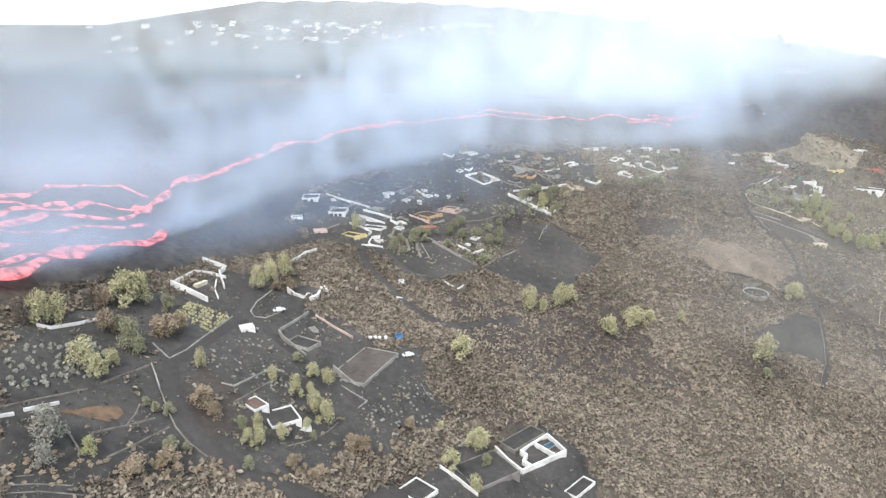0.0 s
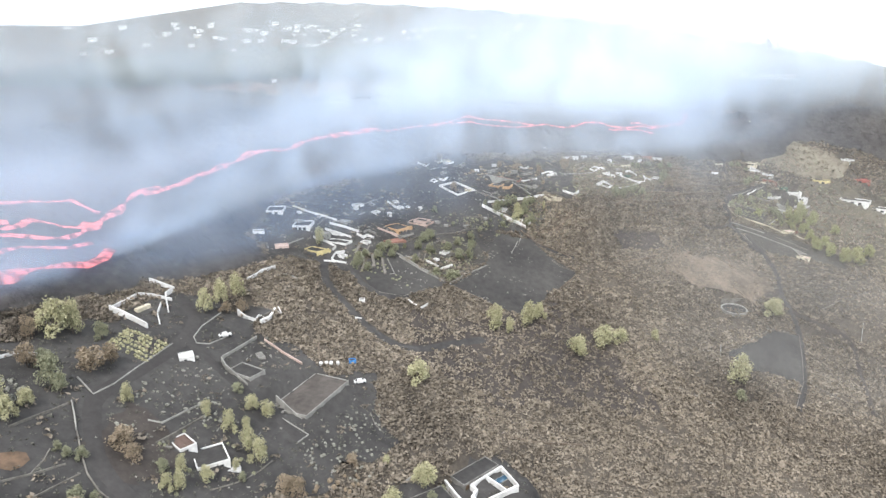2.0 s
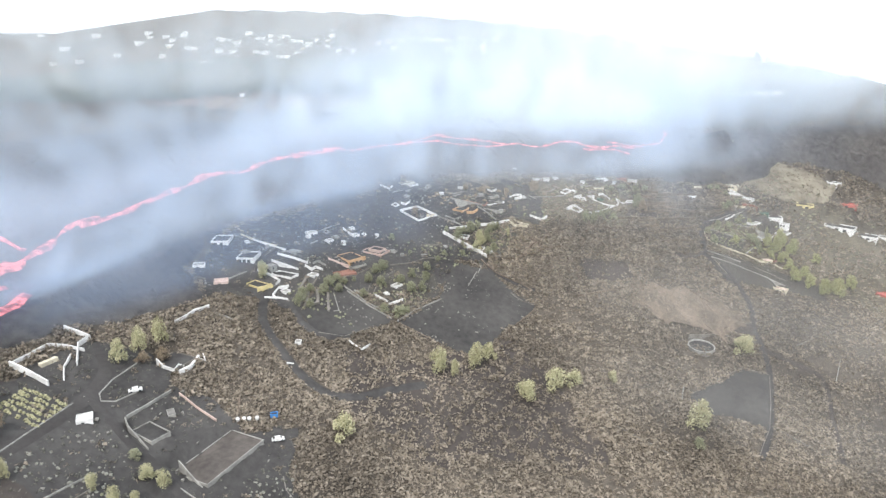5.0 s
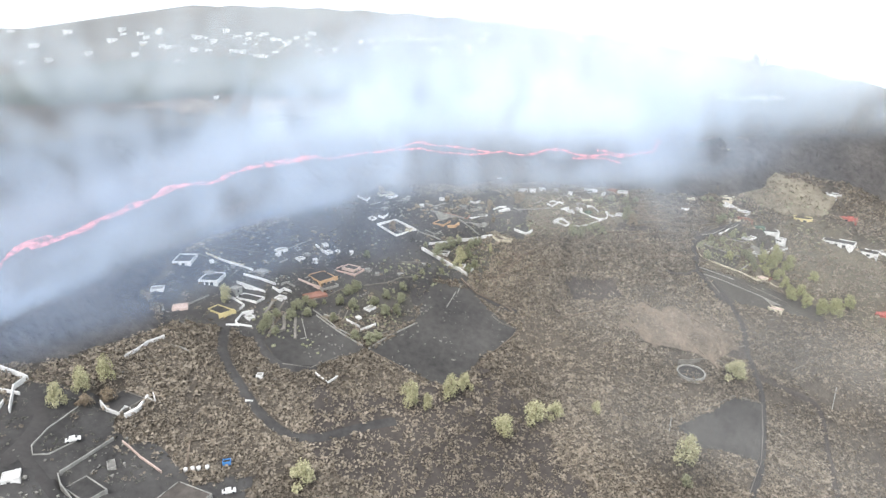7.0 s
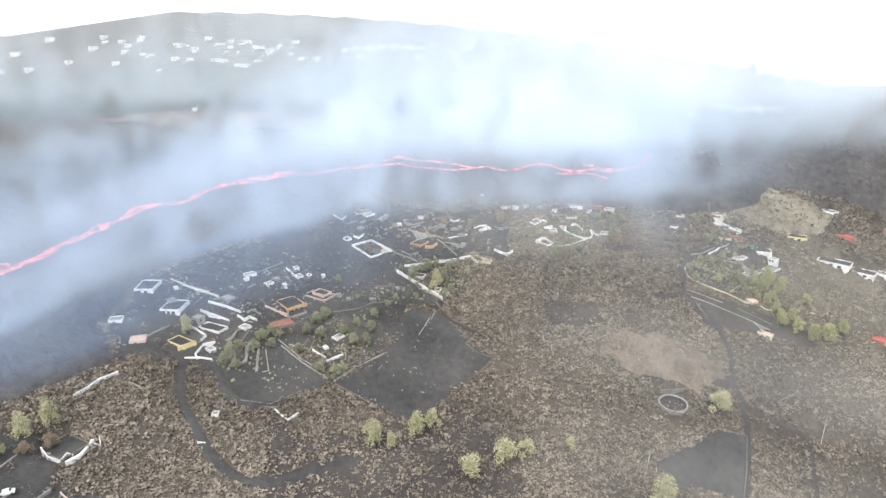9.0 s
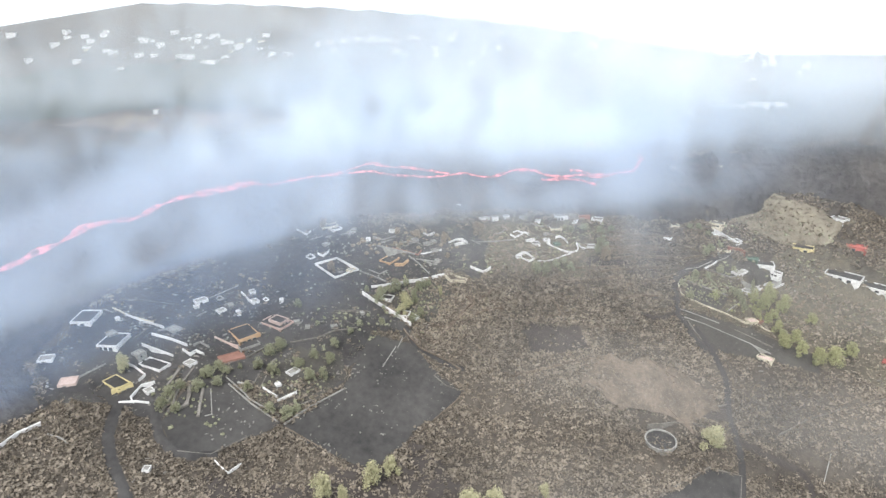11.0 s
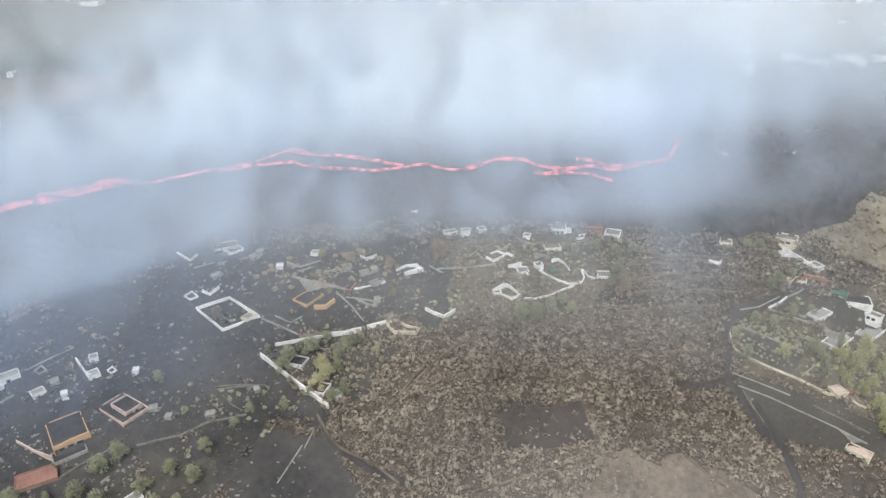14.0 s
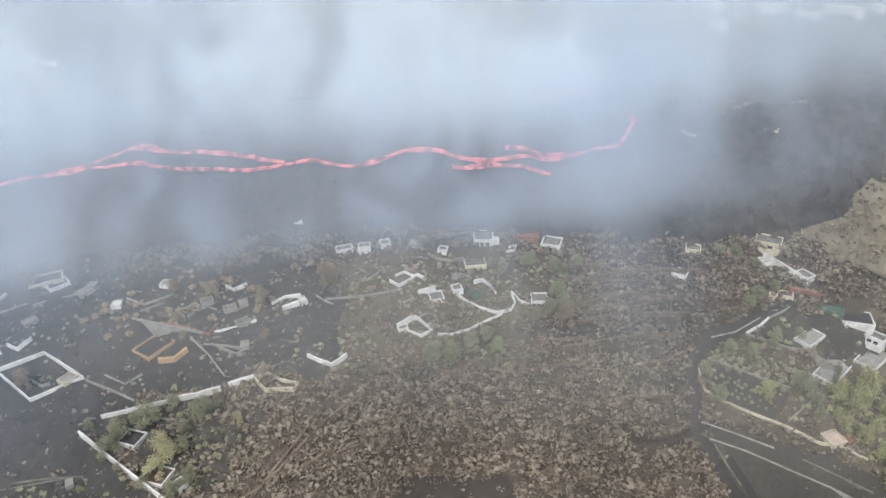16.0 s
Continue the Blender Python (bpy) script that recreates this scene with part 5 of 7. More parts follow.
wall("earth_bank", [(44.4, 196.1), (51.0, 204.4), (58.0, 212.7)], 0.33, 0.28, EARTH, "brown earth bank at the field edge", "wall")
wall("garden_wall", [(58.1, 213.5), (53.1, 213.9), (49.6, 216.1), (52.4, 219.5)], 0.39, 0.24, STONE, "broken stone wall of a field corner", "wall")
wall("channel", [(35.3, 215.5), (38.2, 222.7)], 0.22, 0.24, CONCRETE, "narrow concrete channel in the field", "wall")
wall("garden_wall", [(-6.7, 178.9), (0.3, 180.3), (6.6, 187.0)], 0.33, 0.24, STONE, "curved stone terrace edge", "wall")
wall("garden_wall", [(148.5, 219.9), (158.3, 225.0), (172.3, 230.5)], 0.33, 0.24, STONE, "pale dry-stone field wall", "wall")
wall("garden_wall", [(128.1, 190.3), (123.7, 184.3), (120.2, 179.2)], 0.33, 0.24, STONE, "dry-stone wall along the track", "wall")
wall("garden_wall", [(128.5, 190.6), (136.2, 188.4), (146.6, 184.7)], 0.33, 0.24, STONE, "dry-stone wall across the scrub", "wall")
wall("garden_wall", [(77.4, 176.5), (84.0, 174.7), (92.0, 172.5)], 0.33, 0.24, STONE, "low dry-stone wall in the scrub", "wall")
wall("garden_wall", [(104.0, 194.0), (114.8, 201.5), (125.3, 207.9), (134.7, 207.6)], 0.28, 0.24, STONE, "stone edge of the ash field", "wall")
wall("garden_wall", [(134.3, 207.3), (131.3, 198.1), (128.0, 190.5)], 0.33, 0.24, STONE, "stone edge of the ash field by the track", "wall")
wall("garden_wall", [(175.4, 230.7), (186.2, 234.7)], 0.33, 0.24, STONE, "pale stone field wall", "wall")
wall("garden_wall", [(109.6, 215.3), (121.5, 218.3), (130.7, 217.7)], 0.33, 0.24, STONE, "dark retaining wall by the water tank", "wall")
wall("earth_bank", [(71.3, 220.8), (81.6, 225.1), (92.8, 229.6), (107.0, 234.1)], 0.5, 0.5, EARTH, "pale earth bank across the scrub", "wall")
wall("earth_bank", [(60.4, 242.8), (55.0, 234.8), (48.7, 225.7)], 0.5, 0.5, EARTH, "pale worn bank in the scrub", "wall")
wall("garden_wall", [(105.4, 271.3), (114.8, 270.9), (124.4, 271.8)], 0.5, 0.74, EARTH, "dark stone terrace edge on the slope", "wall")
wall("garden_wall", [(104.1, 269.3), (110.4, 269.0), (117.8, 269.5)], 0.5, 0.74, EARTH, "stone terrace edge among scrub", "wall")
wall("garden_wall", [(101.9, 266.6), (108.1, 266.5), (115.5, 267.5), (122.9, 268.7)], 0.5, 0.74, EARTH, "long stone terrace edge on the slope", "wall")
wall("garden_wall", [(107.9, 264.8), (114.2, 265.7), (121.6, 267.1)], 0.5, 0.74, EARTH, "low stone terrace edge on the slope", "wall")
wall("earth_bank", [(93.3, 257.9), (99.3, 258.9), (107.4, 260.1)], 0.5, 0.5, EARTH, "pale earth bank above the scrub", "wall")
wall("earth_bank", [(79.6, 250.1), (83.4, 252.9), (88.3, 255.1)], 0.5, 0.5, EARTH, "brown earth bank by the garden", "wall")
wall("earth_bank", [(83.4, 248.0), (86.3, 245.1), (87.2, 242.1)], 0.5, 0.5, EARTH, "brown worn bank in the scrub", "wall")
wall("garden_wall", [(84.4, 184.8), (77.9, 179.8), (72.3, 173.5)], 0.28, 0.24, STONE, "short stone wall in dry scrub", "wall")
wall("pillar_wall", [(102.5, 196.1), (100.4, 190.7)], 0.66, 0.24, CONCRETE, "thin pale upright wall", "wall")
wall("pillar_wall", [(162.9, 217.6), (158.3, 210.4)], 0.66, 0.24, CONCRETE, "thin pale field marker wall", "wall")
wall("garden_wall", [(137.7, 187.9), (146.8, 185.2)], 0.22, 0.24, STONE, "low wall in the dry grass", "wall")
wall("earth_bank", [(-16.1, 139.6), (-18.9, 149.5)], 0.5, 0.5, EARTH, "pale straight edge in the scrub", "wall")
wall("garden_wall", [(-35.5, 190.8), (-31.7, 197.1)], 0.44, 0.24, CONCRETE, "pale wall at the lava edge", "wall")
wall("garden_wall", [(-34.9, 214.3), (-29.6, 213.2), (-23.8, 212.8)], 0.66, 0.24, WHITE, "long white garden wall in ash", "wall")
wall("garden_wall", [(-29.0, 198.9), (-25.1, 198.2), (-21.6, 196.5), (-22.3, 194.4)], 0.77, 0.24, WHITE, "white wall round the yellow house", "wall")
wall("garden_wall", [(-18.7, 195.2), (-21.1, 193.3), (-21.8, 189.1), (-20.6, 188.0)], 0.77, 0.24, WHITE, "white rendered yard wall", "wall")
wall("garden_wall", [(-23.7, 187.1), (-20.4, 188.5), (-17.4, 189.1)], 0.66, 0.24, WHITE, "white front wall by the lane", "wall")
wall("house_wall", [(-25.7, 209.5), (-20.8, 209.3), (-15.9, 208.5)], 0.88, 0.28, WHITE, "long white wall of a buried building", "wall")
wall("house_wall", [(-26.5, 205.5), (-22.0, 204.9), (-17.9, 204.3)], 0.77, 0.24, WHITE, "white wall of a buried courtyard", "wall")
wall("house_wall", [(-16.4, 206.8), (-14.2, 205.9), (-13.1, 207.4), (-10.8, 206.8)], 0.88, 0.24, WHITE, "jagged white wall of a roofless house", "wall")
wall("ruin_wall", [(-14.4, 208.9), (-13.2, 210.5), (-10.4, 209.5)], 0.83, 0.24, CONCRETE, "pale gable walls of a ruin", "wall")
wall("garden_wall", [(-39.0, 215.6), (-33.2, 214.0), (-27.0, 213.6)], 0.61, 0.24, CREAM, "long cream rendered garden wall", "wall")
wall("garden_wall", [(-29.3, 207.3), (-27.5, 211.6)], 0.33, 0.24, STONE, "low grey terrace wall", "wall")
wall("garden_wall", [(-10.3, 213.2), (-6.1, 212.1), (-3.4, 211.8)], 0.66, 0.24, PINKISH, "pinkish retaining wall beside the ochre house", "wall")
wall("garden_wall", [(-7.2, 203.7), (-0.8, 208.5), (3.0, 213.0), (7.3, 216.9)], 0.5, 0.37, STONE, "grey bank wall above the garden", "wall")
wall("house_wall", [(-8.3, 230.3), (-5.3, 228.0), (-3.0, 227.1)], 0.83, 0.28, WHITE, "white wall of a buried house", "wall")
wall("ruin_wall", [(-17.3, 218.8), (-15.4, 221.2)], 0.44, 0.24, CONCRETE, "short pale broken wall", "wall")
wall("house_wall", [(6.3, 201.0), (8.3, 200.2), (10.4, 199.4)], 0.88, 0.24, WHITE, "white side wall of the garden ruin", "wall")
wall("house_wall", [(10.8, 198.2), (12.6, 199.8), (14.8, 201.9)], 0.99, 0.28, WHITE, "white front wall of the garden ruin", "wall")
wall("garden_wall", [(-3.4, 201.8), (2.0, 198.7), (4.0, 197.1), (12.2, 194.5)], 0.5, 0.24, CONCRETE, "long pale boundary wall of the garden", "wall")
wall("cistern", [(2.2, 201.0), (-0.2, 201.1)], 0.39, 0.69, CONCRETE, "low pale cistern wall", "wall")
wall("garden_wall", [(-15.6, 195.2), (-14.6, 202.1)], 0.61, 0.78, STONE, "grey terrace wall among weeds", "wall")
wall("garden_wall", [(-13.7, 187.8), (-13.3, 195.2), (-12.3, 198.7)], 0.61, 0.78, STONE, "grey terrace wall on the slope", "wall")
wall("garden_wall", [(-11.8, 188.3), (-9.2, 191.4), (-10.7, 196.6)], 0.61, 0.78, STONE, "curved grey terrace wall", "wall")
wall("garden_wall", [(-5.7, 188.9), (-7.4, 196.8)], 0.61, 0.78, STONE, "straight grey terrace wall on the slope", "wall")
wall("garden_wall", [(-4.4, 189.5), (-3.0, 190.5), (-5.7, 197.3)], 0.33, 0.24, CONCRETE, "pale edging of the ash plot", "wall")
wall("garden_wall", [(16.3, 249.0), (23.8, 245.9), (17.1, 241.7), (10.2, 245.4), (16.3, 249.0)], 0.83, 0.24, WHITE, "white wall of a square compound", "wall")
wall("ruin_wall", [(16.3, 244.5), (17.9, 244.0), (19.0, 244.5)], 0.66, 0.24, CONCRETE, "inner wall of the square compound", "wall")
wall("garden_wall", [(24.1, 245.7), (28.3, 244.7), (32.6, 243.5)], 0.5, 0.24, CONCRETE, "thin pale wall between yards", "wall")
wall("ruin_wall", [(10.1, 249.6), (11.9, 249.1), (13.4, 251.1)], 0.83, 0.24, WHITE, "white ruin walls of a small house", "wall")
wall("house_wall", [(34.7, 249.7), (37.2, 250.2), (38.8, 252.0)], 0.99, 0.55, ORANGE, "ochre front wall of the broken house", "wall")
wall("garden_wall", [(26.8, 246.8), (30.4, 245.8), (32.6, 247.6)], 0.39, 0.24, CONCRETE, "low greenish garden wall", "wall")
wall("garden_wall", [(28.1, 256.1), (34.8, 255.4), (40.7, 254.9)], 0.55, 0.24, CONCRETE, "long pale concrete yard wall", "wall")
wall("garden_wall", [(33.2, 255.9), (37.7, 255.5), (41.7, 254.8), (42.7, 256.6)], 0.5, 0.35, TERRACOTTA, "low wall with terracotta coping", "wall")
wall("garden_wall", [(38.8, 254.0), (42.4, 251.6), (45.8, 248.6)], 0.5, 0.24, CONCRETE, "thin pale wall down to the garden", "wall")
wall("garden_wall", [(28.5, 240.5), (33.2, 242.2), (38.0, 243.9)], 0.88, 0.24, WHITE, "white boundary wall behind green trees", "wall")
wall("garden_wall", [(38.8, 244.1), (42.2, 245.1), (45.7, 246.5)], 1.21, 0.28, WHITE, "high white boundary wall", "wall")
wall("garden_wall", [(46.7, 247.2), (50.6, 248.8)], 1.1, 0.28, WHITE, "white boundary wall piece", "wall")
wall("house_wall", [(50.6, 248.8), (52.7, 247.1), (57.2, 247.7)], 0.88, 0.24, CREAM, "cream wall of a roofless house", "wall")
wall("house_wall", [(50.6, 248.8), (52.7, 249.8), (55.2, 248.9), (58.0, 248.7), (57.3, 247.6)], 0.66, 0.24, CREAM, "cream back wall of a roofless house", "wall")
wall("garden_wall", [(26.2, 237.8), (33.1, 234.3), (37.1, 232.4), (41.8, 230.2)], 1.21, 0.32, WHITE, "long white rendered garden wall", "wall")
wall("garden_wall", [(19.2, 230.3), (24.2, 231.6), (28.5, 232.3), (29.6, 231.5)], 0.33, 0.24, STONE, "low grey field wall in ash", "wall")
wall("garden_wall", [(6.3, 254.8), (10.2, 256.8)], 0.39, 0.24, CONCRETE, "low pale wall in ash", "wall")
wall("garden_wall", [(29.3, 257.5), (32.8, 259.2)], 0.39, 0.24, CONCRETE, "pale concrete yard wall in ash", "wall")
wall("ruin_wall", [(42.8, 263.0), (44.4, 262.4), (46.5, 263.7)], 0.66, 0.24, WHITE, "far white ruin walls", "wall")
wall("ruin_wall", [(53.4, 260.1), (56.2, 261.3)], 0.77, 0.64, WHITE, "far white house front", "wall")
wall("garden_wall", [(42.5, 253.4), (45.1, 252.6), (47.0, 252.2), (48.5, 253.3)], 0.5, 0.24, CONCRETE, "far pale concrete yard wall", "wall")
wall("house_wall", [(58.8, 253.0), (60.8, 252.4), (63.1, 251.9)], 0.88, 0.28, WHITE, "white front wall of a sunken house", "wall")
wall("house_wall", [(63.1, 251.9), (64.3, 252.7), (65.4, 253.7)], 0.99, 0.32, WHITE, "white side wall of a sunken house", "wall")
wall("garden_wall", [(50.4, 249.8), (53.0, 250.9), (56.1, 252.1)], 0.33, 0.24, STONE, "thin stone field wall", "wall")
wall("house_wall", [(71.9, 266.2), (73.6, 265.5), (75.5, 266.6), (76.8, 267.6), (78.3, 267.1)], 0.72, 0.24, WHITE, "white zigzag house walls", "wall")
wall("house_wall", [(72.9, 267.2), (74.4, 267.9), (76.5, 267.3)], 0.55, 0.24, WHITE, "white back walls of a house", "wall")
wall("garden_wall", [(66.3, 266.1), (67.8, 266.1), (70.8, 268.2)], 0.44, 0.24, CONCRETE, "pale concrete yard wall", "wall")
wall("garden_wall", [(60.6, 262.3), (67.0, 263.3), (74.2, 265.0)], 0.44, 0.24, CONCRETE, "long pale concrete yard wall", "wall")
wall("garden_wall", [(59.0, 262.8), (60.6, 262.0), (62.1, 261.6)], 0.39, 0.24, CONCRETE, "pale broken wall piece", "wall")
wall("garden_wall", [(77.1, 264.9), (80.2, 265.9)], 0.55, 0.28, WHITE, "white broken wall piece", "wall")
wall("house_wall", [(73.7, 259.0), (75.8, 260.4), (77.1, 260.7), (79.8, 258.8), (77.9, 257.8), (75.4, 258.4)], 0.77, 0.24, WHITE, "white parapet of an open courtyard house", "wall")
wall("terrace_wall", [(77.1, 260.7), (78.8, 261.4), (80.3, 261.3), (80.8, 260.3), (79.8, 259.1)], 0.44, 0.24, CONCRETE, "rounded pale concrete terrace wall", "wall")
wall("garden_wall", [(80.8, 258.4), (83.3, 258.6), (86.3, 259.6), (89.4, 261.2), (92.4, 262.5)], 0.5, 0.24, WHITE, "long curved white boundary wall", "wall")
wall("garden_wall", [(83.2, 268.0), (84.8, 268.4), (86.9, 267.8)], 0.5, 0.24, CONCRETE, "pale concrete terrace wall", "wall")
wall("garden_wall", [(87.2, 267.3), (88.9, 267.7), (90.7, 266.5), (91.3, 265.6)], 0.61, 0.24, WHITE, "white curved garden wall", "wall")
wall("garden_wall", [(83.8, 265.2), (85.8, 264.0), (88.4, 263.1), (91.4, 262.6), (94.0, 263.3), (94.7, 264.4), (94.1, 265.7)], 0.61, 0.24, WHITE, "white winding terrace wall", "wall")
wall("garden_wall", [(94.1, 266.2), (95.6, 264.8), (97.6, 264.1), (99.2, 264.6)], 0.5, 0.24, WHITE, "white rendered garden wall", "wall")
wall("garden_wall", [(78.7, 271.4), (80.6, 270.6), (83.2, 270.4), (85.3, 271.1)], 0.5, 0.24, CONCRETE, "curved pale garden wall", "wall")
wall("ruin_wall", [(93.8, 273.4), (95.4, 273.8), (94.9, 272.9), (93.3, 272.6)], 0.55, 0.24, WHITE, "small white ruin walls", "wall")
wall("garden_wall", [(142.1, 275.1), (146.0, 273.4), (148.4, 272.2)], 0.72, 0.28, WHITE, "white long wall of the farm", "wall")
wall("shed_roof", [(145.8, 270.2), (149.4, 269.8), (151.4, 269.4)], 0.55, 0.83, TERRACOTTA, "row of rusty red roofs", "wall")
wall("garden_wall", [(129.8, 261.8), (134.3, 262.9), (139.5, 265.4)], 0.44, 0.24, CONCRETE, "pale low roadside wall", "wall")
wall("garden_wall", [(136.4, 262.9), (139.3, 264.3), (141.0, 265.4)], 0.61, 0.24, WHITE, "white wall with gateposts", "wall")
wall("garden_wall", [(141.0, 265.4), (145.7, 267.4)], 0.5, 0.24, CONCRETE, "pale wall by the yard", "wall")
wall("garden_wall", [(136.4, 262.8), (142.3, 261.7), (149.1, 260.3), (152.8, 259.1)], 0.44, 0.24, CONCRETE, "pale garden terrace wall", "wall")
wall("garden_wall", [(126.7, 257.1), (127.1, 254.3), (128.3, 253.6)], 0.55, 0.24, CREAM, "cream wall at the road bend", "wall")
wall("garden_wall", [(128.2, 253.4), (134.0, 251.8), (140.1, 250.4), (146.0, 248.6), (153.9, 247.1)], 0.5, 0.24, CREAM, "long cream wall below the garden", "wall")
wall("garden_wall", [(128.7, 258.8), (133.3, 257.8), (138.1, 256.6), (142.7, 255.7)], 0.39, 0.24, CONCRETE, "pale terrace wall in the garden", "wall")
wall("garden_wall", [(141.2, 251.0), (144.8, 253.4), (148.0, 255.2)], 0.44, 0.24, CONCRETE, "pale path wall in the garden", "wall")
wall("garden_wall", [(125.8, 249.7), (131.4, 248.6), (137.8, 247.2)], 0.33, 0.24, CONCRETE, "pale terrace edge of the long field", "wall")
wall("garden_wall", [(126.8, 247.5), (132.8, 246.4), (140.0, 244.5), (146.3, 242.9), (152.4, 241.0)], 0.33, 0.24, CONCRETE, "long pale concrete terrace edge", "wall")
wall("garden_wall", [(127.6, 246.7), (129.4, 243.9), (131.0, 241.7)], 0.33, 0.24, STONE, "stone wall along the country road", "wall")
wall("garden_wall", [(142.4, 246.1), (147.8, 244.6), (153.5, 242.8)], 0.33, 0.24, STONE, "broken stone terrace edge", "wall")
lava_stream([(-82.0, 96.0), (-78.9, 108.0), (-77.5, 113.5), (-77.5, 122.6), (-74.9, 130.1), (-71.9, 137.0), (-69.2, 142.3), (-68.5, 149.1), (-69.4, 156.6)], 2.6, "broad glowing red lava stream with dark crust")
lava_stream([(-84.0, 100.0), (-81.1, 111.5), (-79.9, 116.1), (-79.3, 122.4), (-77.3, 129.7)], 1.2, "thin red arm beside the broad lava stream")
lava_stream([(-86.0, 107.0), (-83.7, 115.7), (-83.6, 119.9), (-82.8, 124.3)], 0.8, "short red crack in the dark crust")
lava_stream([(-92.0, 112.0), (-88.9, 124.0), (-85.4, 127.9), (-81.9, 133.5), (-79.1, 141.7), (-74.6, 149.3), (-72.6, 156.2)], 1.3, "narrow red lava stream in a dark channel")
lava_stream([(-94.0, 115.0), (-91.0, 127.4), (-89.6, 131.5), (-88.2, 135.3), (-89.0, 140.5), (-84.3, 146.3), (-80.3, 150.1), (-77.8, 155.2), (-77.4, 166.1), (-78.5, 179.1), (-78.9, 193.6), (-76.8, 203.4)], 2.2, "branching red lava stream under smoke")
lava_stream([(-96.0, 119.0), (-93.3, 131.0), (-92.9, 140.6), (-89.6, 147.8), (-87.6, 155.3), (-83.8, 157.5), (-79.3, 160.0), (-78.6, 167.3)], 1.6, "winding red lava branch under smoke")
lava_stream([(-99.0, 124.0), (-96.6, 136.2), (-96.5, 141.2), (-93.3, 141.3), (-93.0, 148.8), (-89.3, 152.7)], 1.8, "red lava arm between dark islands")
lava_stream([(-102.0, 130.0), (-99.7, 141.1), (-98.2, 147.8), (-97.8, 157.3), (-95.9, 164.0), (-92.6, 169.1), (-89.4, 176.6), (-82.1, 172.4), (-79.0, 173.3)], 1.8, "faint red lava branch under smoke")
lava_stream([(-77.2, 193.2), (-70.0, 218.7), (-59.6, 241.6), (-40.8, 260.2), (-13.9, 274.2)], 2.4, "main red lava channel running downhill")
lava_stream([(-32.8, 262.3), (-24.0, 267.5), (-16.9, 272.0), (-2.9, 277.0), (8.5, 279.2), (25.9, 279.8), (41.7, 281.6), (62.9, 284.9), (81.6, 287.7), (90.2, 285.3), (105.6, 287.5), (116.3, 289.6), (120.7, 293.6), (117.7, 296.8)], 0.8, "narrow red lava channel winding through dark rock")
lava_stream([(93.6, 287.8), (100.3, 287.4), (106.9, 287.6)], 0.9, "small red side arm of the lava channel")
lava_stream([(8.5, 279.2), (19.8, 282.9), (33.0, 285.1), (44.0, 284.8), (52.2, 283.6)], 0.9, "faint red lava loop under smoke")
lava_stream([(83.1, 284.8), (88.6, 284.6), (98.6, 284.2), (104.2, 284.3)], 0.7, "faint red crack in the cooling lava")
lava_stream([(99.3, 297.9), (105.2, 298.6), (111.1, 299.9)], 0.7, "thin red arm of lava")
smoke_haze_veil([(-110.7, 90.5), (-90.4, 101.7), (-77.7, 124.1), (-68.5, 156.7), (-62.1, 177.0), (-54.4, 199.2), (-45.1, 216.1), (-24.8, 237.5), (3.4, 255.2), (46.7, 266.9), (90.6, 274.4), (148.6, 284.9), (208.7, 288.2)], 52, 0.74, 6, 0.45, (0.475, 0.54, 0.63), "thin blue smoke drifting over the lava field", 0.3, 0.14)
smoke_haze_veil([(-128.3, 102.3), (-109.1, 116.4), (-97.1, 144.7), (-86.7, 194.2), (-73.9, 222.8), (-57.1, 248.2), (-24.1, 268.5), (13.5, 278.9), (58.1, 285.3), (104.1, 289.7), (170.4, 297.2), (231.8, 300.0)], 50, 0.70, 8, 0.3, (0.495, 0.56, 0.64), "blue-grey smoke rising along the lava channel", 0.2, 0.35)
smoke_haze_veil([(-46.4, 258.1), (-7.7, 272.9), (26.7, 280.0), (58.1, 284.2), (90.0, 287.1), (150.8, 293.5)], 58, 0.74, 9, 0.1, (0.68, 0.74, 0.78), "bright white smoke over the lava channel", 0.15, 0.42)
smoke_haze_veil([(-138.3, 112.8), (-132.9, 134.7), (-129.5, 178.5), (-106.8, 225.4), (-76.3, 256.3), (-30.9, 279.2), (24.0, 288.9), (81.6, 293.6), (139.8, 295.6), (186.5, 296.9), (257.4, 300.0), (387.8, 305.1), (420.0, 300.0), (640.0, 290.0), (900.0, 285.0)], 74, 0.62, 10, 0.3, (0.50, 0.555, 0.605), "pale smoke cloud behind the lava channel", 0.1, 0.3)
# two stacks of translucent white sheets that imitate the haze of distance
smoke_haze_veil([(-300.0, 285.0), (-204.8, 292.0), (-149.3, 300.0), (-84.7, 306.0), (-13.6, 311.0), (59.0, 310.0), (142.7, 308.1), (260.0, 300.0)], 110, 0.70, 6, 0.55, (0.60, 0.63, 0.645), "wide white sheet imitating haze over the distant slope", 0.3, 0.12)
smoke_haze_veil([(0.0, 316.0), (59.0, 315.0), (142.7, 312.0), (219.1, 313.0), (393.2, 314.7), (640.0, 300.0), (1100.0, 285.0)], 120, 0.62, 6, 0.5, (0.68, 0.705, 0.72), "white sheet imitating dense haze before the far hillside", 0.3, 0.12)
smoke_layer([(-131.0, 81.5), (-90.4, 101.7), (-77.7, 124.1), (-64.4, 159.4), (-54.6, 175.8), (-45.2, 197.7), (-33.0, 227.0), (-0.4, 252.9), (46.7, 266.9), (90.6, 274.4), (129.6, 281.2), (166.9, 285.7), (222.0, 287.2)], -46, 110, 9, 0.56, 0.4, (0.47, 0.54, 0.635), "low blue haze hanging over the lava front")
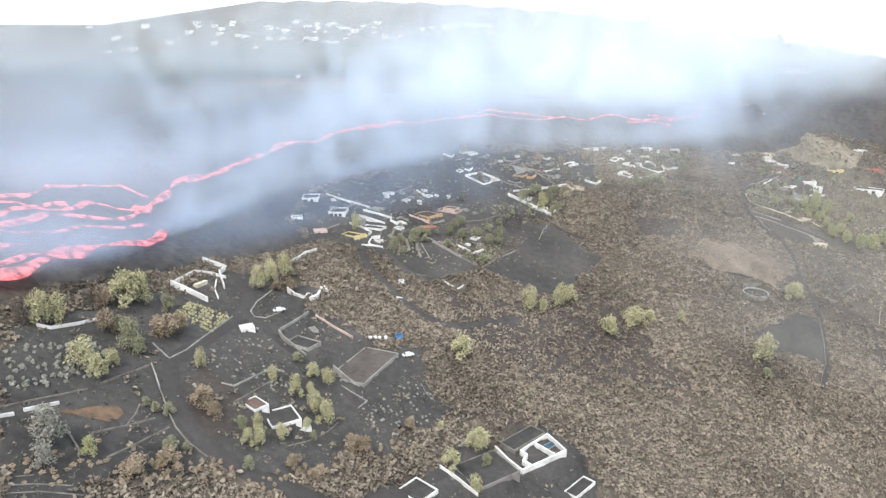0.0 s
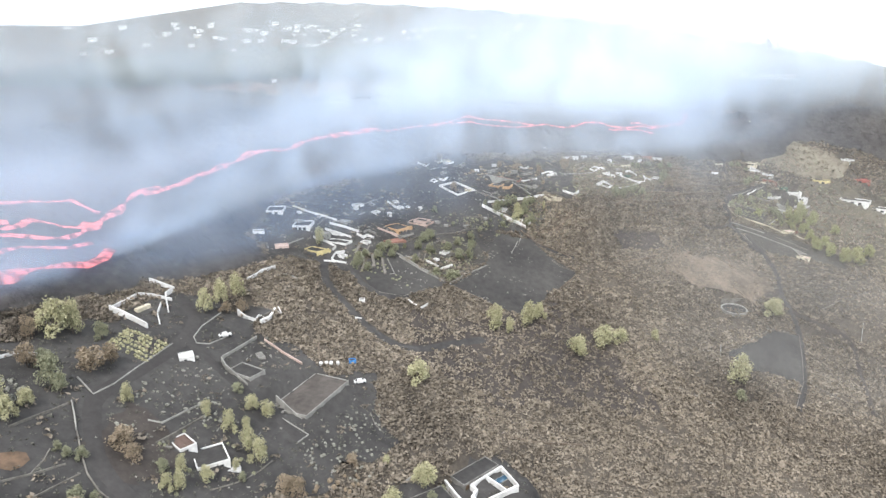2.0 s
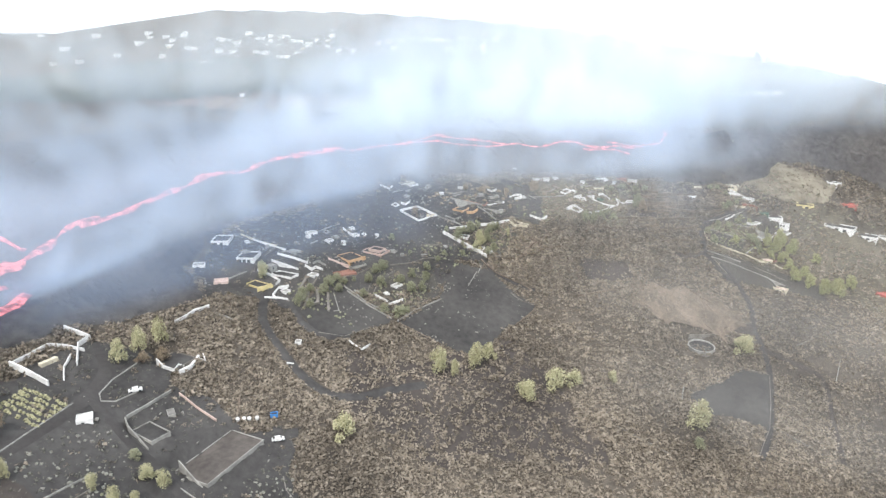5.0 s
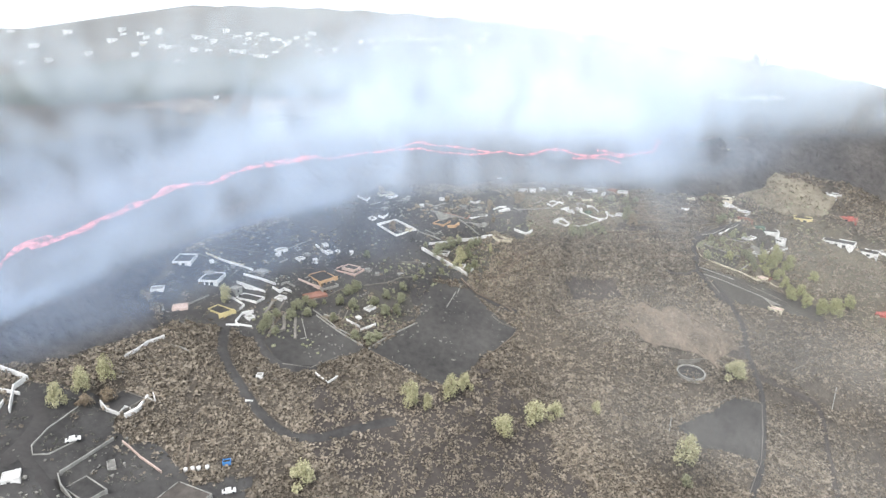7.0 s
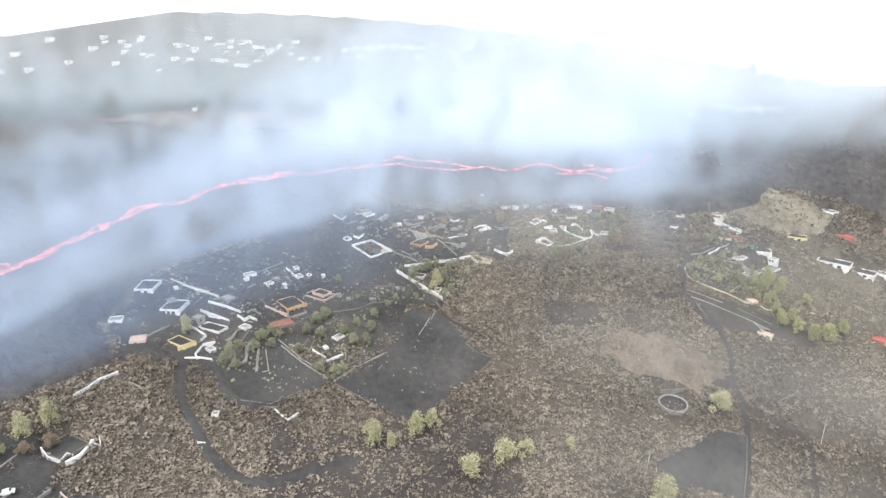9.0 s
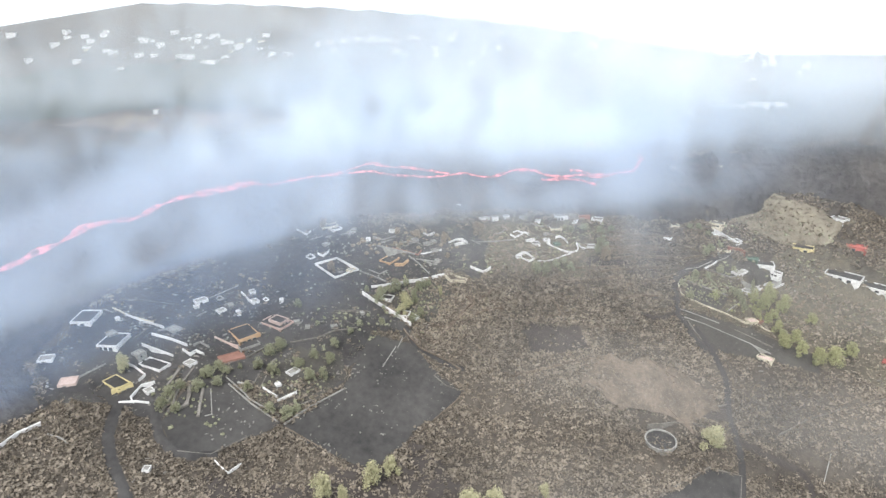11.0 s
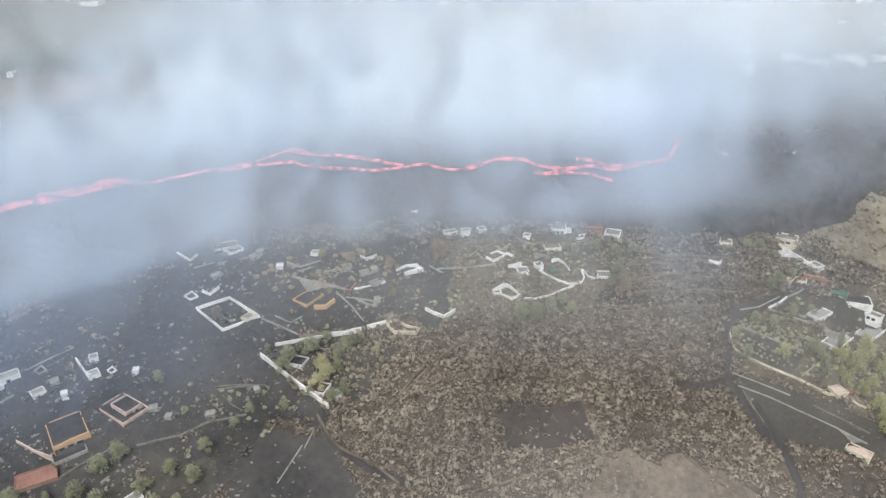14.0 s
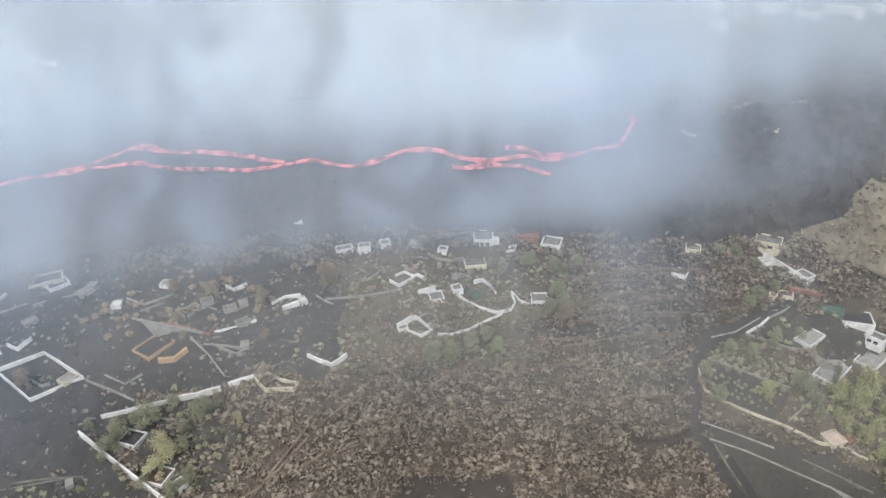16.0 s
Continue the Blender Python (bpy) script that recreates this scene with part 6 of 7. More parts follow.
smoke_haze_veil([(-87.0, 71.2), (-82.6, 89.2), (-77.7, 106.1), (-73.5, 125.3), (-67.5, 149.7), (-62.6, 181.6), (-50.3, 216.7)], 26, 0.50, 3, 0.1, (0.50, 0.57, 0.65), "blue smoke drifting over the broad lava streams", 0.1, 0.3)
# translucent pale sheets across the slope, standing in for haze that grows with distance
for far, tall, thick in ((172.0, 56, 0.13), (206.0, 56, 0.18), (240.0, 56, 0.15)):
    smoke_haze_veil([(35.0 if far < 220 else -15.0, far - 4), (90.0, far), (160.0, far), (320.0, far - 10), (620.0, far - 40)], tall, thick, 0, 0.9, (0.66, 0.655, 0.635), "thin pale sheet imitating distance haze over the slope", 0.35, 0.45)
wall("house_wall", [(-38.0, 150.1), (-35.9, 148.6), (-33.3, 148.5), (-33.2, 150.8), (-32.0, 150.8)], 0.83, 0.24, WHITE, "jagged white front wall of a buried house", "wall")
wall("house_wall", [(-32.1, 148.4), (-30.7, 151.3), (-30.5, 155.6)], 1.04, 0.55, WHITE, "bright white porch wall of a buried house", "wall")
wall("house_wall", [(-30.4, 155.2), (-28.8, 155.3), (-30.1, 157.3)], 0.61, 0.24, WHITE, "white yard wall beside a buried house", "wall")
wall("garden_wall", [(-41.2, 214.7), (-38.4, 214.1), (-36.9, 215.9)], 0.39, 0.24, CONCRETE, "low pale yard wall in ash", "wall")
wall("garden_wall", [(-39.0, 219.4), (-32.1, 220.9), (-24.6, 221.6)], 0.28, 0.24, STONE, "faint stone terrace edge", "wall")
wall("ruin_wall", [(-24.9, 211.2), (-23.0, 212.4), (-20.7, 211.5), (-19.6, 213.8)], 0.55, 0.24, CONCRETE, "broken pale walls of a ruin", "wall")
wall("garden_wall", [(-16.2, 226.4), (-13.0, 229.9), (-10.0, 232.8)], 0.33, 0.24, CONCRETE, "thin pale wall across the ash", "wall")
wall("ruin_wall", [(-14.5, 226.5), (-13.9, 227.8), (-12.5, 227.1), (-13.4, 226.1), (-14.5, 226.5)], 0.5, 0.24, CONCRETE, "small square ruin in ash", "wall")
wall("garden_wall", [(-1.7, 229.3), (-1.2, 230.3), (-0.2, 229.7), (-0.7, 228.9), (-1.7, 229.3)], 0.5, 0.24, WHITE, "small round white cistern", "wall")
wall("garden_wall", [(-4.3, 202.6), (-5.4, 201.0), (-6.1, 198.8)], 0.33, 0.24, STONE, "grey wall along a garden path", "wall")
wall("garden_wall", [(4.2, 205.0), (3.8, 202.3), (3.6, 199.8)], 0.33, 0.24, STONE, "grey terrace wall in the garden", "wall")
wall("garden_wall", [(6.1, 205.0), (5.7, 202.3), (5.5, 200.3)], 0.33, 0.24, STONE, "second grey terrace wall in the garden", "wall")
wall("garden_wall", [(13.9, 194.3), (15.2, 197.2), (16.8, 199.4), (18.7, 200.9)], 0.33, 0.24, STONE, "pale stone wall of a field corner", "wall")
wall("garden_wall", [(15.1, 194.1), (16.7, 196.8), (18.9, 198.5)], 0.33, 0.24, STONE, "inner stone wall of a field corner", "wall")
wall("garden_wall", [(3.0, 213.0), (5.8, 215.8), (7.1, 218.3)], 0.39, 0.24, STONE, "grey bank below the pink house", "wall")
wall("garden_wall", [(1.5, 257.9), (5.0, 256.4), (6.1, 258.1)], 0.72, 0.24, WHITE, "white corner of a buried house", "wall")
wall("garden_wall", [(11.2, 256.7), (15.5, 258.4), (20.5, 260.7)], 0.39, 0.24, CONCRETE, "pale wall at the lava front", "wall")
wall("garden_wall", [(6.7, 247.9), (7.9, 249.2), (9.6, 248.3), (8.2, 247.3), (6.7, 247.9)], 0.55, 0.24, WHITE, "tiny white roofless hut", "wall")
wall("garden_wall", [(42.6, 255.2), (45.9, 256.3), (49.3, 257.8)], 0.55, 0.24, WHITE, "white broken house wall", "wall")
wall("garden_wall", [(41.3, 253.2), (45.1, 253.3), (49.0, 253.1)], 0.44, 0.24, CONCRETE, "grey broken yard wall", "wall")
wall("ruin_wall", [(35.2, 258.1), (38.2, 259.4), (42.1, 258.9)], 0.44, 0.24, CONCRETE, "pale ruin wall at the lava front", "wall")
wall("garden_wall", [(26.3, 259.4), (29.6, 258.6), (34.0, 260.8)], 0.44, 0.24, CONCRETE, "broken pale wall by the lava", "wall")
wall("garden_wall", [(21.1, 228.9), (23.5, 227.4), (25.7, 226.7)], 0.28, 0.24, STONE, "curved field edge in ash", "wall")
wall("garden_wall", [(18.2, 229.3), (22.1, 230.6), (26.3, 231.8)], 0.28, 0.24, STONE, "straight field edge in ash", "wall")
wall("garden_wall", [(38.7, 222.2), (39.4, 224.6), (39.7, 225.8)], 0.22, 0.24, CONCRETE, "narrow pale channel in the ash field", "wall")
wall("garden_wall", [(51.4, 260.7), (53.6, 262.0), (56.3, 262.6)], 0.66, 0.24, WHITE, "white low house front in the hamlet", "wall")
wall("earth_bank", [(101.4, 232.3), (107.6, 226.7), (113.8, 223.1), (120.8, 217.4)], 0.5, 0.5, EARTH, "brown earth ridge across the tan slope", "wall")
wall("earth_bank", [(111.6, 234.4), (119.2, 230.1), (128.1, 226.4)], 0.5, 0.5, EARTH, "worn earth ridge on the tan slope", "wall")
wall("garden_wall", [(125.8, 222.2), (130.2, 223.4), (134.6, 224.9)], 0.44, 0.24, STONE, "broken stone wall beside a pit", "wall")
wall("earth_bank", [(105.0, 264.8), (114.8, 267.1), (125.9, 267.4)], 0.75, 0.55, EARTH, "contour terrace edge in scrub", "wall")
wall("earth_bank", [(103.1, 261.7), (114.4, 264.2), (127.0, 265.0)], 0.75, 0.55, EARTH, "second contour terrace edge in scrub", "wall")
wall("earth_bank", [(101.2, 257.8), (112.3, 260.2), (124.2, 261.9)], 0.75, 0.55, EARTH, "third contour terrace edge in scrub", "wall")
wall("earth_bank", [(105.4, 268.4), (116.9, 271.1), (129.8, 271.8)], 0.75, 0.55, EARTH, "upper contour terrace edge in scrub", "wall")
wall("earth_bank", [(81.0, 252.9), (90.1, 253.0), (101.0, 255.4), (108.8, 257.0)], 0.5, 0.5, EARTH, "pale earth bank under the hamlet", "wall")
patch("ash_plot", [(126.5, 221.7), (133.9, 224.8), (135.0, 220.1), (128.0, 219.9)], ASH_BROWN, "dark ash pit beside the track", 0.15, "ground")
wall("garden_wall", [(-10.3, 197.1), (-9.5, 193.3), (-9.8, 190.5)], 0.55, 0.64, STONE, "wide grey terrace wall with weeds", "wall")
wall("garden_wall", [(-13.0, 194.5), (-12.3, 190.8), (-12.5, 187.9)], 0.55, 0.64, STONE, "wide mossy grey terrace wall", "wall")
strip("track", [(123.9, 248.2), (120.4, 246.6), (116.5, 246.0), (112.8, 246.7)], 1.3, ASH_BROWN, "short dark track off the country road", 0.3)
wall("earth_bank", [(39.8, 228.5), (42.3, 225.8), (45.0, 223.6), (48.3, 222.6), (51.7, 221.9), (57.0, 219.5)], 0.5, 0.5, EARTH, "worn earth bank below the white wall", "wall")
wall("earth_bank", [(46.5, 230.8), (52.0, 231.9), (56.7, 236.3), (60.7, 241.3), (57.6, 243.0)], 0.5, 0.5, EARTH, "pale footpath ridge in the scrub", "wall")
wall("garden_wall", [(26.6, 226.2), (19.8, 223.2), (16.1, 220.2), (9.3, 216.9)], 0.33, 0.4, STONE, "long stone edge above the garden", "wall")
wall("garden_wall", [(-12.6, 191.8), (-12.7, 197.2), (-11.8, 202.4)], 0.45, 0.5, STONE, "steep grey terrace wall on the slope", "wall")
wall("earth_bank", [(27.0, 138.2), (34.0, 139.2), (46.4, 143.6)], 0.4, 0.6, EARTH, "dark earth bank in the scrub", "wall")
wall("earth_bank", [(128.6, 265.0), (136.2, 266.8), (145.1, 269.5)], 0.5, 0.5, EARTH, "low worn earth bank in the scrub", "wall")
wall("earth_bank", [(115.0, 256.5), (120.2, 257.7), (125.0, 259.4)], 0.5, 0.5, EARTH, "low worn earth bank in the scrub", "wall")
wall("earth_bank", [(107.4, 250.2), (113.5, 252.0), (121.5, 253.0)], 0.5, 0.5, EARTH, "low worn earth bank in the scrub", "wall")
wall("earth_bank", [(95.3, 239.9), (101.8, 240.9), (107.3, 240.4)], 0.5, 0.5, EARTH, "low worn earth bank in the scrub", "wall")
wall("earth_bank", [(98.9, 251.9), (105.9, 254.3), (111.9, 255.4)], 0.5, 0.5, EARTH, "low worn earth bank in the scrub", "wall")
wall("earth_bank", [(61.7, 242.6), (65.8, 246.3), (69.3, 248.3)], 0.5, 0.5, EARTH, "low worn earth bank in the scrub", "wall")
wall("earth_bank", [(59.1, 236.2), (63.8, 239.7), (69.1, 241.1)], 0.5, 0.5, EARTH, "low worn earth bank in the scrub", "wall")
# drifting smoke; its blue tint also puts a bluish ambient tone on the village
smoke_layer([(-120.3, 92.3), (-77.7, 124.1), (-64.4, 159.4), (-53.6, 173.8), (-43.2, 192.9), (-30.4, 218.7), (-9.0, 234.6), (16.6, 245.4), (48.6, 258.3)], -40, 25, 6, 0.25, 0.6, (0.33, 0.43, 0.6), "thin blue sheet of smoke and ambient tint over the village")
wall("house_wall", [(-26.1, 188.8), (-24.4, 190.5), (-23.1, 192.6)], 1.65, 0.24, YELLOW, "solid yellow front wall of the house", "wall")
wall("house_wall", [(-3.4, 212.6), (-1.1, 214.7), (1.2, 216.7)], 1.65, 0.24, ORANGE, "ochre front wall of the house", "wall")
plant_trees("green", [(-48.1, 76.5, 2.3, 2.0), (152.2, 253.2, 4.2, 3.0), (154.0, 252.6, 4.7, 3.1), (157.0, 255.9, 3.4, 2.7), (150.5, 250.9, 2.8, 2.3), (153.5, 249.3, 3.3, 2.8), (155.8, 246.9, 3.6, 2.8), (155.9, 250.6, 2.8, 2.7), (156.6, 244.8, 3.2, 3.0), (150.0, 252.3, 2.2, 1.9), (158.1, 253.0, 3.0, 2.8), (157.0, 242.9, 3.7, 4.2), (161.0, 245.3, 3.4, 3.6), (161.7, 241.8, 4.1, 4.2), (166.1, 239.8, 5.1, 4.8), (171.5, 240.6, 5.1, 4.8), (177.7, 243.3, 4.4, 4.2), (154.8, 254.7, 6.0, 4.3), (159.7, 253.4, 4.6, 4.0), (150.4, 254.1, 4.2, 3.6)])
plant_trees("green", [(137.9, 254.3, 2.5, 3.0), (168.2, 250.9, 3.1, 3.6)])
plant_trees("yellow", [(-67.8, 100.8, 4.8, 3.7), (-66.3, 103.1, 4.4, 3.0), (-61.7, 117.6, 5.8, 5.8), (-60.3, 120.6, 5.3, 4.1), (-57.8, 94.5, 3.9, 4.2), (-55.0, 92.6, 3.5, 2.9), (-54.9, 97.4, 2.5, 2.7), (-44.3, 107.2, 2.9, 2.3), (-44.0, 144.7, 4.7, 3.6), (-42.2, 151.2, 4.6, 3.7), (-39.9, 156.5, 4.7, 3.8), (-27.3, 109.3, 3.9, 2.6), (-25.1, 111.9, 2.2, 1.8), (-23.1, 106.6, 3.9, 2.8), (-20.9, 104.6, 4.0, 3.2), (-25.6, 117.7, 2.6, 3.0), (-22.8, 117.6, 2.6, 2.8), (-31.3, 91.5, 2.6, 2.1), (-29.8, 92.6, 2.8, 2.1), (-31.2, 96.4, 2.3, 1.9)])
plant_trees("yellow", [(-32.4, 111.6, 2.6, 2.2), (-23.6, 101.0, 2.0, 1.4), (-26.9, 96.2, 2.5, 2.1), (8.8, 116.4, 4.0, 4.0), (7.0, 115.4, 2.8, 3.1), (2.7, 106.6, 3.3, 3.7), (0.5, 117.0, 1.4, 1.7), (7.2, 103.1, 2.8, 2.6), (5.9, 145.6, 4.8, 5.4), (27.2, 176.3, 6.1, 5.1), (37.2, 182.6, 5.9, 4.5), (41.2, 186.7, 4.3, 3.9), (51.0, 176.4, 4.4, 6.1), (60.6, 182.8, 5.3, 6.3), (66.6, 186.1, 3.9, 4.7), (78.9, 191.2, 2.9, 2.9), (102.9, 182.4, 7.9, 6.5), (126.9, 212.7, 4.9, 5.7), (31.2, 177.5, 3.7, 2.7)])
plant_trees("yellow", [(-26.7, 196.3, 4.1, 3.2), (39.1, 237.0, 3.3, 3.0), (38.5, 234.7, 2.6, 3.4), (50.0, 241.6, 2.7, 1.4), (38.3, 245.9, 0.9, 1.1), (40.1, 236.4, 2.6, 3.1), (127.7, 214.0, 4.3, 6.5)])
plant_trees("olive", [(-55.0, 104.2, 4.8, 4.1), (-55.6, 122.5, 3.0, 3.0), (-53.1, 103.7, 2.6, 3.1), (-58.4, 108.2, 2.7, 2.7), (-29.8, 121.4, 1.6, 2.6), (-33.2, 95.0, 2.1, 2.0), (-22.3, 99.4, 1.5, 1.4), (-38.5, 84.7, 1.3, 1.5), (-45.3, 90.5, 1.5, 1.7), (-43.5, 91.2, 1.7, 1.9), (-46.8, 91.0, 1.4, 1.4), (-40.4, 83.3, 1.9, 2.5), (-29.9, 86.6, 1.7, 1.8), (9.9, 111.8, 2.2, 2.3), (12.0, 118.1, 1.6, 1.6), (101.6, 177.1, 2.7, 3.0), (-0.7, 205.3, 1.4, 1.4), (5.4, 211.4, 2.8, 3.6), (7.6, 214.1, 2.6, 3.0), (3.7, 206.3, 2.7, 3.1)])
plant_trees("olive", [(9.6, 195.2, 2.1, 2.9), (14.2, 195.2, 2.5, 3.9), (16.4, 197.0, 1.8, 2.6), (13.4, 210.0, 2.5, 2.8), (20.2, 207.7, 3.1, 2.7), (21.2, 213.2, 2.8, 3.2), (16.7, 213.5, 2.4, 2.6), (7.4, 205.9, 2.7, 3.1), (16.8, 206.9, 2.7, 3.5), (2.8, 199.6, 2.0, 2.4), (6.6, 215.3, 2.0, 2.2), (-8.0, 200.5, 2.4, 4.0), (-6.0, 203.7, 2.0, 3.1), (-8.4, 196.6, 2.3, 3.3), (-12.4, 195.5, 2.1, 2.9), (-14.1, 192.5, 2.3, 3.2), (-3.4, 203.1, 1.8, 2.4), (-4.4, 198.9, 2.2, 2.8), (-14.2, 188.8, 2.4, 3.1), (-10.9, 188.6, 1.9, 2.8)])
plant_trees("olive", [(27.0, 227.1, 1.6, 1.9), (15.4, 224.6, 1.1, 1.6), (33.6, 228.5, 1.9, 2.1), (25.0, 223.8, 1.6, 1.8), (21.0, 218.6, 2.2, 2.9), (29.0, 230.5, 0.9, 1.2), (8.6, 229.2, 2.1, 2.3), (33.3, 233.6, 1.4, 1.4), (31.7, 238.6, 3.0, 3.7), (31.4, 235.8, 2.6, 3.2), (36.2, 240.7, 3.2, 3.8), (33.6, 240.8, 2.0, 2.3), (37.5, 232.3, 1.4, 2.2), (44.4, 243.2, 2.8, 2.3), (46.0, 244.2, 2.3, 2.0), (42.9, 242.3, 2.6, 2.3), (42.4, 237.4, 2.7, 2.2), (44.4, 233.1, 2.9, 2.6), (42.3, 231.4, 2.2, 2.4), (41.8, 239.7, 2.3, 2.0)])
plant_trees("olive", [(27.3, 238.9, 1.8, 1.5), (39.0, 243.5, 2.0, 2.3), (80.5, 253.9, 3.6, 3.6), (83.4, 254.6, 3.3, 3.3), (86.3, 256.6, 2.9, 3.0), (89.3, 258.6, 2.2, 2.9), (91.2, 256.6, 2.5, 2.9), (102.3, 265.7, 3.0, 3.5), (100.6, 263.0, 2.6, 2.9), (103.7, 264.1, 2.6, 2.6), (92.6, 269.6, 1.8, 2.3), (96.9, 270.8, 1.8, 3.6), (102.1, 270.2, 2.1, 3.0), (106.4, 271.4, 1.8, 2.7), (90.6, 270.3, 1.4, 2.1), (127.6, 256.7, 2.0, 2.2), (129.5, 252.9, 2.7, 2.8), (132.7, 259.9, 2.2, 2.9), (136.8, 259.8, 2.2, 2.6), (141.3, 261.8, 2.6, 3.1)])
plant_trees("olive", [(146.4, 263.8, 1.7, 2.1), (139.6, 268.3, 2.3, 3.0), (137.7, 266.9, 2.3, 2.7), (136.7, 275.0, 1.6, 2.4), (133.5, 274.8, 1.6, 2.4), (143.2, 270.2, 1.8, 2.3), (145.2, 255.0, 2.9, 2.9), (146.3, 253.5, 2.5, 2.2), (149.8, 255.3, 4.2, 1.5), (144.1, 256.4, 2.0, 2.5), (146.9, 252.1, 1.7, 2.5), (153.0, 263.4, 1.4, 1.7), (139.6, 273.4, 1.3, 1.8)])
plant_trees("dry", [(-60.1, 106.4, 3.5, 3.5), (-52.4, 111.7, 3.9, 5.4), (-50.9, 115.8, 3.3, 4.0), (-64.4, 114.5, 3.3, 2.8), (-15.5, 100.6, 2.7, 3.5), (-13.5, 101.0, 3.1, 3.7), (-5.8, 112.9, 2.1, 2.5), (-40.1, 96.7, 2.9, 4.4), (-37.7, 95.0, 2.5, 3.4), (-23.9, 90.9, 1.9, 2.8), (-20.1, 90.2, 1.9, 3.2), (-39.1, 80.0, 2.5, 4.1), (-42.2, 76.5, 1.9, 3.9), (-37.9, 152.9, 3.0, 3.5), (-39.9, 147.6, 2.4, 3.1), (15.5, 243.4, 3.1, 2.7), (10.0, 259.8, 3.0, 3.0), (50.3, 260.6, 3.0, 3.0), (40.6, 261.7, 2.4, 3.0), (34.2, 261.1, 2.2, 2.4)])
plant_trees("dry", [(61.3, 264.9, 3.5, 3.7), (51.3, 255.2, 1.6, 1.8), (103.5, 261.4, 4.1, 3.4)])
plant_trees("bare", [(-66.5, 116.7, 3.8, 1.5), (-69.4, 98.2, 3.8, 3.8), (-66.0, 112.6, 3.0, 2.6)])
plant_trees("grey", [(-50.8, 71.1, 2.9, 2.6), (-52.6, 75.0, 4.6, 4.3)])


# ---- plants of the gardens ----
def shrub_model(kind, seed):
    rnd = random.Random(seed)
    verts, faces = [], []
    for _ in range(70):
        d = Vector((rnd.gauss(0, 1), rnd.gauss(0, 1), abs(rnd.gauss(0.2, 0.9)))).normalized()
        p = Vector((d.x * 0.42, d.y * 0.42, d.z * 0.62)) * (0.6 + 0.45 * rnd.random())
        u = Vector((rnd.gauss(0, 1), rnd.gauss(0, 1), rnd.gauss(0, 1))).normalized() * 0.16
        v = d.cross(u) * 0.9
        i = len(verts)
        verts += [(p - u)[:], (p + v)[:], (p + u)[:], (p - v)[:]]
        faces += [(i, i + 1, i + 2), (i, i + 2, i + 3)]
    return from_arrays("shrub", verts, faces, LEAVES[kind])


def bed(kind, corners, rows, cols, size, label, jitter=0.25, gaps=0.1, joined=False):
    """Plants in rows over a four-cornered bed."""
    rnd = random.Random(rows * 100 + cols)
    (a, b, c, d) = [Vector(p) for p in corners]
    model, verts, faces = None, [], []
    for j in range(rows):
        for i in range(cols):
            if rnd.random() < gaps:
                continue
            s, t = (i + 0.5 + rnd.uniform(-jitter, jitter)) / cols, (j + 0.5 + rnd.uniform(-jitter, jitter)) / rows
            p = a.lerp(b, s).lerp(d.lerp(c, s), t)
            k = size * rnd.uniform(0.7, 1.25)
            if jitter > 0.55:  # wild growth gathers in clumps
                p += Vector((rnd.gauss(0, 1.5), rnd.gauss(0, 1.5)))
                if noise.noise(Vector((p.x * 0.09, p.y * 0.12, 2.0))) < 0.02 * rnd.uniform(-4, 4):
                    continue
                k = size * rnd.uniform(0.35, 1.3)
            m = pose(p.x, p.y, gz(p.x, p.y) + 0.1, 0, 0, rnd.uniform(0, 360)) @ Matrix.Diagonal((k, k, k * (0.6 if jitter > 0.55 else 1.0), 1))
            if model is None:
                model = ob = shrub_model(kind, rows + cols)
            elif not joined:
                ob = copy_thing(model, m)
            if joined:
                n = len(verts)
                verts += [(m @ v.co)[:] for v in model.data.vertices]
                faces += [[n + q for q in f.vertices] for f in model.data.polygons]
                continue
            ob.matrix_basis = m
            tagged(ob, label, "shrub", group=label)
    if joined:
        bpy.data.objects.remove(model)
        tagged(from_arrays("shrubs", verts, faces, LEAVES[kind]), label, "shrubs", kind="stuff")


bed("yellow", [(-54.4, 120.8), (-46.3, 119.6), (-45.4, 128.8), (-54.0, 128.9)], 6, 11, 1.0, "small planted shrub in a garden row", 0.12, 0.05, False)
bed("grey", [(-61.6, 80.8), (-55.3, 92.8), (-58.2, 104.5), (-68.6, 92.7)], 7, 14, 0.95, "grey-green shrub dotted over dark ash", 0.45, 0.2, False)
bed("grey", [(-43.1, 108.3), (-34.1, 118.0), (-34.1, 127.8), (-43.6, 119.9)], 4, 8, 0.6, "small ashy weed clump", 0.5, 0.3, False)
bed("grey", [(-15.8, 107.1), (1.7, 121.3), (-2.2, 137.5), (-15.1, 120.8)], 5, 7, 0.7, "ashy grey weed clump", 0.5, 0.3, False)
bed("dry", [(-43.5, 73.0), (-30.6, 83.3), (-33.2, 86.4), (-45.3, 76.8)], 4, 12, 1.1, "dry brown bush on the road bank", 0.5, 0.1, False)
bed("dry", [(-29.0, 80.5), (-1.7, 108.9), (-4.1, 112.5), (-29.3, 84.3)], 4, 16, 1.0, "dry brown bush below the house", 0.5, 0.15, False)
bed("olive", [(-38.1, 102.1), (-30.5, 112.0), (-18.0, 100.6), (-31.3, 88.5)], 5, 7, 0.8, "olive weed clump round the house", 0.5, 0.35, True)
bed("olive", [(129.3, 256.9), (141.6, 254.7), (138.9, 251.8), (128.4, 254.4)], 4, 10, 0.8, "small green plant in a garden plot", 0.3, 0.2, True)
bed("olive", [(129.7, 260.1), (148.8, 259.2), (142.9, 256.0), (128.9, 258.4)], 5, 16, 0.9, "green plant on a garden terrace", 0.5, 0.15, True)
